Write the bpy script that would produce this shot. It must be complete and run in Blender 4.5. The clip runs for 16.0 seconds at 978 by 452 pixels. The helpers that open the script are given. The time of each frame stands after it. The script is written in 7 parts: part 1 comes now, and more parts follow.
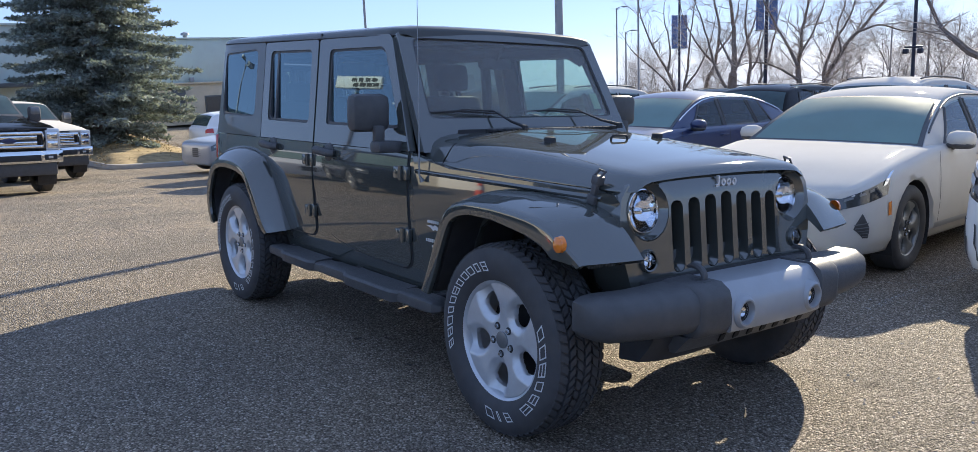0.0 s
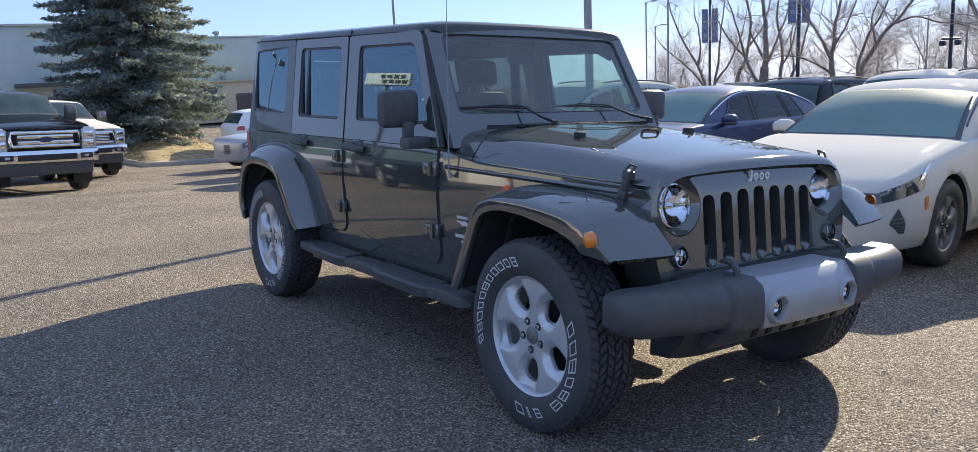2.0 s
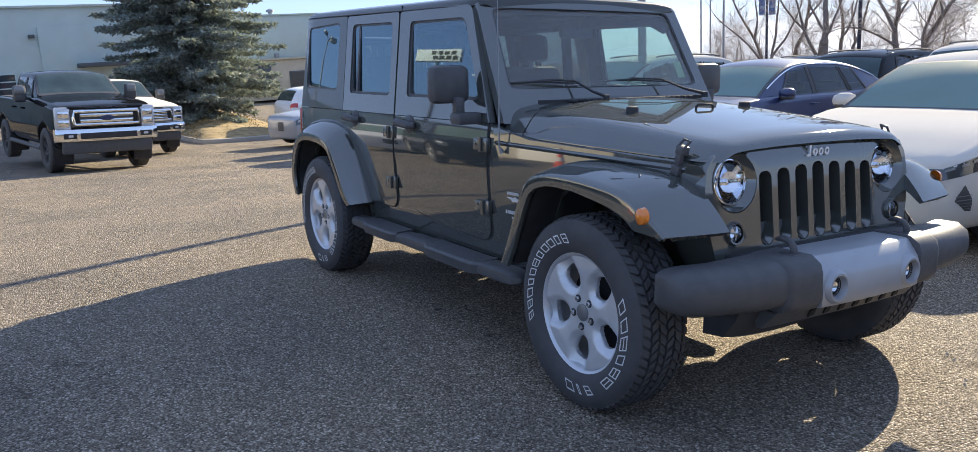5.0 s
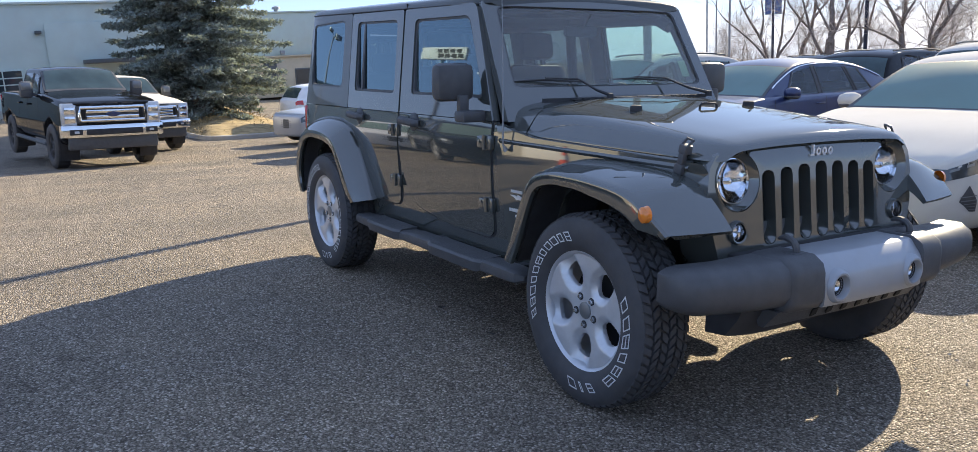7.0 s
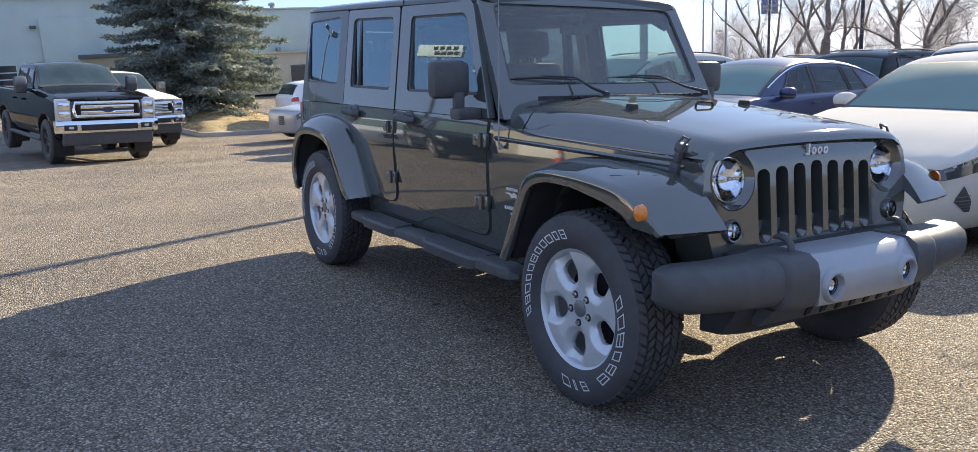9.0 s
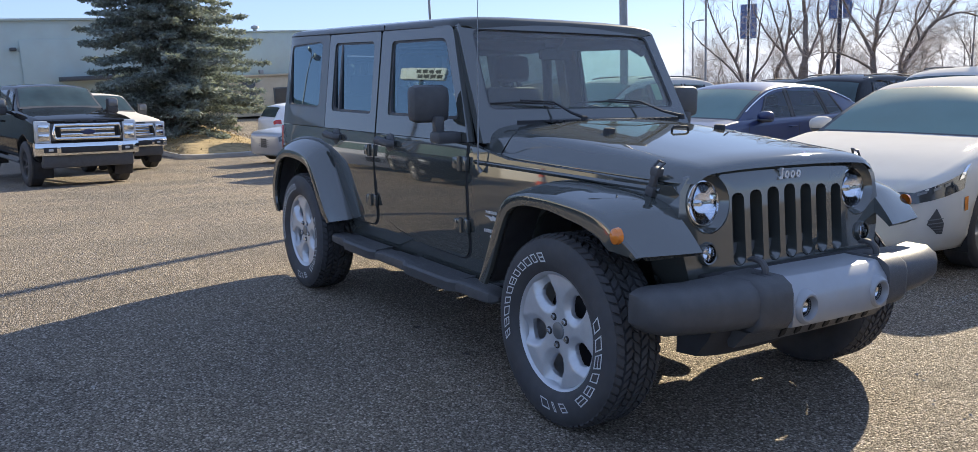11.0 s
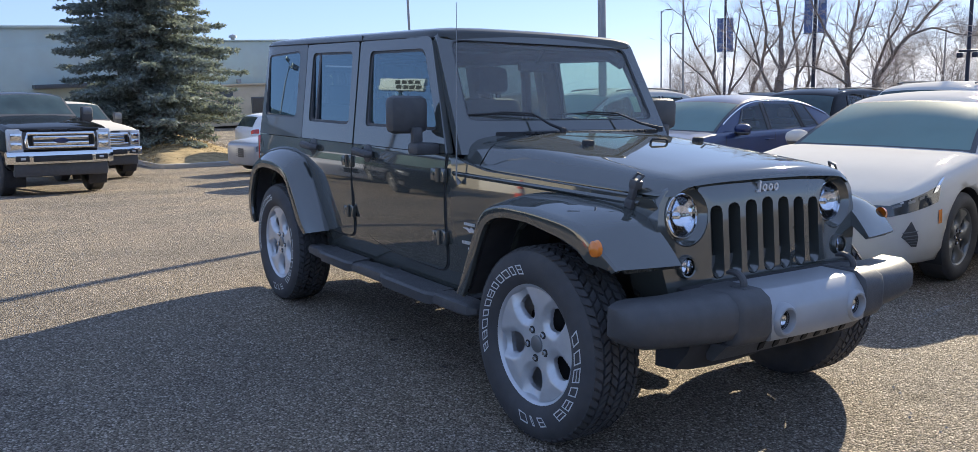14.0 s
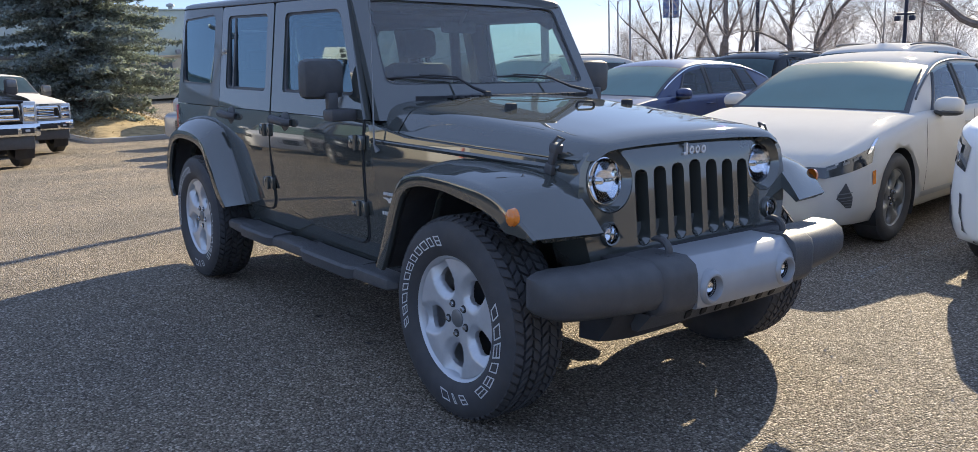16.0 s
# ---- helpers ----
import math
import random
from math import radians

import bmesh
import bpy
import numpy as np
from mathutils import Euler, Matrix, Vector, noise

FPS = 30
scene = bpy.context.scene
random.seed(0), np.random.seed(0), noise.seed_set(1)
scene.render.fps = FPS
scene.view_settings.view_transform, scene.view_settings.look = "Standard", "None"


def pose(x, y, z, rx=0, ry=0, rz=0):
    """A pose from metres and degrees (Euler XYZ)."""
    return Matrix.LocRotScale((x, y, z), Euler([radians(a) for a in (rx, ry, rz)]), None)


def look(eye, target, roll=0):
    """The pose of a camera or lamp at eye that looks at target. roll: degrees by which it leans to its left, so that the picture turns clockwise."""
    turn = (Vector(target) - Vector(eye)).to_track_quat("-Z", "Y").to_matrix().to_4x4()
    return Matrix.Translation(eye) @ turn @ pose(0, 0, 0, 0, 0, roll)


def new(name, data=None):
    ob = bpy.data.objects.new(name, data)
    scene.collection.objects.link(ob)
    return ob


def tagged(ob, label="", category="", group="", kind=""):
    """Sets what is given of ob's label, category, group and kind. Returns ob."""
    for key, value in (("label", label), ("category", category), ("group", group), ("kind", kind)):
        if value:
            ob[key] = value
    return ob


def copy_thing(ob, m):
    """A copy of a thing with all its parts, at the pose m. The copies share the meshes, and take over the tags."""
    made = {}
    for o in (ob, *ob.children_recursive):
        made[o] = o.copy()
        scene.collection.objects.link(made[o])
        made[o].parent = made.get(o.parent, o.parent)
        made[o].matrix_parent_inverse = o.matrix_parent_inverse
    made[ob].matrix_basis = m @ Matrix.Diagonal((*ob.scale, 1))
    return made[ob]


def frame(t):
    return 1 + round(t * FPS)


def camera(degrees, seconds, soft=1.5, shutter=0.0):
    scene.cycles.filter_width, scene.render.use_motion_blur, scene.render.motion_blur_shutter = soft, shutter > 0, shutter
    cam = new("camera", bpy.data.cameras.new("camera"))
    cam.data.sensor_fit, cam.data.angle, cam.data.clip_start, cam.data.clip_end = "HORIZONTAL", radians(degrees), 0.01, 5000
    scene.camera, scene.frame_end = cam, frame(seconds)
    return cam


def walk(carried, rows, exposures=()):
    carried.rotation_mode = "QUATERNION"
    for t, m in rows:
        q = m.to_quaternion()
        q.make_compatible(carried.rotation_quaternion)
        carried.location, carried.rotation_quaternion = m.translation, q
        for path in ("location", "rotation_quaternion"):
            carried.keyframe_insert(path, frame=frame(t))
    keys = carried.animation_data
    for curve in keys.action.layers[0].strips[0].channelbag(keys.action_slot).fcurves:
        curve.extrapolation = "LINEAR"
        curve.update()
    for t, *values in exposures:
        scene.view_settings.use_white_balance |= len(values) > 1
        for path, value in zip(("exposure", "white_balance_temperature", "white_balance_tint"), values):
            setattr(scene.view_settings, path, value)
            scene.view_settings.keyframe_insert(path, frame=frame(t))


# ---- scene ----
cam = camera(61.0, 16.0, 0.8)
# the lot falls 3.1 degrees towards the parked row: the jeep and the row stand on that slope
TILT = pose(0, 0, 0, -3.11)
PATH = [
    (0, (5.552, -2.95, 1.404), (3.978, -1.754, 1.097), 0.2),
    (0.5, (5.547, -2.947, 1.401), (3.965, -1.762, 1.094), 0.2),
    (1, (5.55, -2.954, 1.405), (3.958, -1.782, 1.1), 0.1),
    (1.5, (5.546, -2.954, 1.402), (3.943, -1.798, 1.095), 0.0),
    (2, (5.545, -2.95, 1.4), (3.932, -1.811, 1.084), -0.2),
    (2.5, (5.541, -2.947, 1.399), (3.918, -1.826, 1.072), -0.4),
    (3, (5.54, -2.941, 1.404), (3.903, -1.844, 1.063), -0.6),
    (3.5, (5.541, -2.947, 1.402), (3.891, -1.874, 1.048), -0.6),
    (4, (5.534, -2.942, 1.399), (3.873, -1.888, 1.035), -0.7),
    (4.5, (5.529, -2.94, 1.396), (3.86, -1.902, 1.028), -0.8),
    (7, (5.543, -2.942, 1.395), (3.865, -1.919, 1.02), -0.4),
    (7.5, (5.54, -2.94, 1.392), (3.866, -1.913, 1.016), -0.2),
    (8, (5.538, -2.94, 1.392), (3.868, -1.909, 1.01), -0.0),
    (10.5, (5.553, -2.935, 1.398), (3.886, -1.887, 1.045), -0.2),
    (11, (5.573, -2.939, 1.401), (3.916, -1.868, 1.074), 0.1),
    (11.5, (5.578, -2.935, 1.401), (3.926, -1.854, 1.081), 0.2),
    (12, (5.574, -2.932, 1.396), (3.92, -1.855, 1.071), 0.1),
    (12.5, (5.562, -2.926, 1.393), (3.902, -1.859, 1.066), -0.2),
    (13, (5.554, -2.921, 1.395), (3.89, -1.858, 1.076), -0.4),
    (13.5, (5.547, -2.925, 1.395), (3.891, -1.846, 1.089), 0.1),
    (14, (5.55, -2.922, 1.402), (3.918, -1.806, 1.101), 0.5),
    (14.5, (5.567, -2.893, 1.392), (3.962, -1.74, 1.086), 0.8),
    (15, (5.606, -2.848, 1.391), (4.019, -1.672, 1.074), 0.8),
    (15.5, (5.611, -2.8, 1.386), (4.034, -1.615, 1.055), 0.5),
    (16, (5.489, -2.705, 1.372), (3.934, -1.504, 0.999), -0.1),
]
walk(cam, [(t, TILT @ look(eye, target, roll)) for t, eye, target, roll in PATH], [(0.0, 1.50, 5610, 10), (2.5, 1.52, 5710, 10), (4.5, 1.66, 5910, 10), (8.0, 1.74, 5960, 10), (10.5, 1.66, 5910, 10), (11.0, 1.52, 5860, 10), (13.0, 1.46, 5810, 10), (14.0, 1.50, 5710, 10), (15.0, 1.52, 5710, 10), (16.0, 1.55, 5860, 10)])

# ---- light ----
SUN = (TILT.to_3x3() @ Vector((-0.387, 0.811, 0.436))).normalized()
world = bpy.data.worlds.new("sky")
scene.world = world
world.use_nodes = True
wn, wl = world.node_tree.nodes, world.node_tree.links
sky = wn.new("ShaderNodeTexSky")
sky.sky_type, sky.sun_disc = "NISHITA", False
sky.sun_elevation = math.asin(SUN.z)
sky.sun_rotation = math.atan2(SUN.x, SUN.y)
sky.air_density, sky.dust_density, sky.ozone_density = 0.8, 0.35, 2.0
sky.altitude = 1200
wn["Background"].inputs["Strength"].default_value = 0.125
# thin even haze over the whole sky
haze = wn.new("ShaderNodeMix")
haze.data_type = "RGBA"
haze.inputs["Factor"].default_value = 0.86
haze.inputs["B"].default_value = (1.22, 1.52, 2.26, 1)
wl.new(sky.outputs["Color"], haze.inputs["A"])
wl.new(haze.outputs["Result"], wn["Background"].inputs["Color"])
lamp = bpy.data.lights.new("sun", "SUN")
lamp.energy, lamp.angle, lamp.color = 4.0, radians(0.53), (1.0, 0.81, 0.525)
sun = new("sun", lamp)
sun.matrix_world = look(SUN * 60, (0, 0, 0))


# ---- materials ----
def mat(name, color, rough=0.5, metal=0.0, vary=0.0, scale=8.0, bump=0.0, bscale=60.0, coat=0.0, spec=0.5, dirt=None, dirt_scale=2.0, dirt_amount=0.0, trans=0.0, ior=1.45, emit=0.0):
    m = bpy.data.materials.new(name)
    m.use_nodes = True
    n, l = m.node_tree.nodes, m.node_tree.links
    b = n["Principled BSDF"]
    b.inputs["Roughness"].default_value = rough
    b.inputs["Metallic"].default_value = metal
    b.inputs["Coat Weight"].default_value = coat
    b.inputs["Coat Roughness"].default_value = 0.03
    b.inputs["Specular IOR Level"].default_value = spec
    b.inputs["Transmission Weight"].default_value = trans
    b.inputs["IOR"].default_value = ior
    b.inputs["Base Color"].default_value = (*color, 1)
    if emit:
        b.inputs["Emission Color"].default_value = (*color, 1)
        b.inputs["Emission Strength"].default_value = emit
    co = n.new("ShaderNodeTexCoord")
    out = None
    if vary:
        t = n.new("ShaderNodeTexNoise")
        t.inputs["Scale"].default_value, t.inputs["Detail"].default_value = scale, 6
        l.new(co.outputs["Object"], t.inputs["Vector"])
        r = n.new("ShaderNodeMapRange")
        r.inputs["From Min"].default_value, r.inputs["From Max"].default_value = 0.3, 0.7
        r.inputs["To Min"].default_value, r.inputs["To Max"].default_value = 1 - vary, 1 + vary
        l.new(t.outputs["Fac"], r.inputs["Value"])
        x = n.new("ShaderNodeVectorMath")
        x.operation = "SCALE"
        x.inputs[0].default_value = color
        l.new(r.outputs["Result"], x.inputs["Scale"])
        out = x.outputs["Vector"]
    if dirt:
        t = n.new("ShaderNodeTexNoise")
        t.inputs["Scale"].default_value, t.inputs["Detail"].default_value, t.inputs["Roughness"].default_value = dirt_scale, 8, 0.65
        l.new(co.outputs["Object"], t.inputs["Vector"])
        r = n.new("ShaderNodeMapRange")
        r.inputs["From Min"].default_value, r.inputs["From Max"].default_value = 0.42, 0.7
        r.inputs["To Max"].default_value = dirt_amount
        l.new(t.outputs["Fac"], r.inputs["Value"])
        x = n.new("ShaderNodeMix")
        x.data_type = "RGBA"
        l.new(r.outputs["Result"], x.inputs["Factor"])
        if out:
            l.new(out, x.inputs["A"])
        else:
            x.inputs["A"].default_value = (*color, 1)
        x.inputs["B"].default_value = (*dirt, 1)
        out = x.outputs["Result"]
        if coat or rough < 0.4:
            rr = n.new("ShaderNodeMath")
            rr.operation = "MULTIPLY_ADD"
            rr.inputs[1].default_value, rr.inputs[2].default_value = 0.4, rough
            l.new(r.outputs["Result"], rr.inputs[0])
            l.new(rr.outputs["Value"], b.inputs["Roughness"])
    if out:
        l.new(out, b.inputs["Base Color"])
    if bump:
        t = n.new("ShaderNodeTexNoise")
        t.inputs["Scale"].default_value, t.inputs["Detail"].default_value = bscale, 4
        l.new(co.outputs["Object"], t.inputs["Vector"])
        p = n.new("ShaderNodeBump")
        p.inputs["Strength"].default_value, p.inputs["Distance"].default_value = bump, 0.01
        l.new(t.outputs["Fac"], p.inputs["Height"])
        l.new(p.outputs["Normal"], b.inputs["Normal"])
    return m


def glass_mat(name, tint, clear, ior=1.8, film=0.0, sheen=(0.95, 0.97, 1.0)):
    """A pane: sees through by `clear` in its tint, mirrors by its facing."""
    m = bpy.data.materials.new(name)
    m.use_nodes = True
    n, l = m.node_tree.nodes, m.node_tree.links
    n.remove(n["Principled BSDF"])
    tr = n.new("ShaderNodeBsdfTransparent")
    tr.inputs["Color"].default_value = (*[c * clear for c in tint], 1)
    gl = n.new("ShaderNodeBsdfGlossy")
    gl.inputs["Roughness"].default_value = 0.015
    gl.inputs["Color"].default_value = (*sheen, 1)
    fr = n.new("ShaderNodeFresnel")
    fr.inputs["IOR"].default_value = ior
    mx = n.new("ShaderNodeMixShader")
    l.new(fr.outputs["Fac"], mx.inputs["Fac"])
    l.new(tr.outputs["BSDF"], mx.inputs[1])
    l.new(gl.outputs["BSDF"], mx.inputs[2])
    last = mx.outputs["Shader"]
    if film:
        # a thin, uneven film of road dust that scatters light both ways; also stands for milky glare
        co, t, r = n.new("ShaderNodeTexCoord"), n.new("ShaderNodeTexNoise"), n.new("ShaderNodeMapRange")
        t.inputs["Scale"].default_value, t.inputs["Detail"].default_value = 3.0, 7
        l.new(co.outputs["Object"], t.inputs["Vector"])
        r.inputs["To Min"].default_value, r.inputs["To Max"].default_value = film * 0.5, film * 1.5
        l.new(t.outputs["Fac"], r.inputs["Value"])
        df, tl, half, ft = n.new("ShaderNodeBsdfDiffuse"), n.new("ShaderNodeBsdfTranslucent"), n.new("ShaderNodeMixShader"), n.new("ShaderNodeMixShader")
        df.inputs["Color"].default_value = tl.inputs["Color"].default_value = (0.62, 0.60, 0.56, 1)
        l.new(df.outputs["BSDF"], half.inputs[1])
        l.new(tl.outputs["BSDF"], half.inputs[2])
        l.new(r.outputs["Result"], ft.inputs["Fac"])
        l.new(last, ft.inputs[1])
        l.new(half.outputs["Shader"], ft.inputs[2])
        last = ft.outputs["Shader"]
    l.new(last, n["Material Output"].inputs["Surface"])
    return m


M = {
    "tank": mat("tank_green_paint", (0.060, 0.065, 0.060), 0.45, 0.0, 0.06, 3, coat=1.0, spec=0.0, dirt=(0.13, 0.118, 0.095), dirt_scale=5, dirt_amount=0.09),
    "hardtop": mat("hardtop_paint", (0.054, 0.058, 0.058), 0.40, 0.0, 0.06, 4, coat=0.55, spec=0.2),
    "plastic": mat("black_plastic", (0.078, 0.079, 0.083), 0.5, 0.0, 0.12, 20, bump=0.12, bscale=500),
    "rubber": mat("tyre_rubber", (0.060, 0.060, 0.064), 0.7, 0.0, 0.15, 12, bump=0.1, bscale=150, dirt=(0.10, 0.09, 0.075), dirt_scale=9, dirt_amount=0.3),
    "letter": mat("raised_white_rubber", (0.62, 0.63, 0.63), 0.7, 0.0, 0.12, 40),
    "alloy": mat("silver_alloy", (0.60, 0.62, 0.65), 0.34, 0.45, 0.05, 10, coat=0.3, dirt=(0.25, 0.23, 0.2), dirt_scale=14, dirt_amount=0.15),
    "alloy_grey": mat("grey_alloy", (0.22, 0.23, 0.24), 0.4, 0.6, 0.08, 10),
    "silver": mat("silver_bumper_paint", (0.36, 0.375, 0.40), 0.42, 0.35, 0.04, 10, dirt=(0.3, 0.28, 0.25), dirt_scale=12, dirt_amount=0.12),
    "reflector": mat("lamp_reflector", (0.93, 0.94, 0.96), 0.05, 1.0, 0.04, 40),
    "whip": mat("antenna_steel", (0.25, 0.26, 0.27), 0.45, 0.5, 0.05, 9),
    "chrome": mat("chrome", (0.78, 0.79, 0.8), 0.08, 1.0, 0.03, 6),
    "dark": mat("dark_underbody", (0.040, 0.040, 0.043), 0.8, 0.0, 0.2, 10),
    "cabin": mat("dark_cabin_cloth", (0.042, 0.042, 0.047), 0.85, 0.0, 0.15, 30),
    "amber": mat("amber_lens", (0.75, 0.22, 0.02), 0.15, 0.0, 0.05, 60, coat=1.0),
    "red": mat("red_lens", (0.45, 0.02, 0.02), 0.15, 0.0, 0.05, 60, coat=1.0),
    "white": mat("pearl_white_paint", (0.585, 0.565, 0.525), 0.45, 0.0, 0.02, 3, coat=0.10, spec=0.0, dirt=(0.45, 0.41, 0.37), dirt_scale=4, dirt_amount=0.12),
    # lighter copy of the white: brightness put into the colour for cars in shade
    "white_lifted": mat("shade_lifted_white_paint", (0.78, 0.79, 0.80), 0.4, 0.0, 0.02, 3, coat=0.3, spec=0.12),
    "silver_car": mat("silver_car_paint", (0.42, 0.43, 0.45), 0.35, 0.3, 0.03, 3, coat=0.5),
    "blue": mat("dark_blue_paint", (0.022, 0.034, 0.105), 0.35, 0.2, 0.05, 3, coat=0.6, dirt=(0.1, 0.1, 0.1), dirt_scale=5, dirt_amount=0.1),
    "black": mat("black_paint", (0.006, 0.006, 0.007), 0.25, 0.0, 0.05, 3, coat=0.6, spec=0.0, dirt=(0.09, 0.08, 0.07), dirt_scale=4, dirt_amount=0.03),
    "lens": glass_mat("clear_lamp_lens", (0.97, 0.98, 1.0), 0.95, 1.6),
    # heavier film: dust, plus milky glare painted into the windshield
    "glass": glass_mat("tinted_car_glass", (0.74, 0.95, 0.9), 0.93, 1.8, 0.22),
    # blue sheen colour paints a bluer sky reflection into the side panes
    "side_glass": glass_mat("door_glass", (0.75, 0.92, 0.88), 0.85, 2.4, 0.02, (0.64, 0.86, 1.0)),
    "privacy": glass_mat("dark_privacy_glass", (0.6, 0.7, 0.75), 0.2, 2.5, 0.0, (0.64, 0.86, 1.0)),
    "slot_black": mat("deep_black_slot", (0.012, 0.012, 0.012), 0.8, 0.0, 0.1, 20),
    "badge": mat("badge_silver", (0.70, 0.71, 0.72), 0.4, 0.3, 0.02, 10),
    "white_plate": mat("white_board", (0.72, 0.72, 0.7), 0.6, 0.0, 0.06, 6),
}
M["tank"].node_tree.nodes["Principled BSDF"].inputs["Coat IOR"].default_value = 2.1
M["hardtop"].node_tree.nodes["Principled BSDF"].inputs["Coat IOR"].default_value = 1.6


# ---- mesh helpers ----
def part(name, bm, material, parent=None, label="", smooth=35, keep=False):
    """Links a bmesh as one mesh object under a thing or a part; smooth: the angle below which edges are rounded."""
    if not keep:
        bmesh.ops.recalc_face_normals(bm, faces=bm.faces)
    if smooth:
        for f in bm.faces:
            f.smooth = True
        for e in bm.edges:
            if len(e.link_faces) == 2 and e.calc_face_angle(0) > radians(smooth):
                e.smooth = False
    me = bpy.data.meshes.new(name)
    bm.to_mesh(me)
    bm.free()
    me.materials.append(material)
    ob = new(name, me)
    if parent:
        ob.parent = parent
    if label:
        ob["label"] = label
    return ob


def thing(name, m, label, category, group="", kind=""):
    ob = new(name)
    ob.matrix_world = m
    return tagged(ob, label, category, group, kind)


def box(bm, x0, x1, y0, y1, z0, z1, bevel=0.0, m=None):
    (x0, x1), (y0, y1), (z0, z1) = sorted((x0, x1)), sorted((y0, y1)), sorted((z0, z1))
    g = bmesh.ops.create_cube(bm, size=1.0)["verts"]
    for v in g:
        v.co = Vector(((x0 + x1) / 2 + v.co.x * (x1 - x0), (y0 + y1) / 2 + v.co.y * (y1 - y0), (z0 + z1) / 2 + v.co.z * (z1 - z0)))
    if m:
        for v in g:
            v.co = m @ v.co
    if bevel:
        es = list({e for v in g for e in v.link_edges})
        bmesh.ops.bevel(bm, geom=es, offset=bevel, segments=2, affect="EDGES", profile=0.5)
    return bm


def boxm(*a, **k):
    return box(bmesh.new(), *a, **k)


def skin(bm, rings, closed=True, caps=True):
    """Faces between rings of points, all of one count."""
    vs = [[bm.verts.new(p) for p in r] for r in rings]
    n = len(rings[0])
    for a, b in zip(vs, vs[1:]):
        for i in range(n if closed else n - 1):
            q = (a[i], a[(i + 1) % n], b[(i + 1) % n], b[i])
            try:
                bm.faces.new(q)
            except ValueError:
                pass
    if caps and closed:
        for r in (vs[0], vs[-1]):
            try:
                bm.faces.new(r)
            except ValueError:
                pass
    return bm


def tube(bm, pts, r, n=8, closed=False):
    """A round bar along points; r: one radius or one for each point."""
    pts = [Vector(p) for p in pts]
    rs = r if isinstance(r, (list, tuple)) else [r] * len(pts)
    rings = []
    up = None
    for i, p in enumerate(pts):
        d = (pts[min(i + 1, len(pts) - 1)] - pts[max(i - 1, 0)]).normalized()
        if up is None:
            up = d.orthogonal().normalized()
        up = (up - d * up.dot(d)).normalized()
        s = d.cross(up)
        rings.append([p + (up * math.cos(a) + s * math.sin(a)) * rs[i] for a in [2 * math.pi * k / n for k in range(n)]])
    return skin(bm, rings)


def revolve(bm, prof, n=32, m=None, caps=False):
    """Spins (radius, height) points about the z axis, then lays them by m."""
    m = m or Matrix()
    rings = [[m @ Vector((r * math.cos(a), r * math.sin(a), h)) for a in [2 * math.pi * k / n for k in range(n)]] for r, h in prof]
    return skin(bm, rings, True, caps)


def smoothed(pts, per=6):
    """A rounder line through points (Catmull-Rom)."""
    p = [np.array(q, float) for q in pts]
    p = [2 * p[0] - p[1], *p, 2 * p[-1] - p[-2]]
    out = []
    for i in range(1, len(p) - 2):
        for k in range(per):
            t = k / per
            a, b, c, d = p[i - 1], p[i], p[i + 1], p[i + 2]
            out.append(0.5 * (2 * b + (c - a) * t + (2 * a - 5 * b + 4 * c - d) * t * t + (3 * b - a - 3 * c + d) * t ** 3))
    out.append(p[-2])
    return [tuple(q) for q in out]


def rounded(poly, r, n=4):
    """A closed polygon with its corners rounded; r: one radius or one for each corner."""
    out = []
    k = len(poly)
    for i in range(k):
        a, b, c = (Vector(poly[j % k]) for j in (i - 1, i, i + 1))
        rr = r[i] if isinstance(r, (list, tuple)) else r
        u, v = (a - b), (c - b)
        d = min(rr, u.length * 0.48, v.length * 0.48)
        if d < 1e-4:
            out.append(tuple(b))
            continue
        p, q = b + u.normalized() * d, b + v.normalized() * d
        for s in range(n + 1):
            t = s / n
            out.append(tuple(p * (1 - t) ** 2 + b * 2 * t * (1 - t) + q * t * t))
    return out


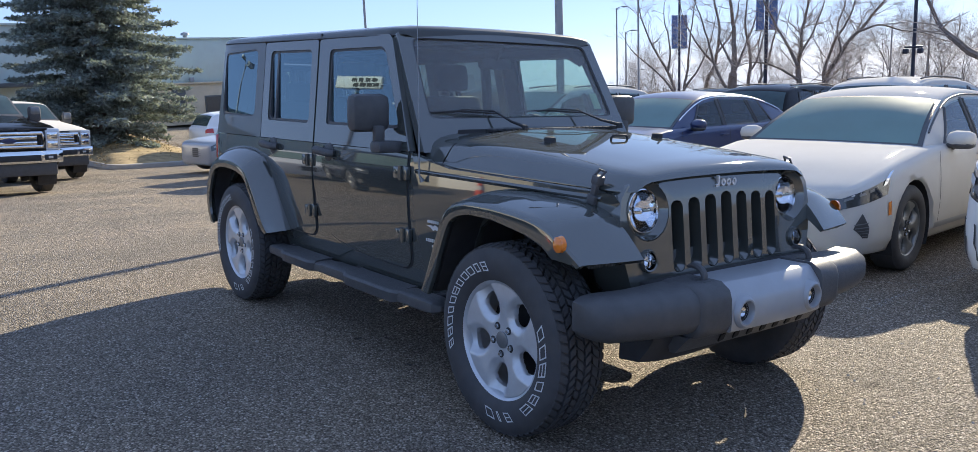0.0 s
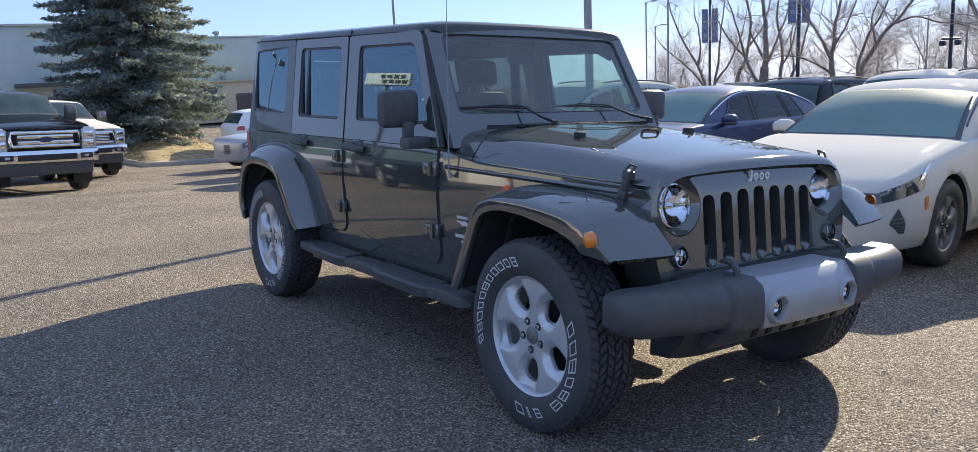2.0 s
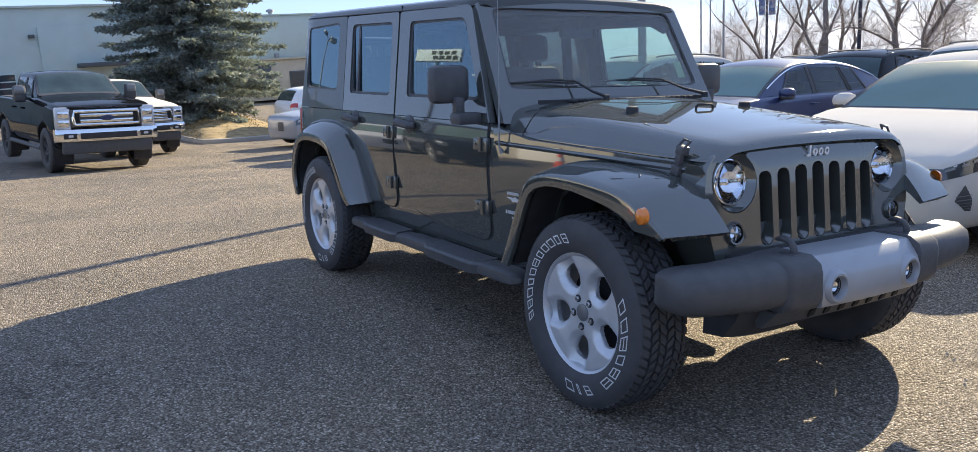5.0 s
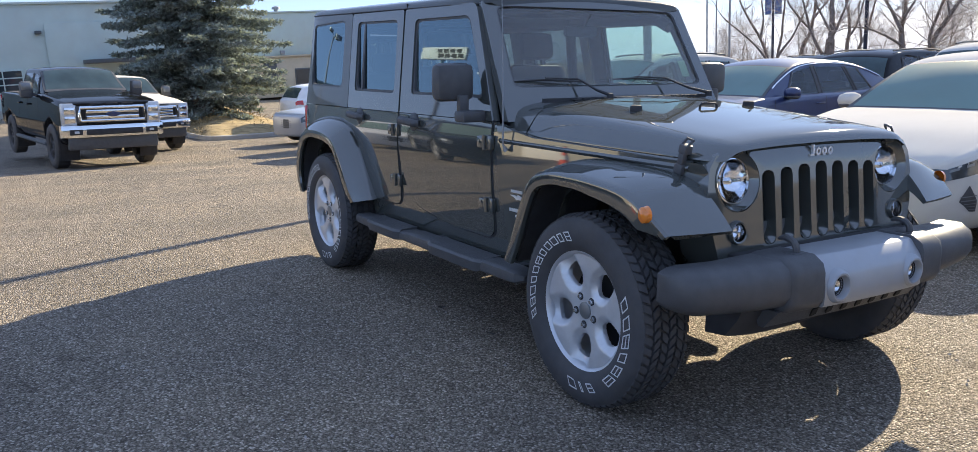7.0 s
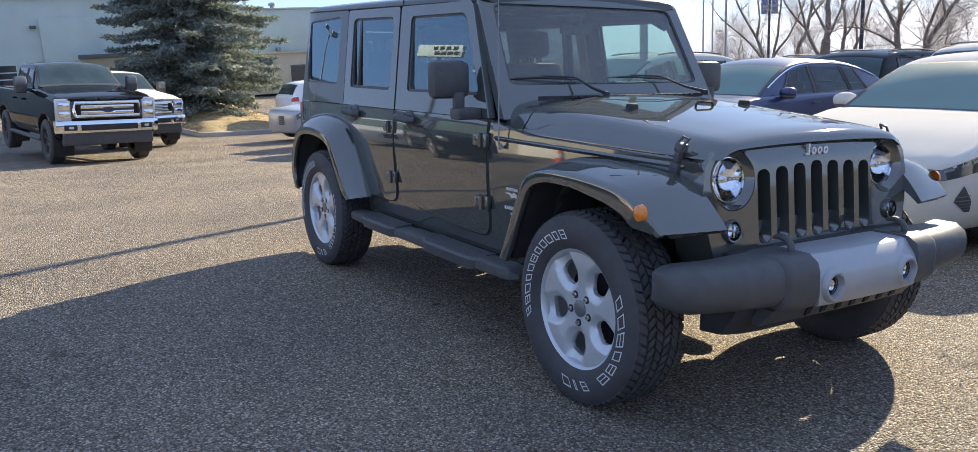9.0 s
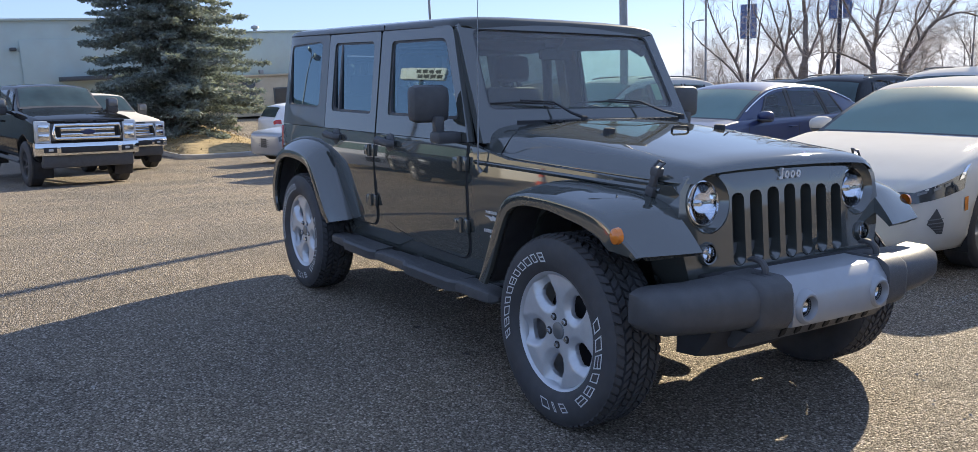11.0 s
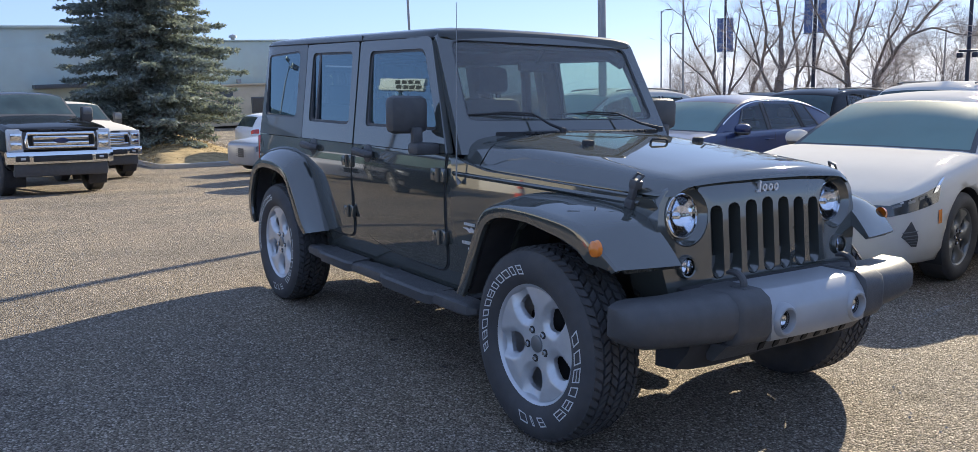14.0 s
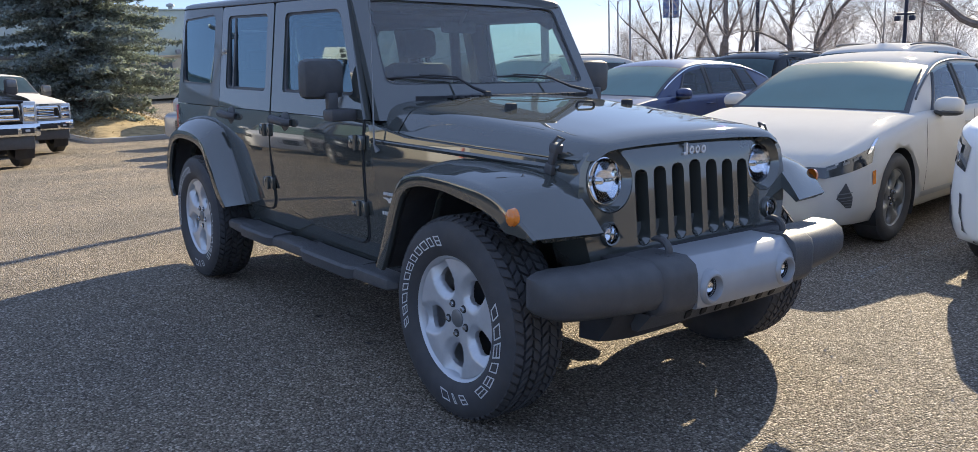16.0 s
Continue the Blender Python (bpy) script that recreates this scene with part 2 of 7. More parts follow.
def plate(outline, holes, place, thick, cuts_u=(), cuts_v=()):
    """A sheet with holes, drawn flat as (u, v), cut along lines, laid by place(u, v, depth) and given its thickness."""
    bm = bmesh.new()
    edges = []
    for loop in (outline, *holes):
        vs = [bm.verts.new((u, v, 0)) for u, v in loop]
        edges += [bm.edges.new((a, b)) for a, b in zip(vs, vs[1:] + vs[:1])]
    bmesh.ops.triangle_fill(bm, use_beauty=True, use_dissolve=False, edges=edges, normal=(0, 0, 1))
    for c in cuts_u:
        bmesh.ops.bisect_plane(bm, geom=[*bm.verts, *bm.edges, *bm.faces], plane_co=(c, 0, 0), plane_no=(1, 0, 0))
    for c in cuts_v:
        bmesh.ops.bisect_plane(bm, geom=[*bm.verts, *bm.edges, *bm.faces], plane_co=(0, c, 0), plane_no=(0, 1, 0))
    bmesh.ops.dissolve_degenerate(bm, dist=1e-5, edges=bm.edges)
    top = list(bm.faces)
    base = {v: (v.co.x, v.co.y) for v in bm.verts}
    if thick:
        back = {v: bm.verts.new(v.co) for v in base}
        rim = [e for e in bm.edges if len(e.link_faces) == 1]
        for f in top:
            bm.faces.new([back[v] for v in reversed(f.verts)])
        for e in rim:
            a, b = e.verts
            bm.faces.new((a, b, back[b], back[a]))
        for v, w in back.items():
            w.co = place(*base[v], thick)
    for v, (u, w) in base.items():
        v.co = place(u, w, 0)
    return bm


def cut(ob, cutters):
    """Takes closed bmeshes out of a mesh object."""
    for bm in cutters:
        bmesh.ops.recalc_face_normals(bm, faces=bm.faces)
        me = bpy.data.meshes.new("cutter")
        bm.to_mesh(me)
        bm.free()
        tool = new("cutter", me)
        tool.parent = ob.parent
        tool.matrix_basis = ob.matrix_basis
        mod = ob.modifiers.new("cut", "BOOLEAN")
        mod.object, mod.operation, mod.solver = tool, "DIFFERENCE", "EXACT"
        bpy.context.view_layer.update()
        done = bpy.data.meshes.new_from_object(ob.evaluated_get(bpy.context.evaluated_depsgraph_get()))
        ob.modifiers.clear()
        ob.data = done
        bpy.data.objects.remove(tool)
        bpy.data.meshes.remove(me)
    return ob


def rot(axis, deg):
    return Matrix.Rotation(radians(deg), 4, axis)


# ---- ground ----
def ground_z(x, y):
    """The lot: a slope towards the row, falling away behind the jeep, level further out."""
    yy = max(-9.0, y)
    z = -0.0543 * min(yy, 1.0) - 0.042 * max(0.0, yy - 1.0)
    if x < -1.0:
        d = min(-1.0 - x, 13.85)
        z -= 0.0587 * d * d / (d + 2.0) + 0.035 * min(max(0.0, -14.85 - x), 9.0)
    return z


def axis_steps(lo, hi, fine0, fine1, step, coarse):
    s = list(np.arange(fine0, fine1 + 1e-6, step))
    a, k = [], fine0
    while k > lo:
        k -= coarse
        coarse *= 1.35
        a.append(max(k, lo))
    return a[::-1] + s


def ground_sheet():
    xs = axis_steps(-900, 0, -24, 10, 0.5, 1.0)
    b = [-v - 14 for v in axis_steps(-900, 0, 4, 5, 1, 1.0)][::-1]
    xs = xs + [x for x in (11, 13, 16, 20, 30, 50, 90, 200, 500, 900)]
    ys = [-900, -400, -150, -60, -30, -20, -14, -11] + list(np.arange(-9, 14.1, 0.5)) + [16, 19, 23, 30, 45, 70, 120, 250, 500, 900]
    bm = bmesh.new()
    g = [[bm.verts.new((x, y, ground_z(x, y))) for y in ys] for x in xs]
    for i in range(len(xs) - 1):
        for j in range(len(ys) - 1):
            bm.faces.new((g[i][j], g[i + 1][j], g[i + 1][j + 1], g[i][j + 1]))
    return bm


def asphalt():
    m = bpy.data.materials.new("worn_asphalt")
    m.use_nodes = True
    n, l = m.node_tree.nodes, m.node_tree.links
    b = n["Principled BSDF"]
    b.inputs["Roughness"].default_value = 0.85
    b.inputs["Specular IOR Level"].default_value = 0.15
    co = n.new("ShaderNodeTexCoord")

    def tex(kind, scale, detail=4):
        t = n.new(kind)
        t.inputs["Scale"].default_value = scale
        if kind == "ShaderNodeTexNoise":
            t.inputs["Detail"].default_value = detail
        l.new(co.outputs["Object"], t.inputs["Vector"])
        return t

    def ramp(src, stops):
        r = n.new("ShaderNodeValToRGB")
        e = r.color_ramp.elements
        e[0].position, e[0].color = stops[0][0], (*stops[0][1], 1)
        e[1].position, e[1].color = stops[-1][0], (*stops[-1][1], 1)
        for p, c in stops[1:-1]:
            k = e.new(p)
            k.color = (*c, 1)
        l.new(src, r.inputs["Fac"])
        return r.outputs["Color"]

    def mix(kind, fac, a, c):
        x = n.new("ShaderNodeMix")
        x.data_type, x.blend_type = "RGBA", kind
        x.inputs["Factor"].default_value = fac
        l.new(a, x.inputs["A"])
        l.new(c, x.inputs["B"])
        return x.outputs["Result"]

    stones = tex("ShaderNodeTexVoronoi", 100)
    stone = n.new("ShaderNodeSeparateColor")
    l.new(stones.outputs["Color"], stone.inputs["Color"])
    base = ramp(stone.outputs["Red"], [(0.0, (0.157, 0.133, 0.103)), (0.45, (0.258, 0.222, 0.176)), (0.8, (0.369, 0.320, 0.259)), (1.0, (0.62, 0.55, 0.465))])
    # gaps between stones darkened in the colour, for the shade of low sun
    gap = ramp(stones.outputs["Distance"], [(0.0, (1, 1, 1)), (0.45, (0.9, 0.9, 0.9)), (0.75, (0.24, 0.235, 0.23))])
    col = mix("MULTIPLY", 0.8, base, gap)
    fine = ramp(tex("ShaderNodeTexNoise", 330, 3).outputs["Fac"], [(0.32, (0.6, 0.6, 0.6)), (0.68, (1.38, 1.38, 1.38))])
    col = mix("MULTIPLY", 1.0, col, fine)
    patches = ramp(tex("ShaderNodeTexNoise", 0.55, 7).outputs["Fac"], [(0.3, (0.74, 0.755, 0.78)), (0.5, (1, 1, 1)), (0.7, (1.2, 1.165, 1.1))])
    col = mix("MULTIPLY", 1.0, col, patches)
    stains = ramp(tex("ShaderNodeTexNoise", 2.7, 5).outputs["Fac"], [(0.24, (0.55, 0.54, 0.53)), (0.34, (1, 1, 1)), (0.9, (1, 1, 1))])
    col = mix("MULTIPLY", 1.0, col, stains)
    l.new(col, b.inputs["Base Color"])
    h1 = n.new("ShaderNodeMath")
    h1.operation = "MULTIPLY_ADD"
    h1.inputs[1].default_value, h1.inputs[2].default_value = -1.0, 1.0
    l.new(stones.outputs["Distance"], h1.inputs[0])
    h2 = n.new("ShaderNodeMath")
    h2.operation = "MULTIPLY_ADD"
    h2.inputs[1].default_value = 0.5
    l.new(tex("ShaderNodeTexNoise", 120, 3).outputs["Fac"], h2.inputs[0])
    l.new(h1.outputs["Value"], h2.inputs[2])
    p = n.new("ShaderNodeBump")
    p.inputs["Strength"].default_value, p.inputs["Distance"].default_value = 0.7, 0.02
    l.new(h2.outputs["Value"], p.inputs["Height"])
    l.new(p.outputs["Normal"], b.inputs["Normal"])
    return m


ground = part("ground", ground_sheet(), asphalt(), None, smooth=60)
tagged(ground, "worn grey asphalt parking lot with coarse pale stones", "ground", kind="structure")


# ---- the jeep (its own frame: x ahead, y to its left, rear axle at x = 0) ----
def half_width(x, z):
    if z < 1.13:
        w = 0.79 - (0.035 * ((0.95 - z) / 0.42) ** 2 if z < 0.95 else 0.012 * ((z - 0.95) / 0.18) ** 2)
    else:
        w = 0.778 - (z - 1.13) * 0.14
    if x > 2.08:
        w -= (x - 2.08) * 0.125
    if x < -0.55:
        w -= 0.5 * (-0.55 - x) ** 2
    return w


def side_place(s, proud):
    def place(u, v, d):
        return Vector((u, s * (half_width(u, v) + proud - d), v))
    return place


def pane_place(s):
    """Panes stand a little steeper than the pillars round them."""
    def place(u, v, d):
        return Vector((u, s * (half_width(u, 1.47) - (v - 1.47) * 0.105 - 0.014 - d), v))
    return place


Z_CUTS = [0.42 + 0.045 * k for k in range(16)]
X_CUTS = [-0.72, -0.66, -0.6, -0.5]


def wheel_set(outer_material, spokes=True, r=0.407, wide=0.255, rim_r=0.252, tread=True, lettered=True, parent=None, m=Matrix(), turn=0, name="wheel"):
    """A wheel whose outer face looks along -y; the wheel's mesh is the rim, its parts hang under it."""
    k = r / 0.407
    lay = rot("X", 90)  # z of the profile becomes -y
    hw = wide / 2
    bm = bmesh.new()
    # barrel and lip
    revolve(bm, [(rim_r * 0.97, -hw * 0.7), (rim_r * 0.93, 0.0), (rim_r * 0.94, hw * 0.6), (rim_r * 0.955, hw * 0.78), (rim_r * 1.0, hw * 0.84), (rim_r * 1.015, hw * 0.80), (rim_r * 1.01, hw * 0.6)], 48, lay)
    holes = []
    for i in range(5):
        a = radians(90 + 72 * i + turn)
        c = Vector((math.cos(a), math.sin(a))) * rim_r * 0.63
        t = Vector((-math.sin(a), math.cos(a)))
        n_ = Vector((math.cos(a), math.sin(a)))
        holes.append([tuple(c + n_ * (math.cos(q) * rim_r * 0.215) + t * (math.sin(q) * rim_r * (0.19 + 0.04 * math.cos(q)))) for q in [2 * math.pi * j / 14 for j in range(14)]])

    deep = 0.47 if spokes else 0.60

    def dish(u, v, d):
        """Flat broad spokes, with a bowl sunk round each hole and open to the rim."""
        q = math.hypot(u, v) / rim_r
        a = math.degrees(math.atan2(v, u)) - 90 - turn
        da = radians((a + 36) % 72 - 36)
        dt, dr = q * math.sin(da), q * math.cos(da) - 0.63
        e = math.hypot(dr * (0.55 if dr > 0 else 0.86), dt)
        k = min(1.0, max(0.0, (e - 0.10) / 0.165)) ** 1.6
        flat = 0.66 + 0.10 * min(1.0, max(0.0, (q - 0.25) / 0.5))
        return lay @ Vector((u, v, hw * (deep + (flat - deep) * k) - d))
    grid = [rim_r * c for c in (np.linspace(-0.93, 0.93, 45 if lettered else 25) if spokes else np.linspace(-0.75, 0.75, 9))]
    disc = plate([(rim_r * 0.945 * math.cos(q), rim_r * 0.945 * math.sin(q)) for q in [2 * math.pi * j / 60 for j in range(60)]], holes, dish, 0.02, cuts_u=grid, cuts_v=grid)
    me = bpy.data.meshes.new("tmp")
    disc.to_mesh(me)
    disc.free()
    bm.from_mesh(me)
    bpy.data.meshes.remove(me)
    wheel = part(name, bm, outer_material, parent, smooth=55)
    wheel.matrix_local = m
    bm = bmesh.new()
    revolve(bm, [(0.0, hw * 0.72), (0.030 * k, hw * 0.72), (0.036 * k, hw * 0.70), (0.039 * k, hw * 0.5)], 20, lay)
    part("centre_cap", bm, M["alloy_grey"] if outer_material is M["alloy"] else M["dark"], wheel)
    for i in range(5):
        q = lay @ rot("Z", 90 + 72 * i + turn) @ Matrix.Translation((0.062 * k, 0, hw * 0.56))
        nut = part("lug_nut", revolve(bmesh.new(), [(0.0, 0.026), (0.008, 0.026), (0.010, 0.022), (0.010, -0.005)], 6, q), M["chrome"], wheel)
        # flat dark ring stands for the shaded pocket round the nut
        part("lug_pocket_shade", revolve(bmesh.new(), [(0.0095, 0.0155), (0.0165, 0.0155), (0.0165, 0.005)], 14, q), M["dark"], nut)
    bm = bmesh.new()
    revolve(bm, [(0.0, -0.02), (rim_r * 0.76, -0.02), (rim_r * 0.76, -0.045), (0, -0.045)], 28, lay)
    part("brake_disc", bm, M["dark"], wheel)
    part("brake_caliper", boxm(rim_r * 0.42, rim_r * 0.74, -0.01, 0.06, -rim_r * 0.3, rim_r * 0.3, 0.01), M["dark"], wheel)
    # tyre
    bm = bmesh.new()
    rt = r - (0.014 * k if tread else 0.0)
    half = [(rim_r * 0.97, hw * 0.76), (rim_r * 1.03, hw * 0.90), (rim_r + (r - rim_r) * 0.22, hw * 1.0), (rim_r + (r - rim_r) * 0.45, hw * 1.035), (rim_r + (r - rim_r) * 0.66, hw * 1.01), (rim_r + (r - rim_r) * 0.82, hw * 0.95), (r - 0.016 * k, hw * 0.86), (rt, hw * 0.74), (rt + 0.001, hw * 0.35)]
    revolve(bm, half + [(a, -b) for a, b in half[::-1]], 64, lay)
    tyre = part("tyre", bm, M["rubber"], wheel, "black all-terrain tyre" if tread else "")
    if tread:
        bm = bmesh.new()
        rows = 6
        for j in range(rows):
            num = 62
            h0, h1 = -hw * 0.92 + hw * 1.84 * j / rows + 0.005, -hw * 0.92 + hw * 1.84 * (j + 1) / rows - 0.005
            for i in range(num):
                a = 2 * math.pi * (i + (0.5 if j % 2 else 0.0)) / num
                da = 2 * math.pi / num * 0.375
                slant = 0.028 * (1 if j % 2 else -1) if 0 < j < rows - 1 else 0.02
                vs = []
                for rr in (rt - 0.012 * k, r):
                    f = 0.92 if rr == r else 1.0
                    for hh, sg in ((h0, -1), (h1, 1)):
                        drop = 0.015 * k * max(0.0, (abs(hh) / hw - 0.6) / 0.32) ** 2
                        for q in (-1, 1):
                            b_ = a + q * da * f + slant * sg
                            vs.append(bm.verts.new(lay @ Vector(((rr - drop) * math.cos(b_), (rr - drop) * math.sin(b_), hh))))
                for f in ((0, 1, 3, 2), (4, 6, 7, 5), (0, 4, 5, 1), (2, 3, 7, 6), (0, 2, 6, 4), (1, 5, 7, 3)):
                    bm.faces.new([vs[t] for t in f])
        part("tread", bm, M["rubber"], wheel, smooth=0)
    if lettered:
        for a0, a1, num, bars in ((199, 97, 11, (0, 1, 5, 10)), (25, -53, 6, (2, 4, 5)), (-66, -100, 3, (0,))):
            for i in range(num):
                bm = bmesh.new()
                a = a0 + (a1 - a0) * (i + 0.5) / num
                wd = radians(abs(a1 - a0) / num) * (0.37 + 0.05 * ((i * 7) % 3 - 1))
                if bars == (0,) and i == 1:
                    wd *= 0.35
                rc, hh = rim_r + (r - rim_r) * 0.40, 0.020

                def spot(q, t):
                    b_, rr = radians(a) - q * wd + 0.035 * t, rc + t * hh
                    return lay @ Vector((rr * math.cos(b_), rr * math.sin(b_), hw * 1.045))
                th = min(0.8, 0.0056 / (rc * wd))
                cells = [(-1, -1 + th, -1, 1), (1 - th, 1, -1, 1), (-1 + th, 1 - th, 0.72, 1), (-1 + th, 1 - th, -1, -0.72)]
                if i in bars:
                    cells.append((-1 + th, 1 - th, -0.12, 0.12))
                for q0, q1, t0, t1 in cells:
                    bm.faces.new([bm.verts.new(spot(q, t)) for q, t in ((q0, t0), (q1, t0), (q1, t1), (q0, t1))])
                part("sidewall_mark", bm, M["letter"], tyre, smooth=0)
    return wheel


def jeep():
    car = thing("off_road_car", TILT, "dark grey-green four-door off-road car with hardtop and silver wheels", "car")
    tank, hard, blk = M["tank"], M["hardtop"], M["plastic"]

    for s in (-1, 1):
        # body side with the arch openings
        outline = [(-0.76, 0.56), (-0.76, 1.13), (2.06, 1.13), (2.2, 1.095), (2.34, 1.07), (3.30, 1.03), (3.33, 1.0), (3.33, 0.86), (3.25, 0.90), (2.66, 0.90), (2.56, 0.82), (2.44, 0.58), (2.36, 0.40), (0.5, 0.40), (0.44, 0.55), (0.30, 0.78), (0.08, 0.90), (-0.28, 0.90), (-0.46, 0.78), (-0.5, 0.56)]
        bm = plate(outline, [], side_place(s, -0.006), 0.03, X_CUTS + [2.08, 2.3, 2.6, 2.9, 3.1], Z_CUTS)
        part("body_side", bm, tank, car, smooth=20)
        # sloping ledge between hood and body side
        rings = []
        for x in np.linspace(2.10, 3.24, 14):
            f = (x - 2.24) / 1.11
            hw, e = half_width(x, 1.0), 1.078 - 0.036 * f
            inner = min(hw - 0.012, 0.715 - 0.105 * f + 0.002)
            rings.append([(x, s * (hw - 0.008), e - 0.05), (x, s * (hw + 0.0015), e - 0.036), (x, s * (hw - 0.001), e - 0.031), (x, s * inner, e - 0.006), (x, s * (inner - 0.03), e - 0.03)])
        part("fender_ledge", skin(bmesh.new(), rings), tank, car, smooth=15)
        # doors
        rear = rounded([(0.155, 1.132), (0.125, 1.0), (0.20, 0.85), (0.36, 0.62), (0.46, 0.565), (0.955, 0.565), (0.955, 1.132)], [0, 0.05, 0.05, 0.05, 0.05, 0.11, 0], 6)
        front = rounded([(0.975, 1.132), (0.975, 0.88), (1.10, 0.60), (1.55, 0.54), (2.035, 0.535), (2.035, 1.132)], [0, 0.1, 0.22, 0.1, 0.11, 0], 8)
        up_f = rounded([(0.975, 1.136), (0.925, 1.737), (1.755, 1.727), (2.035, 1.136)], [0, 0.02, 0.05, 0], 4)
        win_f = rounded([(1.105, 1.245), (1.065, 1.675), (1.70, 1.665), (1.925, 1.245)], [0.03, 0.04, 0.05, 0.04], 4)
        up_r = rounded([(0.155, 1.136), (0.105, 1.757), (0.905, 1.739), (0.955, 1.136)], [0, 0.03, 0.02, 0], 4)
        win_r = rounded([(0.245, 1.25), (0.205, 1.70), (0.825, 1.685), (0.87, 1.245)], [0.04, 0.05, 0.04, 0.04], 4)
        for name, low, up, win, gl, tail in (("front_door", front, up_f, win_f, "side_glass", False), ("rear_door", rear, up_r, win_r, "privacy", True)):
            gx = sum(p[0] for p in low) / len(low)
            gz = sum(p[1] for p in low) / len(low)
            wide_low = [(gx + (x - gx) * (1 + 0.008 / max(0.05, abs(x - gx))), gz + (z - gz) * (1 + 0.008 / max(0.05, abs(z - gz)))) for x, z in low]
            part("door_gap", plate(wide_low, [], side_place(s, -0.003), 0.002, (), Z_CUTS), M["dark"], car)
            door = part(name, plate(low, [], side_place(s, 0.004), 0.03, (), Z_CUTS), tank, car, smooth=20)
            part("window_frame", plate(up, [win], side_place(s, 0.004), 0.045), tank, door, smooth=20)
            cx = sum(p[0] for p in win) / len(win)
            cz = sum(p[1] for p in win) / len(win)
            inner = [(cx + (x - cx) * 0.95, cz + (z - cz) * 0.93) for x, z in win]
            part("window_seal", plate(win, [inner], side_place(s, -0.006), 0.02), blk, door)
            g = part("window_glass", plate(inner, [], pane_place(s), 0.0), M[gl], door, smooth=20)
            g.visible_shadow = False
            if tail:
                part("window_bar", plate([(0.335, 1.255), (0.300, 1.69), (0.325, 1.69), (0.36, 1.255)], [], side_place(s, -0.004), 0.03), blk, door)
        # hardtop side with its window
        top = rounded([(-0.735, 1.136), (-0.715, 1.80), (0.088, 1.762), (0.138, 1.136)], [0, 0.03, 0.02, 0], 4)
        win = rounded([(-0.615, 1.275), (-0.655, 1.715), (-0.035, 1.725), (0.0, 1.265)], 0.05, 5)
        roof_side = part("hardtop_side", plate(top, [win], side_place(s, 0.0), 0.05, X_CUTS), hard, car, smooth=20)
        cx, cz = -0.326, 1.495
        inner = [(cx + (x - cx) * 0.97, cz + (z - cz) * 0.95) for x, z in win]
        part("window_seal", plate(win, [inner], side_place(s, -0.004), 0.02), blk, roof_side)
        g = part("quarter_glass", plate(inner, [], pane_place(s), 0.0), M["privacy"], roof_side)
        g.visible_shadow = False
        # hinges, handles
        for x, z in ((2.0, 0.715), (2.0, 1.03), (0.93, 0.725), (0.93, 1.03)):
            w = half_width(x, z)
            bm = boxm(x - 0.062, x + 0.005, s * (w - 0.002), s * (w + 0.028), z - 0.030, z + 0.030, 0.007)
            box(bm, x + 0.008, x + 0.058, s * (w - 0.004), s * (w + 0.020), z - 0.036, z + 0.036, 0.007)
            tube(bm, [(x + 0.006, s * (w + 0.024), z - 0.036), (x + 0.006, s * (w + 0.024), z + 0.036)], 0.011, 10)
            part("door_hinge", bm, tank, car)
        for x in (0.33, 1.13):
            z = 1.085
            w = half_width(x, z)
            bm = bmesh.new()
            revolve(bm, [(0.0, 0.012), (0.04, 0.012), (0.055, 0.006), (0.058, -0.004)], 20, Matrix.Translation((x + 0.045, s * w, z)) @ rot("X", 90 if s < 0 else -90))
            tube(bm, [(x - 0.07, s * (w + 0.02), z + 0.012), (x - 0.06, s * (w + 0.035), z + 0.012), (x + 0.10, s * (w + 0.035), z), (x + 0.13, s * (w + 0.012), z)], [0.024, 0.026, 0.022, 0.018], 10)
            part("door_handle", bm, blk, car, "black door handle")
        # rear lamp
        bm = boxm(-0.785, -0.74, s * 0.62, s * 0.765, 0.93, 1.12, 0.012)
        part("tail_lamp", bm, M["red"], car, "red tail lamp")
        # side step
        rings = []
        for x, dz, k in ((0.42, 0.0, 0.4), (0.46, 0.0, 0.9), (0.60, 0.0, 1.0), (0.80, 0.0, 1), (0.84, -0.007, 1), (1.20, -0.007, 1), (1.24, 0.0, 1), (1.62, 0.0, 1), (1.66, -0.007, 1), (2.0, -0.007, 1), (2.04, 0, 1), (2.30, 0.0, 1.0), (2.37, 0.0, 0.9), (2.41, 0, 0.4)):
            ring = []
            for a in range(14):
                q = 2 * math.pi * a / 14
                yy, zz = 0.066 * math.copysign(abs(math.cos(q)) ** 0.5, math.cos(q)) * k, 0.034 * math.copysign(abs(math.sin(q)) ** 0.5, math.sin(q)) * k
                if zz > 0.02:
                    zz += dz
                ring.append((x, s * (0.815 + yy), 0.422 + zz))
            rings.append(ring)
        step = part("side_step", skin(bmesh.new(), rings), blk, car, "black tubular side step", smooth=30)
        for x0, x1 in ((0.66, 1.14), (1.50, 2.08)):
            rings = []
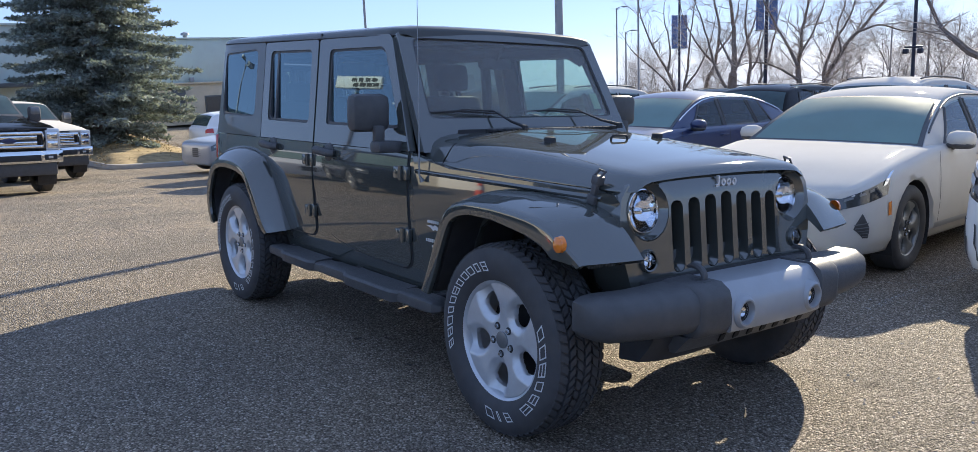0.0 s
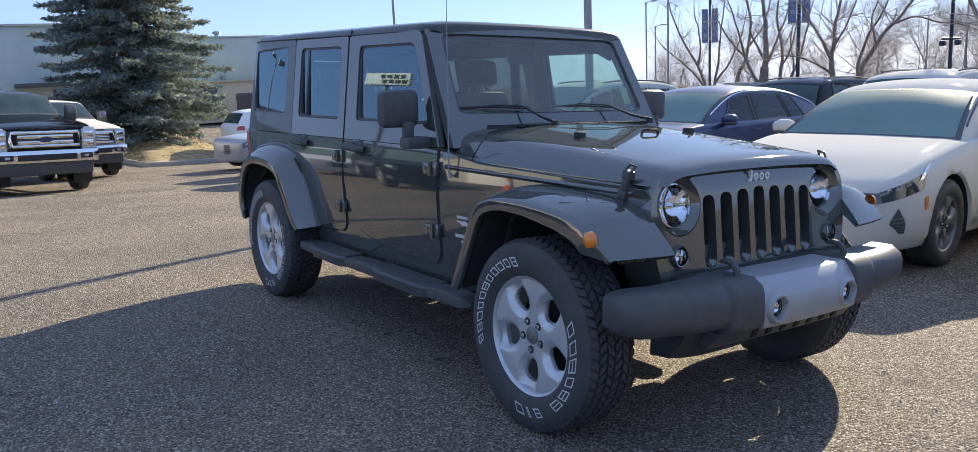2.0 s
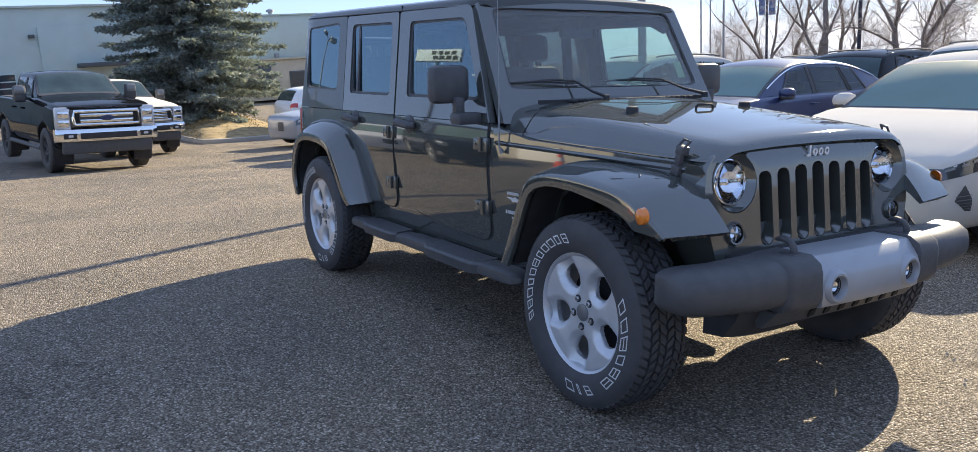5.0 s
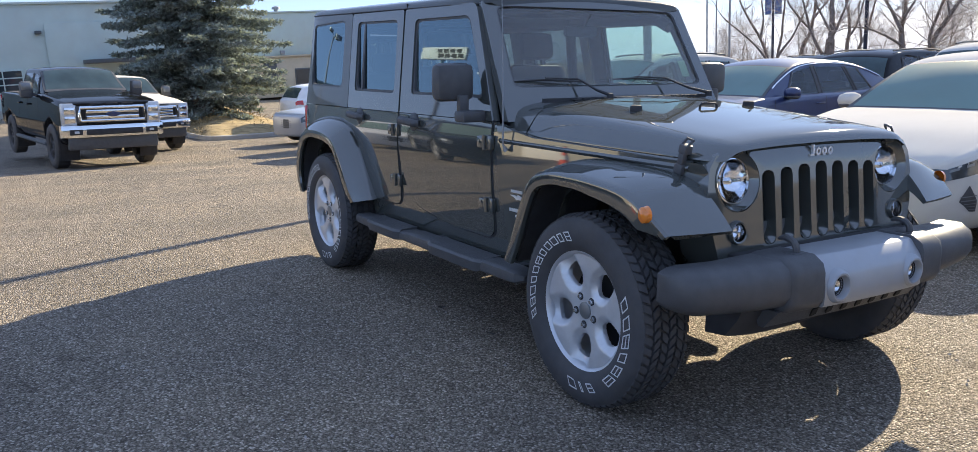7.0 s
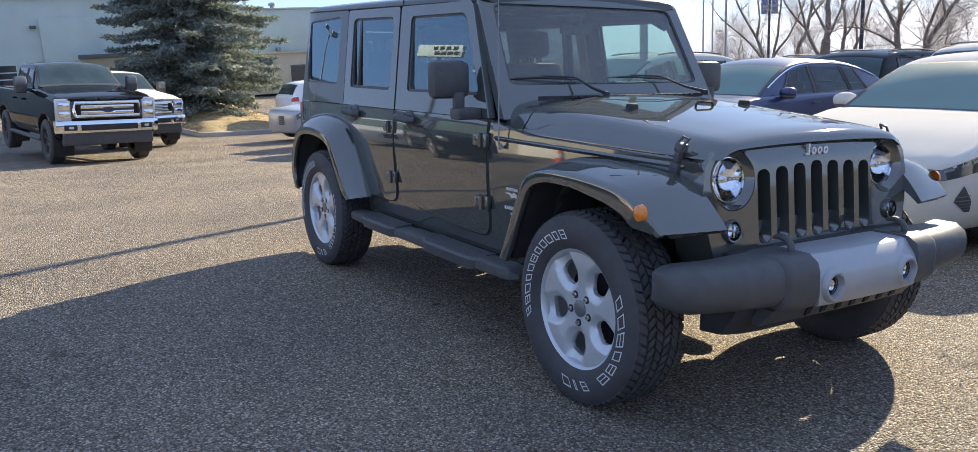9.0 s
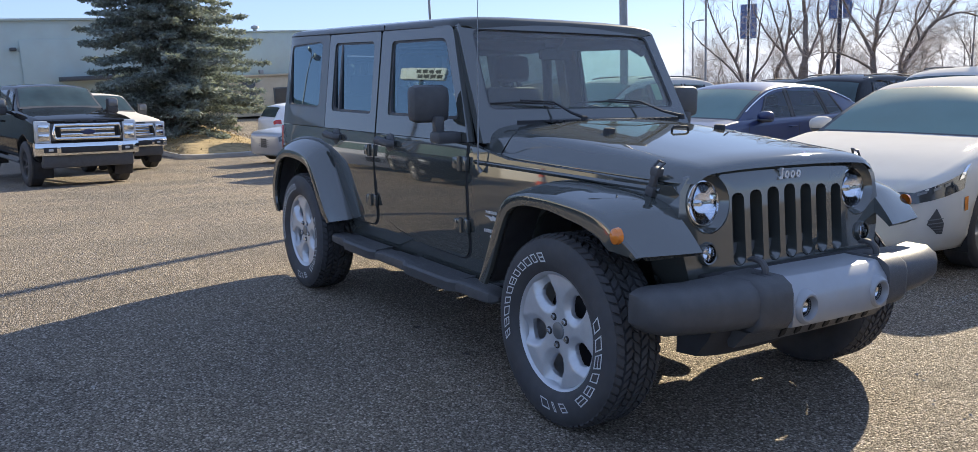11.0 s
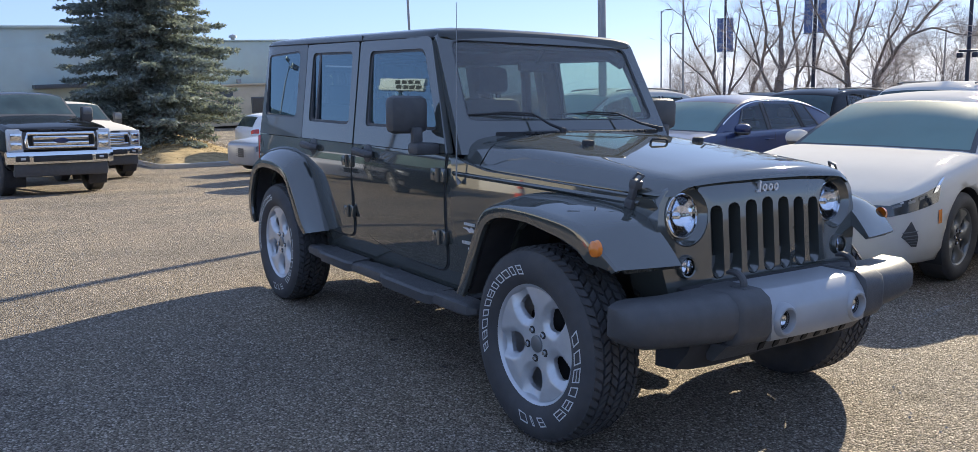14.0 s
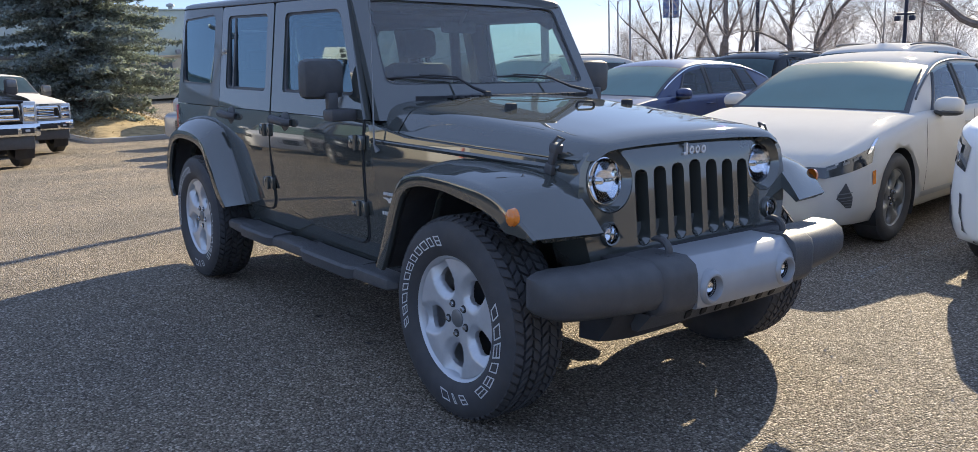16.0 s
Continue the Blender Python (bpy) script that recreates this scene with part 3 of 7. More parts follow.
            for x, k in ((x0, 0.0), (x0 + 0.05, 1.0), (x1 - 0.05, 1.0), (x1, 0.0)):
                rings.append([(x, s * 0.76, 0.462 - 0.004 * k), (x, s * (0.866 + 0.022 * k), 0.454 - 0.004 * k), (x, s * (0.880 + 0.022 * k), 0.438), (x, s * (0.874 + 0.018 * k), 0.400 - 0.012 * k), (x, s * 0.80, 0.39 - 0.016 * k)])
            part("step_pad", skin(bmesh.new(), rings), blk, step, smooth=30)
        for x in (0.55, 1.42, 2.25):
            part("step_bracket", boxm(x - 0.03, x + 0.03, s * 0.62, s * 0.80, 0.41, 0.45), M["dark"], step)
        # flares: rounded shells with a deep lip
        for name, path, sweep in (
            ("front_fender", [(2.37, 0.52), (2.42, 0.62), (2.51, 0.82), (2.58, 0.92), (2.70, 0.962), (2.85, 0.968), (3.0, 0.961), (3.15, 0.945), (3.25, 0.915), (3.315, 0.872), (3.36, 0.835), (3.398, 0.797)], True),
            ("rear_fender", [(0.47, 0.53), (0.42, 0.62), (0.30, 0.83), (0.20, 0.925), (0.05, 0.965), (-0.15, 0.975), (-0.33, 0.955), (-0.45, 0.89), (-0.54, 0.74), (-0.55, 0.60), (-0.50, 0.50)], False)):
            pts = smoothed(path, 7)
            cx = 2.947 if sweep else 0.0
            rings = []
            for i, (x, z) in enumerate(pts):
                n_ = Vector((x - cx, z - 0.42)).normalized()
                f = i / (len(pts) - 1)
                if sweep:
                    inner = 0.775 if x < 2.5 else 0.775 - (x - 2.5) * 0.17
                    if x > 3.2:
                        inner = 0.656 - (x - 3.2) * 0.12
                    rise = 0.02 + 0.024 * min(1.0, max(0.0, (x - 2.5) / 0.25)) + 0.010 * min(1.0, max(0.0, (x - 3.0) / 0.25)) - 0.054 * max(0.0, (x - 3.27) / 0.128)
                    lip = 0.055 + 0.022 * min(1.0, max(0.0, (x - 2.9) / 0.3)) - 0.06 * max(0.0, (x - 3.325) / 0.073)
                else:
                    inner, rise, lip = 0.775, 0.09, 0.06
                out = 0.932 - (0.03 * max(0, f - 0.8) / 0.2 if sweep else 0.035 * max(0, 0.2 - f) / 0.2)
                sweep_x = 0.05 * max(0.0, (x - 3.27) / 0.128) if sweep else 0.0
                p = lambda y, h: (x + n_.x * h + sweep_x * min(1.0, (out - y) / (out - inner)), s * y, z + n_.y * h)
                rings.append([p(inner - 0.02, rise)] + [p(inner + (out - 0.014 - inner) * k, 0.004 + (rise - 0.004) * (1 - k ** 1.9)) for k in (0.15, 0.3, 0.45, 0.6, 0.72, 0.84, 0.93, 1.0)] + [p(out - 0.004, -0.004), p(out, -0.020), p(out - 0.004, -lip), p(out - 0.02, -lip - 0.004), p(out - 0.025, -lip + 0.02), p(out - 0.06, -0.03), p(inner - 0.02, -0.02)])
            fl = part(name, skin(bmesh.new(), rings), tank, car, smooth=30)
            if sweep:
                bm = bmesh.new()
                mk = Matrix.Translation((3.315, s * 0.925, 0.868)) @ rot("Y", 0) @ rot("X", 90 if s < 0 else -90)
                revolve(bm, [(0.0, 0.02), (0.016, 0.018), (0.026, 0.01), (0.029, -0.01)], 20, mk @ Matrix.Diagonal((1, 1.15, 1, 1)))
                part("side_marker", bm, M["amber"], fl, "amber side marker lamp")
            # dark liner
            rings = []
            for x, z in pts:
                if x > 3.3:
                    continue
                n_ = Vector((x - cx, z - 0.42)).normalized()
                rings.append([(x - n_.x * 0.045, s * 0.88, z - n_.y * 0.045), (x - n_.x * 0.035, s * 0.50, z - n_.y * 0.035), (x - n_.x * 0.02, s * 0.50, z - n_.y * 0.02), (x - n_.x * 0.025, s * 0.88, z - n_.y * 0.025)])
            part("wheel_arch_liner", skin(bmesh.new(), rings), M["dark"], car)
        # headlamp, lower lamp
        lay = Matrix.Translation((3.306, s * 0.48, 0.957)) @ rot("Y", 84)
        bm = revolve(bmesh.new(), [(0.0895, -0.004), (0.0905, 0.004), (0.098, 0.008), (0.112, 0.034), (0.116, 0.039), (0.119, 0.037), (0.119, -0.01)], 36, lay)
        lampo = part("headlamp", bm, tank, car)
        part("lamp_ring", revolve(bmesh.new(), [(0.083, 0.004), (0.085, 0.014), (0.089, 0.013), (0.090, 0.0)], 36, lay), M["chrome"], lampo)
        part("reflector", revolve(bmesh.new(), [(0.0, -0.030)] + [(r, r * r / 0.21 - 0.030) for r in np.linspace(0.012, 0.0845, 12)], 36, lay), M["reflector"], lampo)
        part("bulb_shield", revolve(bmesh.new(), [(0.0, 0.004), (0.010, 0.001), (0.014, -0.008), (0.013, -0.03)], 16, lay), M["chrome"], lampo)
        g = part("lamp_lens", revolve(bmesh.new(), [(0.0, 0.030), (0.03, 0.028), (0.06, 0.020), (0.0845, 0.008)], 36, lay), M["lens"], lampo)
        g.visible_shadow = False
        lay = Matrix.Translation((3.364, s * 0.50, 0.765)) @ rot("Y", 84)
        tl = part("turn_lamp", revolve(bmesh.new(), [(0.036, 0.016), (0.042, 0.018), (0.047, 0.008), (0.047, -0.02)], 24, lay), tank, car)
        part("lamp_bowl", revolve(bmesh.new(), [(0.0, -0.03), (0.03, -0.02), (0.038, 0.008)], 24, lay), M["reflector"], tl)
        g = part("lamp_lens", revolve(bmesh.new(), [(0.0, 0.022), (0.02, 0.019), (0.037, 0.010)], 24, lay), M["lens"], tl)
        g.visible_shadow = False
        # mirror
        bm = boxm(1.795, 1.892, s * 0.788, s * 1.002, 1.23, 1.418, 0.036)
        mir = part("wing_mirror", bm, blk, car, "black plastic wing mirror")
        bm = bmesh.new()
        box(bm, 1.885, 1.925, s * 0.845, s * 0.90, 1.17, 1.262, 0.010)
        box(bm, 1.875, 1.975, s * 0.775, s * 0.91, 1.128, 1.186, 0.014)
        part("mirror_arm", bm, blk, mir)
        part("mirror_glass", boxm(1.808, 1.818, s * 0.82, s * 0.965, 1.265, 1.39), M["chrome"], mir)
        # hood latch
        bm = bmesh.new()
        w = 0.632
        lean = Matrix.Translation((3.20, s * w, 1.015)) @ rot("Y", 14)
        box(bm, -0.022, 0.022, s * -0.01, s * 0.028, -0.03, 0.01, 0.006, lean)
        box(bm, -0.014, 0.014, s * 0.0, s * 0.024, 0.005, 0.055, 0.005, lean)
        box(bm, -0.020, 0.020, s * -0.016, s * 0.026, 0.05, 0.088, 0.008, lean)
        tube(bm, [lean @ Vector(p) for p in ((-0.016, s * 0.018, 0.08), (-0.016, s * -0.01, 0.108), (0.016, s * -0.01, 0.108), (0.016, s * 0.018, 0.08))], 0.006, 6)
        part("hood_latch", bm, blk, car, "black rubber hood latch")
        # wipers
        bm = bmesh.new()
        y0, y1, yp = (-0.66, -0.27, -0.17) if s < 0 else (-0.08, 0.33, 0.53)
        tube(bm, [(1.995, y0, 1.325), (2.028, (y0 + y1) / 2, 1.332), (2.045, y1 + 0.05, 1.318)], [0.004, 0.006, 0.004], 6)
        tube(bm, [(2.04, (y0 + y1) / 2, 1.342), (2.065, y1, 1.332), (2.15, (y1 + yp) / 2, 1.278), (2.20, yp, 1.252)], [0.004, 0.005, 0.007, 0.010], 6)
        revolve(bm, [(0, 0.03), (0.016, 0.028), (0.02, 0.0)], 10, Matrix.Translation((2.20, yp, 1.232)))
        part("wiper", bm, M["dark"], car)
        # tow hook
        bm = bmesh.new()
        tube(bm, smoothed([(3.53, s * 0.36, 0.665), (3.535, s * 0.36, 0.715), (3.515, s * 0.36, 0.742), (3.48, s * 0.36, 0.75), (3.45, s * 0.36, 0.742)], 4), [0.014] * 12 + [0.012, 0.011, 0.010, 0.008, 0.006], 8)
        box(bm, 3.49, 3.56, s * 0.36 - 0.03, s * 0.36 + 0.03, 0.69, 0.702, 0.004)
        part("tow_hook", bm, blk, car)

    # roof
    rings = []
    for x, w, e, h, c in ((1.800, 0.640, 1.722, 0.014, 0.012), (1.793, 0.664, 1.721, 0.027, 0.016), (1.768, 0.684, 1.721, 0.036, 0.020), (1.70, 0.694, 1.724, 0.040, 0.024), (1.4, 0.696, 1.732, 0.040, 0.028), (0.92, 0.696, 1.745, 0.038, 0.030), (0.1, 0.693, 1.768, 0.036, 0.032), (-0.56, 0.689, 1.786, 0.034, 0.030), (-0.66, 0.685, 1.787, 0.030, 0.022), (-0.695, 0.676, 1.788, 0.020, 0.012), (-0.71, 0.660, 1.790, 0.006, 0.004)):
        ring = [(x, -w * y, e + h * z + c * q) for y, z, q in ((1.0, 0, 0), (0.999, 0.25, 0), (0.993, 0.55, 0), (0.982, 0.78, 0), (0.965, 0.92, 0.02), (0.93, 1.0, 0.1), (0.8, 1.0, 0.6), (0.5, 1.0, 0.9), (0, 1.0, 1.0))]
        ring += [(a, -b, q) for a, b, q in ring[-2::-1]]
        rings.append(ring + [(x, 0.6, e - 0.012), (x, -0.6, e - 0.012)])
    part("roof", skin(bmesh.new(), rings), hard, car, "dark grey painted hardtop roof", smooth=50)
    for s in (-1, 1):
        part("rain_gutter", tube(bmesh.new(), [(1.765, s * 0.688, 1.718), (1.70, s * 0.6955, 1.722), (0.92, s * 0.697, 1.742), (0.1, s * 0.694, 1.765), (-0.56, s * 0.690, 1.783), (-0.70, s * 0.680, 1.785)], 0.0035, 6), M["dark"], car)
        part("roof_seam", boxm(0.938, 0.943, s * 0.690, s * 0.6975, 1.744, 1.772), M["dark"], car)
    part("windshield_header", boxm(1.58, 1.745, -0.62, 0.62, 1.695, 1.72, 0.008), M["cabin"], car)
    for s in (-1, 1):
        part("roof_rail_trim", boxm(-0.66, 1.70, s * 0.60, s * 0.69, 1.69, 1.735, 0.01), M["cabin"], car)
    # rear wall with its window
    bm = plate(rounded([(-0.70, 0.55), (-0.70, 1.1), (-0.62, 1.76), (0.62, 1.76), (0.70, 1.1), (0.70, 0.55)], 0.03), [rounded([(-0.52, 1.2), (-0.47, 1.66), (0.47, 1.66), (0.52, 1.2)], 0.05)], lambda u, v, d: Vector((-0.765 + d + max(0, v - 1.13) * 0.03, u, v)), 0.05)
    part("rear_wall", bm, tank, car)
    bm = plate(rounded([(-0.51, 1.21), (-0.46, 1.65), (0.46, 1.65), (0.51, 1.21)], 0.05), [], lambda u, v, d: Vector((-0.745, u, v)), 0)
    g = part("rear_glass", bm, M["privacy"], car)
    g.visible_shadow = False
    spare = wheel_set(M["alloy"], lettered=False, parent=car, m=Matrix.Translation((-0.87, 0.05, 0.96)) @ rot("Z", -90), name="spare_wheel")
    # floor and underbody
    part("floor_pan", boxm(-0.72, 2.25, -0.70, 0.70, 0.45, 0.52, 0.02), M["dark"], car)
    for y in (-0.38, 0.38):
        part("frame_rail", boxm(-0.6, 3.35, y - 0.04, y + 0.04, 0.42, 0.52, 0.01), M["dark"], car)
    part("engine_block", boxm(2.4, 3.15, -0.35, 0.35, 0.40, 0.95, 0.03), M["dark"], car)
    part("fuel_tank", boxm(-0.70, -0.2, -0.5, 0.5, 0.38, 0.55, 0.04), M["dark"], car)
    for x in (0.0, 2.947):
        bm = bmesh.new()
        tube(bm, [(x, -0.70, 0.40), (x, 0.70, 0.40)], 0.045, 12)
        revolve(bm, [(0, 0.16), (0.1, 0.13), (0.14, 0.0), (0.1, -0.13), (0, -0.16)], 16, Matrix.Translation((x, 0.15, 0.40)) @ rot("Y", 90))
        part("axle", bm, M["dark"], car)
    part("firewall", boxm(2.16, 2.2, -0.68, 0.68, 0.5, 1.10), M["dark"], car)

    # windshield frame, cowl
    def shield(u, v, d):
        bow = 0.03 * (u / 0.7) ** 2
        return Vector((2.135 - 0.335 * v - bow - d, u, 1.145 + 0.60 * v))
    fr = [(-0.735, -0.02), (-0.685, 0.965), (-0.665, 1.005), (-0.62, 1.015), (0.62, 1.015), (0.665, 1.005), (0.685, 0.965), (0.735, -0.02)]
    hole = rounded([(-0.645, 0.25), (-0.61, 0.94), (0.61, 0.94), (0.645, 0.25)], 0.06, 5)
    wf = part("windshield_frame", plate(fr, [hole], shield, 0.05, [-0.45, -0.2, 0, 0.2, 0.45]), tank, car, smooth=25)
    cz = 0.595
    inner = [(u * 0.985, cz + (v - cz) * 0.975) for u, v in hole]
    part("windshield_seal", plate(hole, [inner], lambda u, v, d: shield(u, v, d + 0.004), 0.02), blk, wf)
    g = part("windshield_glass", plate(inner, [], lambda u, v, d: shield(u, v, 0.012), 0.0, [-0.45, -0.2, 0, 0.2, 0.45]), M["glass"], wf, smooth=30)
    g.visible_shadow = False
    part("inspection_sticker", plate([(0.53, 0.32), (0.53, 0.47), (0.59, 0.47), (0.59, 0.32)], [], lambda u, v, d: shield(u, v, 0.016), 0.0), mat("pale_green_sticker", (0.55, 0.62, 0.42), 0.6, vary=0.05), wf)
    # hood
    def hood_ring(x, drop=0.0, pull=0.0):
        f = (x - 2.24) / 1.11
        w = 0.715 - 0.105 * f - pull
        e = 1.078 - 0.036 * f
        crown = 1.242 - 0.085 * f - 0.026 * f * f - drop
        prof = [(1.0, -0.03), (1.0, 0.05), (0.988, 0.14), (0.962, 0.30), (0.935, 0.47), (0.905, 0.61), (0.865, 0.72), (0.80, 0.79), (0.70, 0.85), (0.56, 0.92), (0.42, 0.965), (0.2, 0.992), (0, 1.0)]
        half = [(x, -y * w, e + z * (crown - e)) for y, z in prof]
        return half + [(a, -b, c) for a, b, c in half[-2::-1]]
    rings = [hood_ring(x) for x in np.linspace(2.245, 3.2, 15)] + [hood_ring(3.25, 0.0, 0.002), hood_ring(3.29, 0.003, 0.007), hood_ring(3.32, 0.009, 0.015), hood_ring(3.338, 0.016, 0.024), hood_ring(3.350, 0.028, 0.036), hood_ring(3.356, 0.042, 0.05)]
    bm = skin(bmesh.new(), rings, closed=False)
    hood = part("hood", bm, tank, car, "grey-green hood with a glossy clear coat", smooth=40, keep=True)
    rings = [hood_ring(x, 0.004) for x in (2.09, 2.14, 2.19, 2.236)]
    part("cowl", skin(bmesh.new(), rings, closed=False), tank, car, smooth=40, keep=True)
    bm = bmesh.new()
    for k in range(20):
        y = -0.40 + k * 0.042
        box(bm, 2.165, 2.225, y, y + 0.026, 1.234, 1.243)
    part("cowl_vent", bm, M["dark"], car)
    part("cowl_seam", boxm(2.148, 2.154, -0.56, 0.56, 1.222, 1.243), M["dark"], car)
    for y in (-0.37, 0.37):
        part("hood_bumper", boxm(2.60, 2.65, y - 0.020, y + 0.020, 1.17, 1.222, 0.009), M["dark"], hood)
    bm = bmesh.new()
    tube(bm, [(2.70, -0.045, 1.18), (2.70, -0.042, 1.213), (2.70, -0.03, 1.222), (2.70, 0.055, 1.222), (2.70, 0.067, 1.213), (2.70, 0.07, 1.18)], 0.006, 8)
    part("footman_loop", bm, M["dark"], hood)
    # grille with seven slots
    slots = []
    for k in range(7):
        y = (k - 3) * 0.1055
        lean = 0.0
        slots.append(rounded([(y - 0.036, 0.70), (y - 0.036, 1.010 - 0.006 * abs(k - 3)), (y + 0.036, 1.010 - 0.006 * abs(k - 3)), (y + 0.036, 0.70)], 0.036, 5))
    rings = [[(s * 0.48 + 0.1165 * math.cos(a), 0.957 + 0.1165 * math.sin(a)) for a in [2 * math.pi * j / 30 for j in range(30)]] for s in (-1, 1)]
    rings += [[(s * 0.50 + 0.046 * math.cos(a), 0.765 + 0.046 * math.sin(a)) for a in [2 * math.pi * j / 18 for j in range(18)]] for s in (-1, 1)]
    half = [(-0.57, 0.60), (-0.60, 0.68), (-0.630, 0.80), (-0.640, 0.92), (-0.624, 1.015), (-0.585, 1.065), (-0.53, 1.092), (-0.40, 1.108), (-0.2, 1.117)]
    outline = half + [(0, 1.12)] + [(-a, b) for a, b in half[::-1]]

    def grille_place(u, v, d):
        return Vector((3.392 - 0.11 * (v - 0.6) - 0.014 * (u / 0.63) ** 2 - (0.012 if v > 1.07 else 0.0) - d, u, v))
    part("grille", plate(outline, slots + rings, grille_place, 0.06, [-0.55, -0.43, 0.43, 0.55], [0.65, 1.05, 1.075]), tank, car, "grey-green grille with seven slots", smooth=30)
    for s in (-1, 1):
        rings = []
        for u, v in half[:6]:
            x, y = 3.392 - 0.11 * (v - 0.6) - 0.045, s * (abs(u) - 0.002)
            rings.append([(x, y, v), (3.17, y, v), (3.17, y - s * 0.012, v), (x, y - s * 0.012, v)])
        part("grille_side", skin(bmesh.new(), rings), tank, car, smooth=30)
    # scooped sill at the foot of each slot
    for k in range(7):
        y, rings = (k - 3) * 0.1055, []
        for d, up, f in ((0.001, 0.0, 1.0), (0.012, 0.012, 1.0), (0.03, 0.034, 1.0), (0.045, 0.046, 1.0)):
            rings.append([grille_place(y + 0.0358 * f * math.cos(a), 0.7375 + up * (1 + 0.5 * math.sin(a)) + 0.0358 * math.sin(a), d) for a in np.linspace(math.pi, 2 * math.pi, 13)])
        bm, last = bmesh.new(), None
        for ring in rings:
            vs = [bm.verts.new(p) for p in ring]
            if last:
                for a, b, c, e in zip(last, last[1:], vs[1:], vs):
                    bm.faces.new((a, b, c, e))
            last = vs
        bm.faces.new(last)
        part("slot_sill", bm, tank, car, smooth=40)
    bm = boxm(3.20, 3.25, -0.5, 0.5, 0.6, 1.05)
    part("radiator", bm, M["dark"], car)
    # plain emblem above the slots
    bm = bmesh.new()
    for y, w, h, z in ((-0.054, 0.011, 0.048, 1.056), (-0.066, 0.013, 0.011, 1.037)):
        box(bm, 3.338, 3.352, y - w / 2, y + w / 2, z - h / 2, z + h / 2, 0.002)
    for k in range(3):
        y = -0.024 + k * 0.037
        ring = [(y + 0.0145 * math.cos(a), 1.050 + 0.0165 * math.sin(a)) for a in [2 * math.pi * j / 16 for j in range(16)]]
        hole = [(y + 0.0065 * math.cos(a), 1.050 + 0.0085 * math.sin(a)) for a in [2 * math.pi * j / 12 for j in range(12)]]
        tmp = plate(ring, [hole], lambda u, v, d: Vector((3.352 - d, u, v)), 0.012)
        me = bpy.data.meshes.new("tmp")
        tmp.to_mesh(me)
        tmp.free()
        bm.from_mesh(me)
        bpy.data.meshes.remove(me)
    part("emblem", bm, M["badge"], car, "plain silver emblem shapes", smooth=0)
    # bumper
    def bump(y, k=1.0):
        a = abs(y)
        xf = 3.635 - 0.02 * (a / 0.4) ** 2 if a < 0.4 else 3.615 - 0.36 * (a - 0.4) ** 2
        if a > 0.84:
            xf -= (a - 0.84) ** 2 * 14
        z0, z1 = 0.505 + 0.03 * max(0, a - 0.5) + max(0, a - 0.84) ** 2 * 9, 0.692 - 0.015 * max(0, a - 0.42) - max(0, a - 0.84) ** 2 * 6
        x0 = 3.42 if a < 0.7 else 3.42 - 0.25 * (a - 0.7)
        c = min(0.035, (z1 - z0) * 0.22)
        return [(x0, y, z0), (xf - c - 0.03, y, z0), (xf - 0.02, y, z0 + c * 0.6), (xf, y, z0 + c * 1.6), (xf, y, z1 - c * 1.8), (xf - 0.012, y, z1 - c * 0.8), (xf - c - 0.02, y, z1), (x0, y, z1)]
    bumper = part("bumper_beam", boxm(3.36, 3.44, -0.55, 0.55, 0.53, 0.69, 0.01), M["dark"], car)
    for s in (-1, 1):
        part("bumper_end", skin(bmesh.new(), [bump(s * y) for y in (0.312, 0.33, 0.40, 0.5, 0.6, 0.7, 0.78, 0.83, 0.87, 0.89, 0.905)]), blk, bumper, "black plastic bumper end", smooth=42)
    for s in (-1, 1):
        rings = []
        for y, g in ((0.308, 0.004), (0.314, 0.012), (0.45, 0.010), (0.472, 0.004), (0.48, -0.006)):
            rings.append([(a + (g if a > 3.46 else 0), b, c + (g * 0.6 if c > 0.6 else -0.026)) for a, b, c in bump(s * y)])
        part("bumper_block", skin(bmesh.new(), rings), blk, bumper, "black plastic block beside the silver centre", smooth=38)
    rings = []
    for y in np.linspace(-0.306, 0.306, 13):
        xf = 3.645 - 0.02 * (y / 0.4) ** 2
        rings.append([(3.42, y, 0.497), (xf - 0.05, y, 0.496), (xf - 0.010, y, 0.499), (xf - 0.002, y, 0.508), (xf, y, 0.56), (xf - 0.004, y, 0.610), (xf - 0.011, y, 0.628), (xf - 0.020, y, 0.641), (xf - 0.056, y, 0.686), (xf - 0.070, y, 0.691), (3.42, y, 0.692)])
    ap = part("bumper_centre", skin(bmesh.new(), rings), M["silver"], bumper, "silver painted bumper centre", smooth=40)
    cut(ap, [revolve(bmesh.new(), [(0.044, -0.09), (0.044, 0.1)], 28, Matrix.Translation((3.63, s * 0.232, 0.573)) @ rot("Y", 90), caps=True) for s in (-1, 1)])
    for s in (-1, 1):
        lay = Matrix.Translation((3.638, s * 0.232, 0.573)) @ rot("Y", 90)
        fog = part("fog_lamp", revolve(bmesh.new(), [(0.038, -0.018), (0.040, -0.002), (0.047, 0.014), (0.054, 0.014), (0.062, 0.006), (0.068, -0.008), (0.072, -0.050)], 32, lay), M["silver"], bumper)
        part("lamp_bowl", revolve(bmesh.new(), [(0.0, -0.040), (0.022, -0.036), (0.0375, -0.024)], 24, lay), M["reflector"], fog)
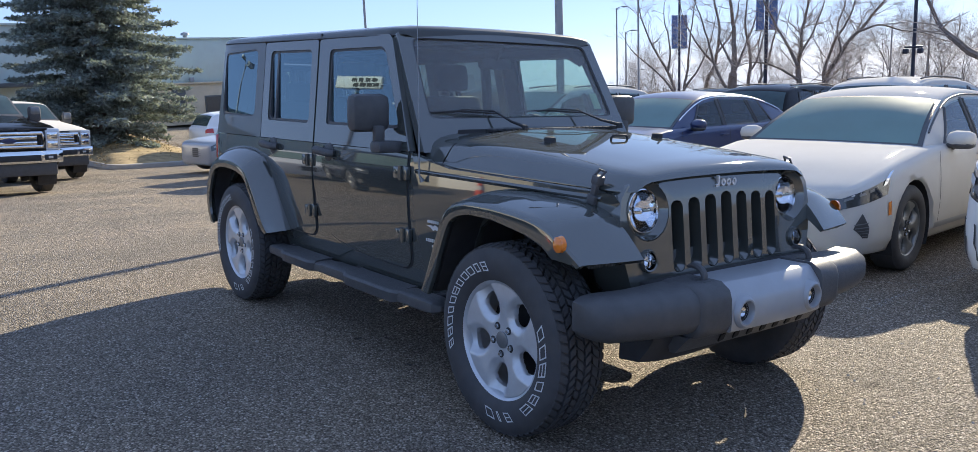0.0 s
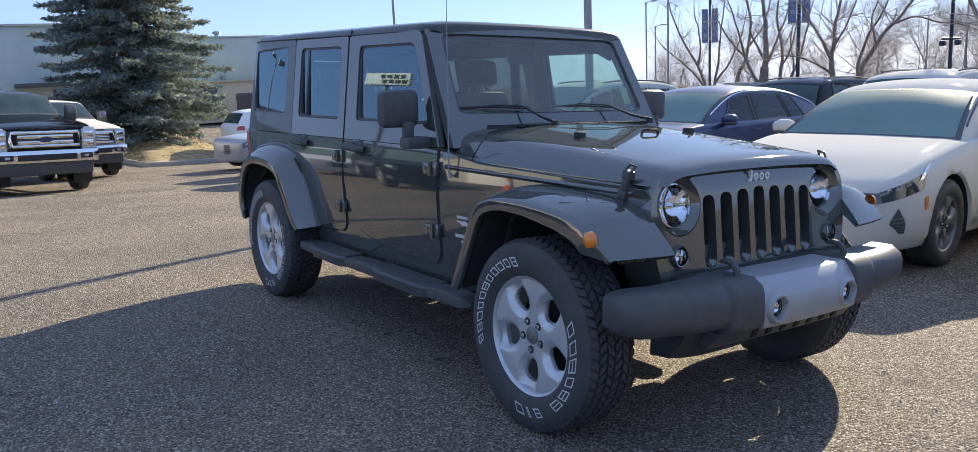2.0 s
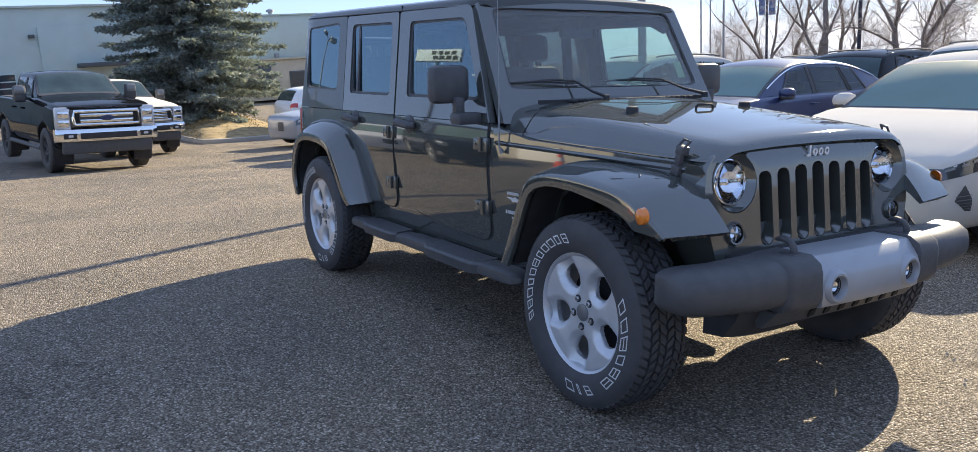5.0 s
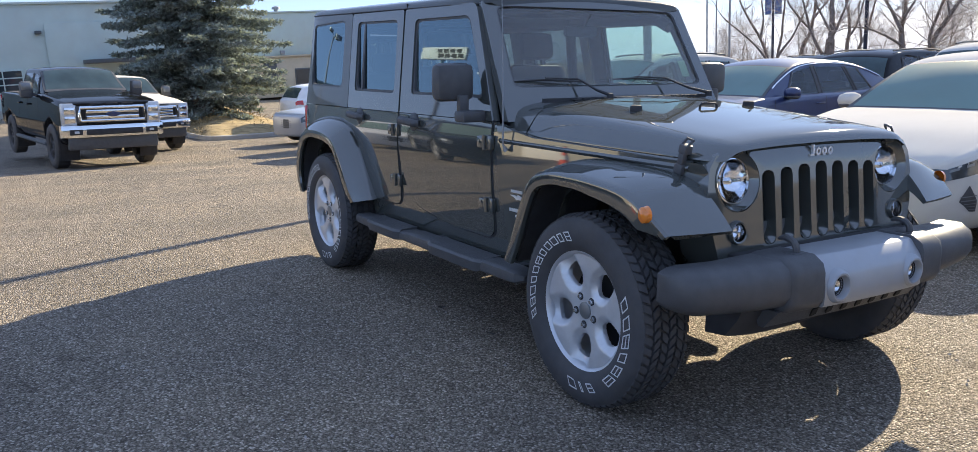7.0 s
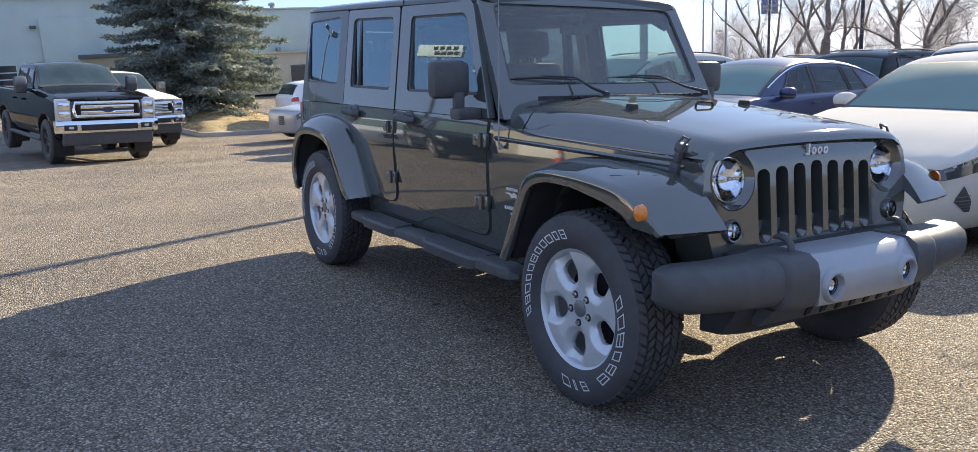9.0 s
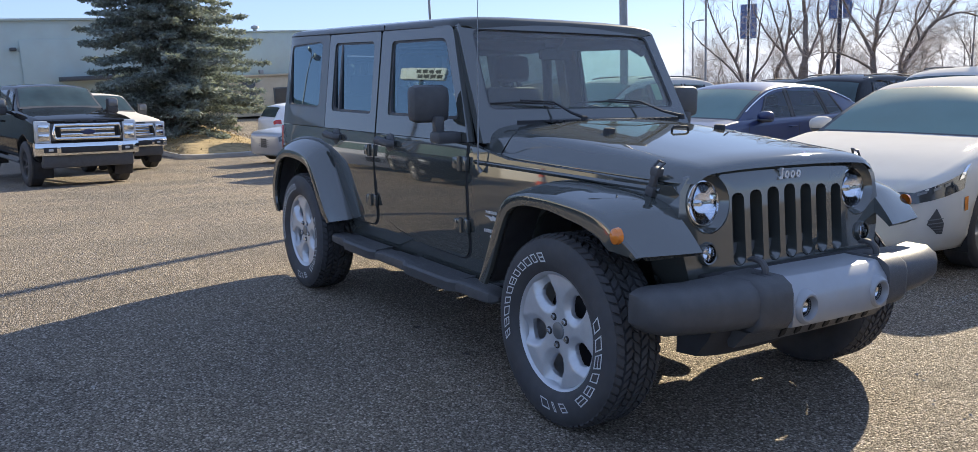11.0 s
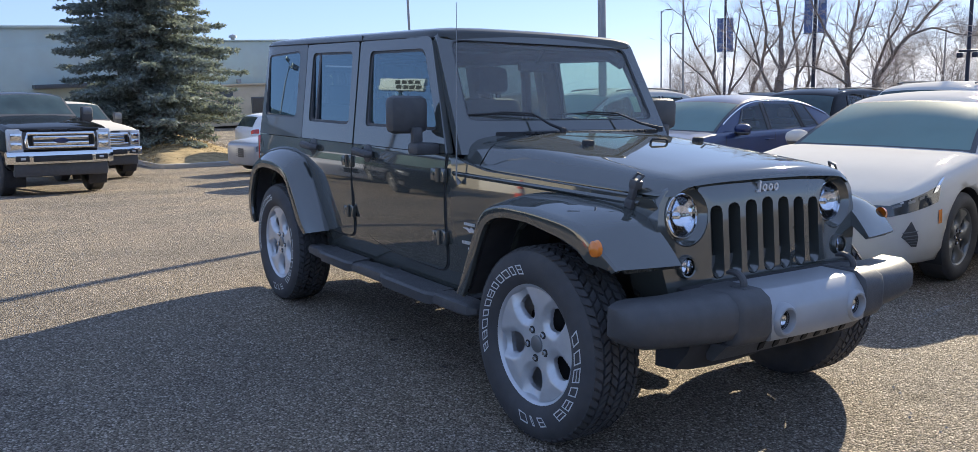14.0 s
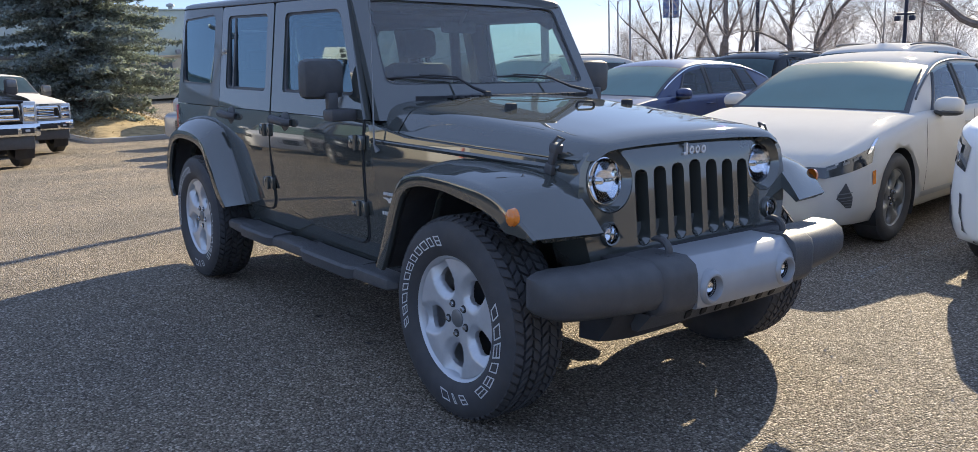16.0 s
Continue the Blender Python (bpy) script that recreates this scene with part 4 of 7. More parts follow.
        part("lamp_tube", revolve(bmesh.new(), [(0.0385, -0.010), (0.0375, -0.05)], 24, lay), M["dark"], fog)
        g = part("lamp_lens", revolve(bmesh.new(), [(0.0, -0.014), (0.022, -0.015), (0.0375, -0.019)], 24, lay), M["lens"], fog)
        g.visible_shadow = False
    bm = bmesh.new()
    skin(bm, [[(3.34, y, 0.36 + 0.5 * abs(y + 0.33) ** 2.5), (3.44, y, 0.37 + 0.5 * abs(y + 0.33) ** 2.5), (3.50, y, 0.47), (3.52, y, 0.52), (3.34, y, 0.52)] for y in np.linspace(-0.62, -0.04, 11)])
    part("skid_plate", bm, M["dark"], bumper)
    bm = skin(bmesh.new(), [[(3.595 - 0.05 * y * y, y, 0.499), (3.530 - 0.05 * y * y, y, 0.425), (3.505 - 0.05 * y * y, y, 0.425), (3.47, y, 0.499)] for y in np.linspace(-0.50, 0.40, 9)])
    val = part("lower_valance", bm, blk, bumper, "black lower valance with slanted slots")
    for k in range(7):
        y = -0.27 + k * 0.09
        lean = Matrix.Translation((3.566 - 0.05 * y * y, y, 0.463)) @ rot("Y", 41) @ rot("X", 30)
        part("slot", box(bmesh.new(), -0.004, 0.004, -0.013, 0.013, -0.03, 0.03, 0, lean), M["slot_black"], val, smooth=0)
    # antenna
    bm = tube(bmesh.new(), [(2.17, -0.785, 1.0), (2.165, -0.80, 1.03), (2.16, -0.80, 1.85)], [0.014, 0.004, 0.0014], 6)
    part("antenna", bm, M["whip"], car, "thin whip antenna")
    # badges as plain bars
    for x, z, w, h in ((2.235, 0.806, 0.10, 0.013), (2.225, 0.712, 0.125, 0.016), (2.245, 0.684, 0.075, 0.011)):
        bm = bmesh.new()
        y = -half_width(x, z) - 0.003
        n_ = max(1, int(w / 0.0165))
        for k in range(n_):
            a = x - w / 2 + w * k / n_
            box(bm, a, a + w / n_ * 0.58, y, y + 0.006, z - h / 2, z + h / 2)
        part("badge", bm, M["badge"], car, "plain silver badge bars", smooth=0)
    bm = plate([(2.185, 0.787), (2.215, 0.778), (2.23, 0.764), (2.25, 0.770), (2.265, 0.764), (2.29, 0.777), (2.262, 0.784), (2.245, 0.792), (2.232, 0.783), (2.215, 0.789)], [], lambda u, v, d: Vector((u, -half_width(u, v) - 0.003 + d, v)), 0.004)
    part("badge", bm, M["badge"], car, "plain silver badge shape", smooth=0)
    # wheels
    for x in (0.0, 2.947):
        for s in (-1, 1):
            wheel_set(M["alloy"], parent=car, m=Matrix.Translation((x - (0.025 if x else 0.01), s * 0.795, 0.405)) @ rot("Z", 0 if s < 0 else 180), turn=30 if x else 40)
    # cabin
    bm = bmesh.new()
    skin(bm, [[(1.72, y, 0.80), (1.66, y, 1.06), (1.68, y, 1.15), (1.75, y, 1.21), (1.86, y, 1.235), (2.02, y, 1.235), (2.05, y, 0.7)] for y in (-0.66, 0.66)])
    part("dashboard", bm, M["cabin"], car)
    for y in (-0.36, 0.36):
        bm = boxm(0.85, 1.35, y - 0.25, y + 0.25, 0.62, 0.84, 0.06)
        box(bm, -0.10, 0.08, -0.24, 0.24, 0.0, 0.62, 0.06, Matrix.Translation((0.86, y, 0.80)) @ rot("Y", -12))
        box(bm, -0.05, 0.06, -0.13, 0.13, 0.62, 0.80, 0.04, Matrix.Translation((0.84, y, 0.83)) @ rot("Y", -8))
        part("seat", bm, M["cabin"], car, "dark cloth front seat")
    bm = boxm(-0.15, 0.35, -0.55, 0.55, 0.62, 0.84, 0.06)
    box(bm, -0.22, -0.08, -0.55, 0.55, 0.82, 1.36, 0.05)
    for y in (-0.33, 0.33):
        box(bm, -0.2, -0.12, y - 0.12, y + 0.12, 1.36, 1.50, 0.03)
    part("rear_bench", bm, M["cabin"], car)
    bm = bmesh.new()
    pts = [Vector((1.54, 0.36, 1.12)) + (rot("Y", -62) @ Vector((0.19 * math.cos(a), 0.19 * math.sin(a), 0))) for a in [2 * math.pi * k / 24 for k in range(25)]]
    tube(bm, pts, 0.016, 8)
    box(bm, -0.02, 0.02, -0.17, 0.17, -0.03, 0.03, 0.01, Matrix.Translation((1.56, 0.36, 1.11)) @ rot("Y", 25))
    tube(bm, [(1.56, 0.36, 1.11), (1.75, 0.36, 0.95)], 0.03, 8)
    part("steering_wheel", bm, M["cabin"], car)
    bm = bmesh.new()
    for s in (-1, 1):
        tube(bm, [(1.80, s * 0.60, 1.62), (1.70, s * 0.58, 1.67), (0.85, s * 0.58, 1.68), (-0.15, s * 0.58, 1.68), (-0.62, s * 0.58, 1.2), (-0.65, s * 0.58, 0.9)], 0.035, 8)
        tube(bm, [(0.85, s * 0.60, 0.6), (0.85, s * 0.62, 1.2), (0.85, s * 0.58, 1.67)], 0.035, 8)
    tube(bm, [(0.85, -0.58, 1.68), (0.85, 0.58, 1.68)], 0.035, 8)
    tube(bm, [(-0.15, -0.58, 1.68), (-0.15, 0.58, 1.68)], 0.035, 8)
    part("sport_bar", bm, M["cabin"], car)
    bm = boxm(1.70, 1.74, -0.11, 0.11, 1.56, 1.62, 0.015)
    tube(bm, [(1.72, 0, 1.6), (1.80, 0, 1.68)], 0.012, 6)
    part("rear_view_mirror", bm, M["cabin"], car)
    return car


jeep()


# ---- parked vehicles (own frame: x ahead, front axle at x = 0) ----
def lerp(table, x, col):
    """A value off a table of stations, front first, eased between them."""
    if x >= table[0][0]:
        return table[0][col]
    for a, b in zip(table, table[1:]):
        if x >= b[0]:
            t = (a[0] - x) / (a[0] - b[0])
            return a[col] + (b[col] - a[col]) * t
    return table[-1][col]


def soft_table(rows, per=5):
    return smoothed(rows, per)


def patch(surface, u0, u1, v0, v1, nu, nv, proud, thick=0.006, skew=0.0):
    """A panel lying on surface(u, v), raised by proud; u0, u1 may be functions of v."""
    f0 = u0 if callable(u0) else (lambda v: u0)
    f1 = u1 if callable(u1) else (lambda v: u1)
    bm = bmesh.new()
    grid = []
    for j in range(nv + 1):
        v = v0 + (v1 - v0) * j / nv
        row = []
        for i in range(nu + 1):
            u = f0(v) + (f1(v) - f0(v)) * i / nu
            p = Vector(surface(u, v))
            n_ = (Vector(surface(u + 0.01, v)) - Vector(surface(u - 0.01, v))).cross(Vector(surface(u, v + 0.01)) - Vector(surface(u, v - 0.01)))
            n_ = n_.normalized() if n_.length > 1e-9 else Vector((0, 0, 1))
            row.append((p, n_))
        grid.append(row)
    mid = sum((p for r in grid for p, _ in r), Vector()) / ((nu + 1) * (nv + 1))
    ref = grid[nv // 2][nu // 2]
    sign = 1 if ref[1].dot(ref[0] - Vector((ref[0].x, 0, 0.6))) > 0 else -1
    vs = [[bm.verts.new(p + n_ * sign * proud) for p, n_ in r] for r in grid]
    for j in range(nv):
        for i in range(nu):
            bm.faces.new((vs[j][i], vs[j][i + 1], vs[j + 1][i + 1], vs[j + 1][i]))
    return bm


def car_shell(car, spec, paint):
    """Lower body, glasshouse, glass and wheels of a car; gives back its two surfaces."""
    low = soft_table(spec["low"], 5)
    top = soft_table(spec["top"], 5)
    wr0 = spec["roof_half"]
    inset = spec["inset"]

    def body(x, v):
        """v runs from the middle of the belly (0) round the side to the middle of the top (1); below 0 the other side."""
        s, a = (-1 if v < 0 else 1), abs(v)
        w, zb, zs, zt = (lerp(low, x, c) for c in (1, 2, 3, 4))
        pts = [(0, zb), (0.75 * w, zb), (0.93 * w, zb + 0.04), (0.985 * w, zb + 0.14), (w, zb + 0.45 * (zs - zb)), (0.99 * w, zb + 0.72 * (zs - zb)), (0.965 * w, zs - 0.02), (0.92 * w, zs + 0.45 * (zt - zs)), (0.75 * w, zs + 0.8 * (zt - zs)), (0.4 * w, zt - 0.004), (0, zt)]
        k = min(a, 0.9999) * (len(pts) - 1)
        i = int(k)
        t = k - i
        y = pts[i][0] + (pts[i + 1][0] - pts[i][0]) * t
        z = pts[i][1] + (pts[i + 1][1] - pts[i][1]) * t
        return (x, s * y, z)

    hmax = max(r[1] for r in top) - min(r[3] for r in low if r[0] < 0)

    def house(x, v):
        """v from the belt (0) up the side to the roof's edge (0.6) and to the middle (1); below 0 the other side."""
        s, a = (-1 if v < 0 else 1), abs(v)
        zb = lerp(low, x, 3) - 0.03
        h = max(lerp(top, x, 1) - zb, 0.004)
        wb = lerp(low, x, 1) - inset
        wr = wb - (wb - wr0) * min(1.0, h / hmax) ** 0.9
        if a < 0.6:
            t = a / 0.6
            return (x, s * (wb - (wb - wr) * t ** 1.15), zb + 0.90 * h * t)
        t = (a - 0.6) / 0.4
        y = wr * (1 - t)
        return (x, s * y, zb + h * (0.90 + 0.10 * math.sin(t * math.pi / 2) ** 0.6))

    xs = [p[0] for p in low]
    rings = []
    for x in xs:
        half = [body(x, k / 30) for k in range(31)]
        rings.append(half + [(a, -b, c) for a, b, c in half[-2:0:-1]])
    shell = part("body", skin(bmesh.new(), rings), paint, car, smooth=50)
    r = spec["wheel"]
    W = max(p[1] for p in low)
    gap = spec.get("arch", 0.05)
    wells = []
    for x in (0.0, -spec["base"]):
        for s in (-1, 1):
            wells.append(revolve(bmesh.new(), [(r + gap, -0.2), (r + gap, 0.3)], 30, Matrix.Translation((x, s * W * 0.93, r)) @ rot("X", 90), caps=True))
    cut(shell, wells)
    for f in shell.data.polygons:
        f.use_smooth = True
    for x in (0.0, -spec["base"]):
        for s in (-1, 1):
            rings = [[(x + q * math.cos(a), s * y, r + q * math.sin(a)) for a in [math.pi * (k / 20 * 1.3 - 0.15) for k in range(21)]] for q, y in ((r + gap - 0.003, W * 0.6), (r + gap - 0.006, W * 0.97))]
            bm = skin(bmesh.new(), rings, closed=False)
            part("wheel_arch_liner", bm, M["dark"], car)
    xs = [p[0] for p in soft_table(spec["top"], 12)]
    bm = bmesh.new()
    vv = [-k / 36 for k in range(36)] + [1.0] + [k / 36 for k in range(35, -1, -1)]
    grid = [[bm.verts.new(house(x, v)) for v in vv] for x in xs]

    def glazed(x, v):
        a = abs(v)
        return 0.06 < a < 0.51 and any(x1 + l1 * a < x < x0 + l0 * a for x0, x1, l0, l1, _ in spec["windows"])
    for i in range(len(xs) - 1):
        for j in range(len(vv) - 1):
            if not glazed((xs[i] + xs[i + 1]) / 2, (vv[j] + vv[j + 1]) / 2 if abs(vv[j] - vv[j + 1]) < 0.5 else 1.0):
                bm.faces.new((grid[i][j], grid[i + 1][j], grid[i + 1][j + 1], grid[i][j + 1]))
    part("cabin_shell", bm, paint, car, smooth=50)
    # dark cabin: floor at the belt, seat backs and rests
    ws, re = spec["screens"][0] - 0.25, spec["screens"][3] + 0.25
    rings = []
    for x in np.linspace(ws, re, 8):
        w, z = lerp(low, x, 1) - inset - 0.02, lerp(low, x, 4) + 0.012
        rings.append([(x, -w, z - 0.03), (x, -w * 0.7, z), (x, w * 0.7, z), (x, w, z - 0.03)])
    part("cabin_trim", skin(bmesh.new(), rings, closed=False), M["cabin"], car)
    roof = max(r[1] for r in top)
    for x in spec.get("seats", ()):
        for y in (-0.36, 0.36):
            zt = roof - 0.20
            bm = boxm(x - 0.06, x + 0.06, y - 0.22, y + 0.22, lerp(low, x, 4) - 0.1, zt - 0.16, 0.05)
            box(bm, x - 0.06, x + 0.03, y - 0.12, y + 0.12, zt - 0.15, zt, 0.04)
            part("seat_back", bm, M["cabin"], car)
    # glass
    ws0, ws1, rw0, rw1 = spec["screens"]
    lim = spec.get("screen_side", 0.625)
    for name, a, b in (("windshield", ws0, ws1), ("rear_window", rw0, rw1)):
        bm = patch(lambda u, v: house(u, math.copysign(1 - abs(v), v if abs(v) > 1e-9 else 1.0)), a, b, -(1 - lim), 1 - lim, 10, 12, 0.006)
        if name == "windshield":
            k = (1 - lim) * 1.06
            seal = patch(lambda u, v: house(u, math.copysign(1 - abs(v), v if abs(v) > 1e-9 else 1.0)), a + 0.02, b - 0.03, -k, k, 10, 12, 0.003)
            part("screen_seal", seal, M["plastic"], car, smooth=60)
        part(name, bm, spec.get("screen", M["car_screen"]) if name == "windshield" else M["dark_screen"], car, smooth=60)
    bm = patch(lambda u, v: house(u, math.copysign(1 - abs(v), v if abs(v) > 1e-9 else 1.0)), ws0 + 0.055, ws0 - 0.02, -(1 - lim) * 1.03, (1 - lim) * 1.03, 2, 12, 0.009)
    part("cowl_strip", bm, M["plastic"], car, smooth=60)
    for x0, x1, lean0, lean1, name in spec["windows"]:
        for s in (-1, 1):
            for xe, le in ((x0, lean0), (x1, lean1)):
                line = [Vector(house(xe + le * v, s * v)) + Vector((0, s * 0.004, 0)) for v in np.linspace(0.05, 0.52, 6)]
                part("window_seal", tube(bmesh.new(), line, 0.016, 6), M["plastic"], car)
            bm = patch(lambda u, v, s=s: house(u, s * v), lambda v, x0=x0, l0=lean0: x0 + l0 * v, lambda v, x1=x1, l1=lean1: x1 + l1 * v, 0.05, 0.52, 8, 5, 0.006)
            g = part(name, bm, M["car_glass"], car, smooth=60)
            g.visible_shadow = False
    for x0, x1, lean in spec.get("pillars", ()):
        for s in (-1, 1):
            bm = patch(lambda u, v, s=s: house(u, s * v), lambda v, x0=x0: x0 + lean * v, lambda v, x1=x1: x1 + lean * v, 0.04, 0.54, 2, 5, 0.005)
            part("pillar_trim", bm, M["plastic"], car, smooth=60)
    # door lines
    for x in spec.get("door_lines", ()):
        for s in (-1, 1):
            bm = patch(lambda u, v, s=s: body(u, s * v), x, x - 0.008, 0.30, 0.60, 1, 8, 0.0015)
            part("door_gap", bm, M["dark"], car)
    # wheels
    for x in (0.0, -spec["base"]):
        for s in (-1, 1):
            wheel_set(spec["rim"], r=r, wide=0.225 if r < 0.4 else 0.29, rim_r=spec.get("rim_r", r * 0.66), tread=False, lettered=False, parent=car, m=Matrix.Translation((x, s * (W - 0.14), r)) @ rot("Z", 0 if s < 0 else 180), turn=20)
    # wing mirrors
    mx, my, mz, mw, mh = spec["mirror"]
    for s in (-1, 1):
        bm = bmesh.new()
        if mh > 0.3:
            mir = part("wing_mirror", box(bm, mx - 0.06, mx + 0.10, s * my, s * (my + mw), mz - mh / 2, mz + mh / 2, 0.065), M["plastic"], car)
            # paler grey block added for the sunlit face of the dark mirror
            part("mirror_lit_face", box(bmesh.new(), mx + 0.03, mx + 0.115, s * (my + 0.03), s * (my + mw - 0.02), mz - mh * 0.05, mz + mh * 0.44, 0.04), M["alloy_grey"], mir, "grey block for the lit face of the mirror")
            bm = tube(bmesh.new(), [(mx, s * (my + 0.05), mz - mh * 0.25), (mx - 0.08, s * (my - 0.14), mz - mh * 0.4)], 0.035, 8)
            part("mirror_arm", bm, M["plastic"], mir)
            continue
        rings = []
        for q, k in ((0.0, 0.35), (0.08, 0.75), (0.3, 1.0), (0.75, 0.95), (0.95, 0.7), (1.0, 0.3)):
            y = my + mw * q
            rings.append([(mx + 0.10 * k * math.cos(a) * (1 if math.cos(a) > 0 else 0.5), s * y, mz + mh * 0.5 * k * math.sin(a)) for a in [2 * math.pi * t / 12 for t in range(12)]])
        mir = part("wing_mirror", skin(bm, rings), spec.get("mirror_paint", paint), car, smooth=60)
        rings = []
        for q, k in ((0.0, 0.3), (0.1, 0.7), (0.4, 0.9), (0.8, 0.8), (0.97, 0.4)):
            y = my + mw * q
            rings.append([(mx + 0.105 * k * math.cos(a) * (1 if math.cos(a) > 0 else 0.5), s * y, mz - mh * 0.30 + mh * 0.28 * k * math.sin(a)) for a in [2 * math.pi * t / 12 for t in range(12)]])
        part("mirror_shell", skin(bmesh.new(), rings), M["plastic"], mir, "black lower mirror shell", smooth=60)
        bm = tube(bmesh.new(), [(mx - 0.02, s * (my + mw * 0.2), mz - mh * 0.4), (mx - 0.06, s * (my - 0.06), mz - mh * 0.55)], [0.03, 0.035], 8)
        part("mirror_arm", bm, M["plastic"], mir)
    return body, house


M["car_glass"] = glass_mat("car_side_glass", (0.75, 0.9, 0.87), 0.9, 1.5, 0.04)
M["dark_screen"] = mat("dark_truck_screen", (0.042, 0.068, 0.072), 0.12, 0.0, 0.2, 3, coat=0.4, spec=0.3, dirt=(0.09, 0.10, 0.095), dirt_scale=2, dirt_amount=0.15)
# opaque teal stands for dust and for the sky reflection painted into the screen
M["car_screen"] = mat("dusty_sky_toned_screen", (0.19, 0.27, 0.25), 0.4, 0.0, 0.06, 2, coat=0.05, spec=0.06, dirt=(0.20, 0.26, 0.24), dirt_scale=1.2, dirt_amount=0.8)

SEDAN = dict(
    low=[(0.95, 0.56, 0.27, 0.60, 0.63), (0.91, 0.72, 0.21, 0.655, 0.69), (0.74, 0.87, 0.18, 0.73, 0.765), (0.35, 0.92, 0.17, 0.82, 0.882), (-0.15, 0.93, 0.17, 0.905, 0.965), (-0.5, 0.93, 0.17, 0.95, 0.99), (-1.5, 0.93, 0.17, 0.97, 1.0), (-2.6, 0.93, 0.17, 0.99, 1.01), (-3.2, 0.92, 0.19, 1.02, 1.05), (-3.65, 0.87, 0.24, 1.03, 1.08), (-3.88, 0.76, 0.35, 1.0, 1.07), (-3.94, 0.6, 0.45, 0.94, 1.0)],
    top=[(-0.36, 0.94), (-0.75, 1.175), (-1.15, 1.365), (-1.45, 1.445), (-1.9, 1.475), (-2.5, 1.445), (-2.95, 1.355), (-3.35, 1.2), (-3.72, 1.03)],
    roof_half=0.60, inset=0.10, wheel=0.345, base=2.85, screens=(-0.42, -1.16, -2.9, -3.6),
    windows=[(-0.78, -1.62, -0.75, 0.0, "front_window"), (-1.70, -2.52, 0.0, 0.25, "rear_side_window"), (-2.58, -3.0, 0.25, 0.5, "quarter_window")],
    pillars=[(-1.62, -1.70, 0.0)], seats=(-1.75, -2.75), door_lines=(-0.52, -1.68, -2.62), mirror=(-0.80, 0.86, 1.02, 0.22, 0.15), rim=M["alloy_grey"], rim_r=0.225)
SUV = dict(
    low=[(0.90, 0.62, 0.30, 0.75, 0.80), (0.86, 0.78, 0.24, 0.84, 0.89), (0.68, 0.90, 0.21, 0.93, 0.97), (0.3, 0.93, 0.20, 0.98, 1.03), (-0.2, 0.94, 0.2, 1.03, 1.08), (-0.5, 0.94, 0.2, 1.05, 1.10), (-2.6, 0.94, 0.2, 1.10, 1.12), (-3.3, 0.93, 0.24, 1.12, 1.14), (-3.65, 0.88, 0.32, 1.12, 1.14), (-3.74, 0.8, 0.42, 1.05, 1.08)],
    top=[(-0.32, 1.04), (-0.7, 1.30), (-1.1, 1.53), (-1.4, 1.63), (-1.9, 1.68), (-2.7, 1.68), (-3.2, 1.63), (-3.45, 1.5), (-3.68, 1.12)],
    roof_half=0.62, inset=0.09, wheel=0.36, base=2.75, screens=(-0.4, -1.18, -3.40, -3.64),
    windows=[(-0.72, -1.55, -0.6, 0.0, "front_window"), (-1.63, -2.5, 0.0, 0.1, "rear_side_window"), (-2.58, -3.2, 0.1, 0.3, "quarter_window")],
    pillars=[(-1.55, -1.63, 0.0)], seats=(-1.7, -2.6), door_lines=(-0.5, -1.6, -2.5), mirror=(-0.72, 0.88, 1.15, 0.2, 0.16), rim=M["alloy_grey"], rim_r=0.235)
PICKUP = dict(
    low=[(0.93, 0.80, 0.62, 1.29, 1.34), (0.90, 0.93, 0.55, 1.36, 1.40), (0.75, 0.98, 0.52, 1.39, 1.44), (0.3, 1.0, 0.52, 1.42, 1.50), (-0.6, 1.0, 0.52, 1.45, 1.59), (-1.0, 1.0, 0.52, 1.46, 1.60), (-2.9, 1.0, 0.52, 1.47, 1.50), (-3.1, 1.0, 0.54, 1.47, 1.48), (-4.9, 1.0, 0.60, 1.47, 1.48), (-5.05, 0.96, 0.66, 1.45, 1.46)],
    top=[(-0.82, 1.56), (-1.1, 1.75), (-1.42, 2.0), (-1.62, 2.07), (-2.1, 2.10), (-2.75, 2.09), (-2.95, 2.03), (-3.06, 1.47)],
    roof_half=0.74, inset=0.09, wheel=0.47, arch=0.13, base=4.06, screens=(-0.9, -1.5, -2.98, -3.05),
    windows=[(-1.18, -1.93, -0.45, 0.0, "front_window"), (-2.02, -2.82, 0.0, 0.0, "rear_side_window")],
    pillars=[(-1.93, -2.02, 0.0)], seats=(-1.95, -2.75), door_lines=(-1.0, -1.98, -2.9), mirror=(-1.15, 1.02, 1.62, 0.26, 0.36), mirror_paint=M["plastic"], rim=M["dark"], rim_r=0.27, screen=M["dark_screen"])


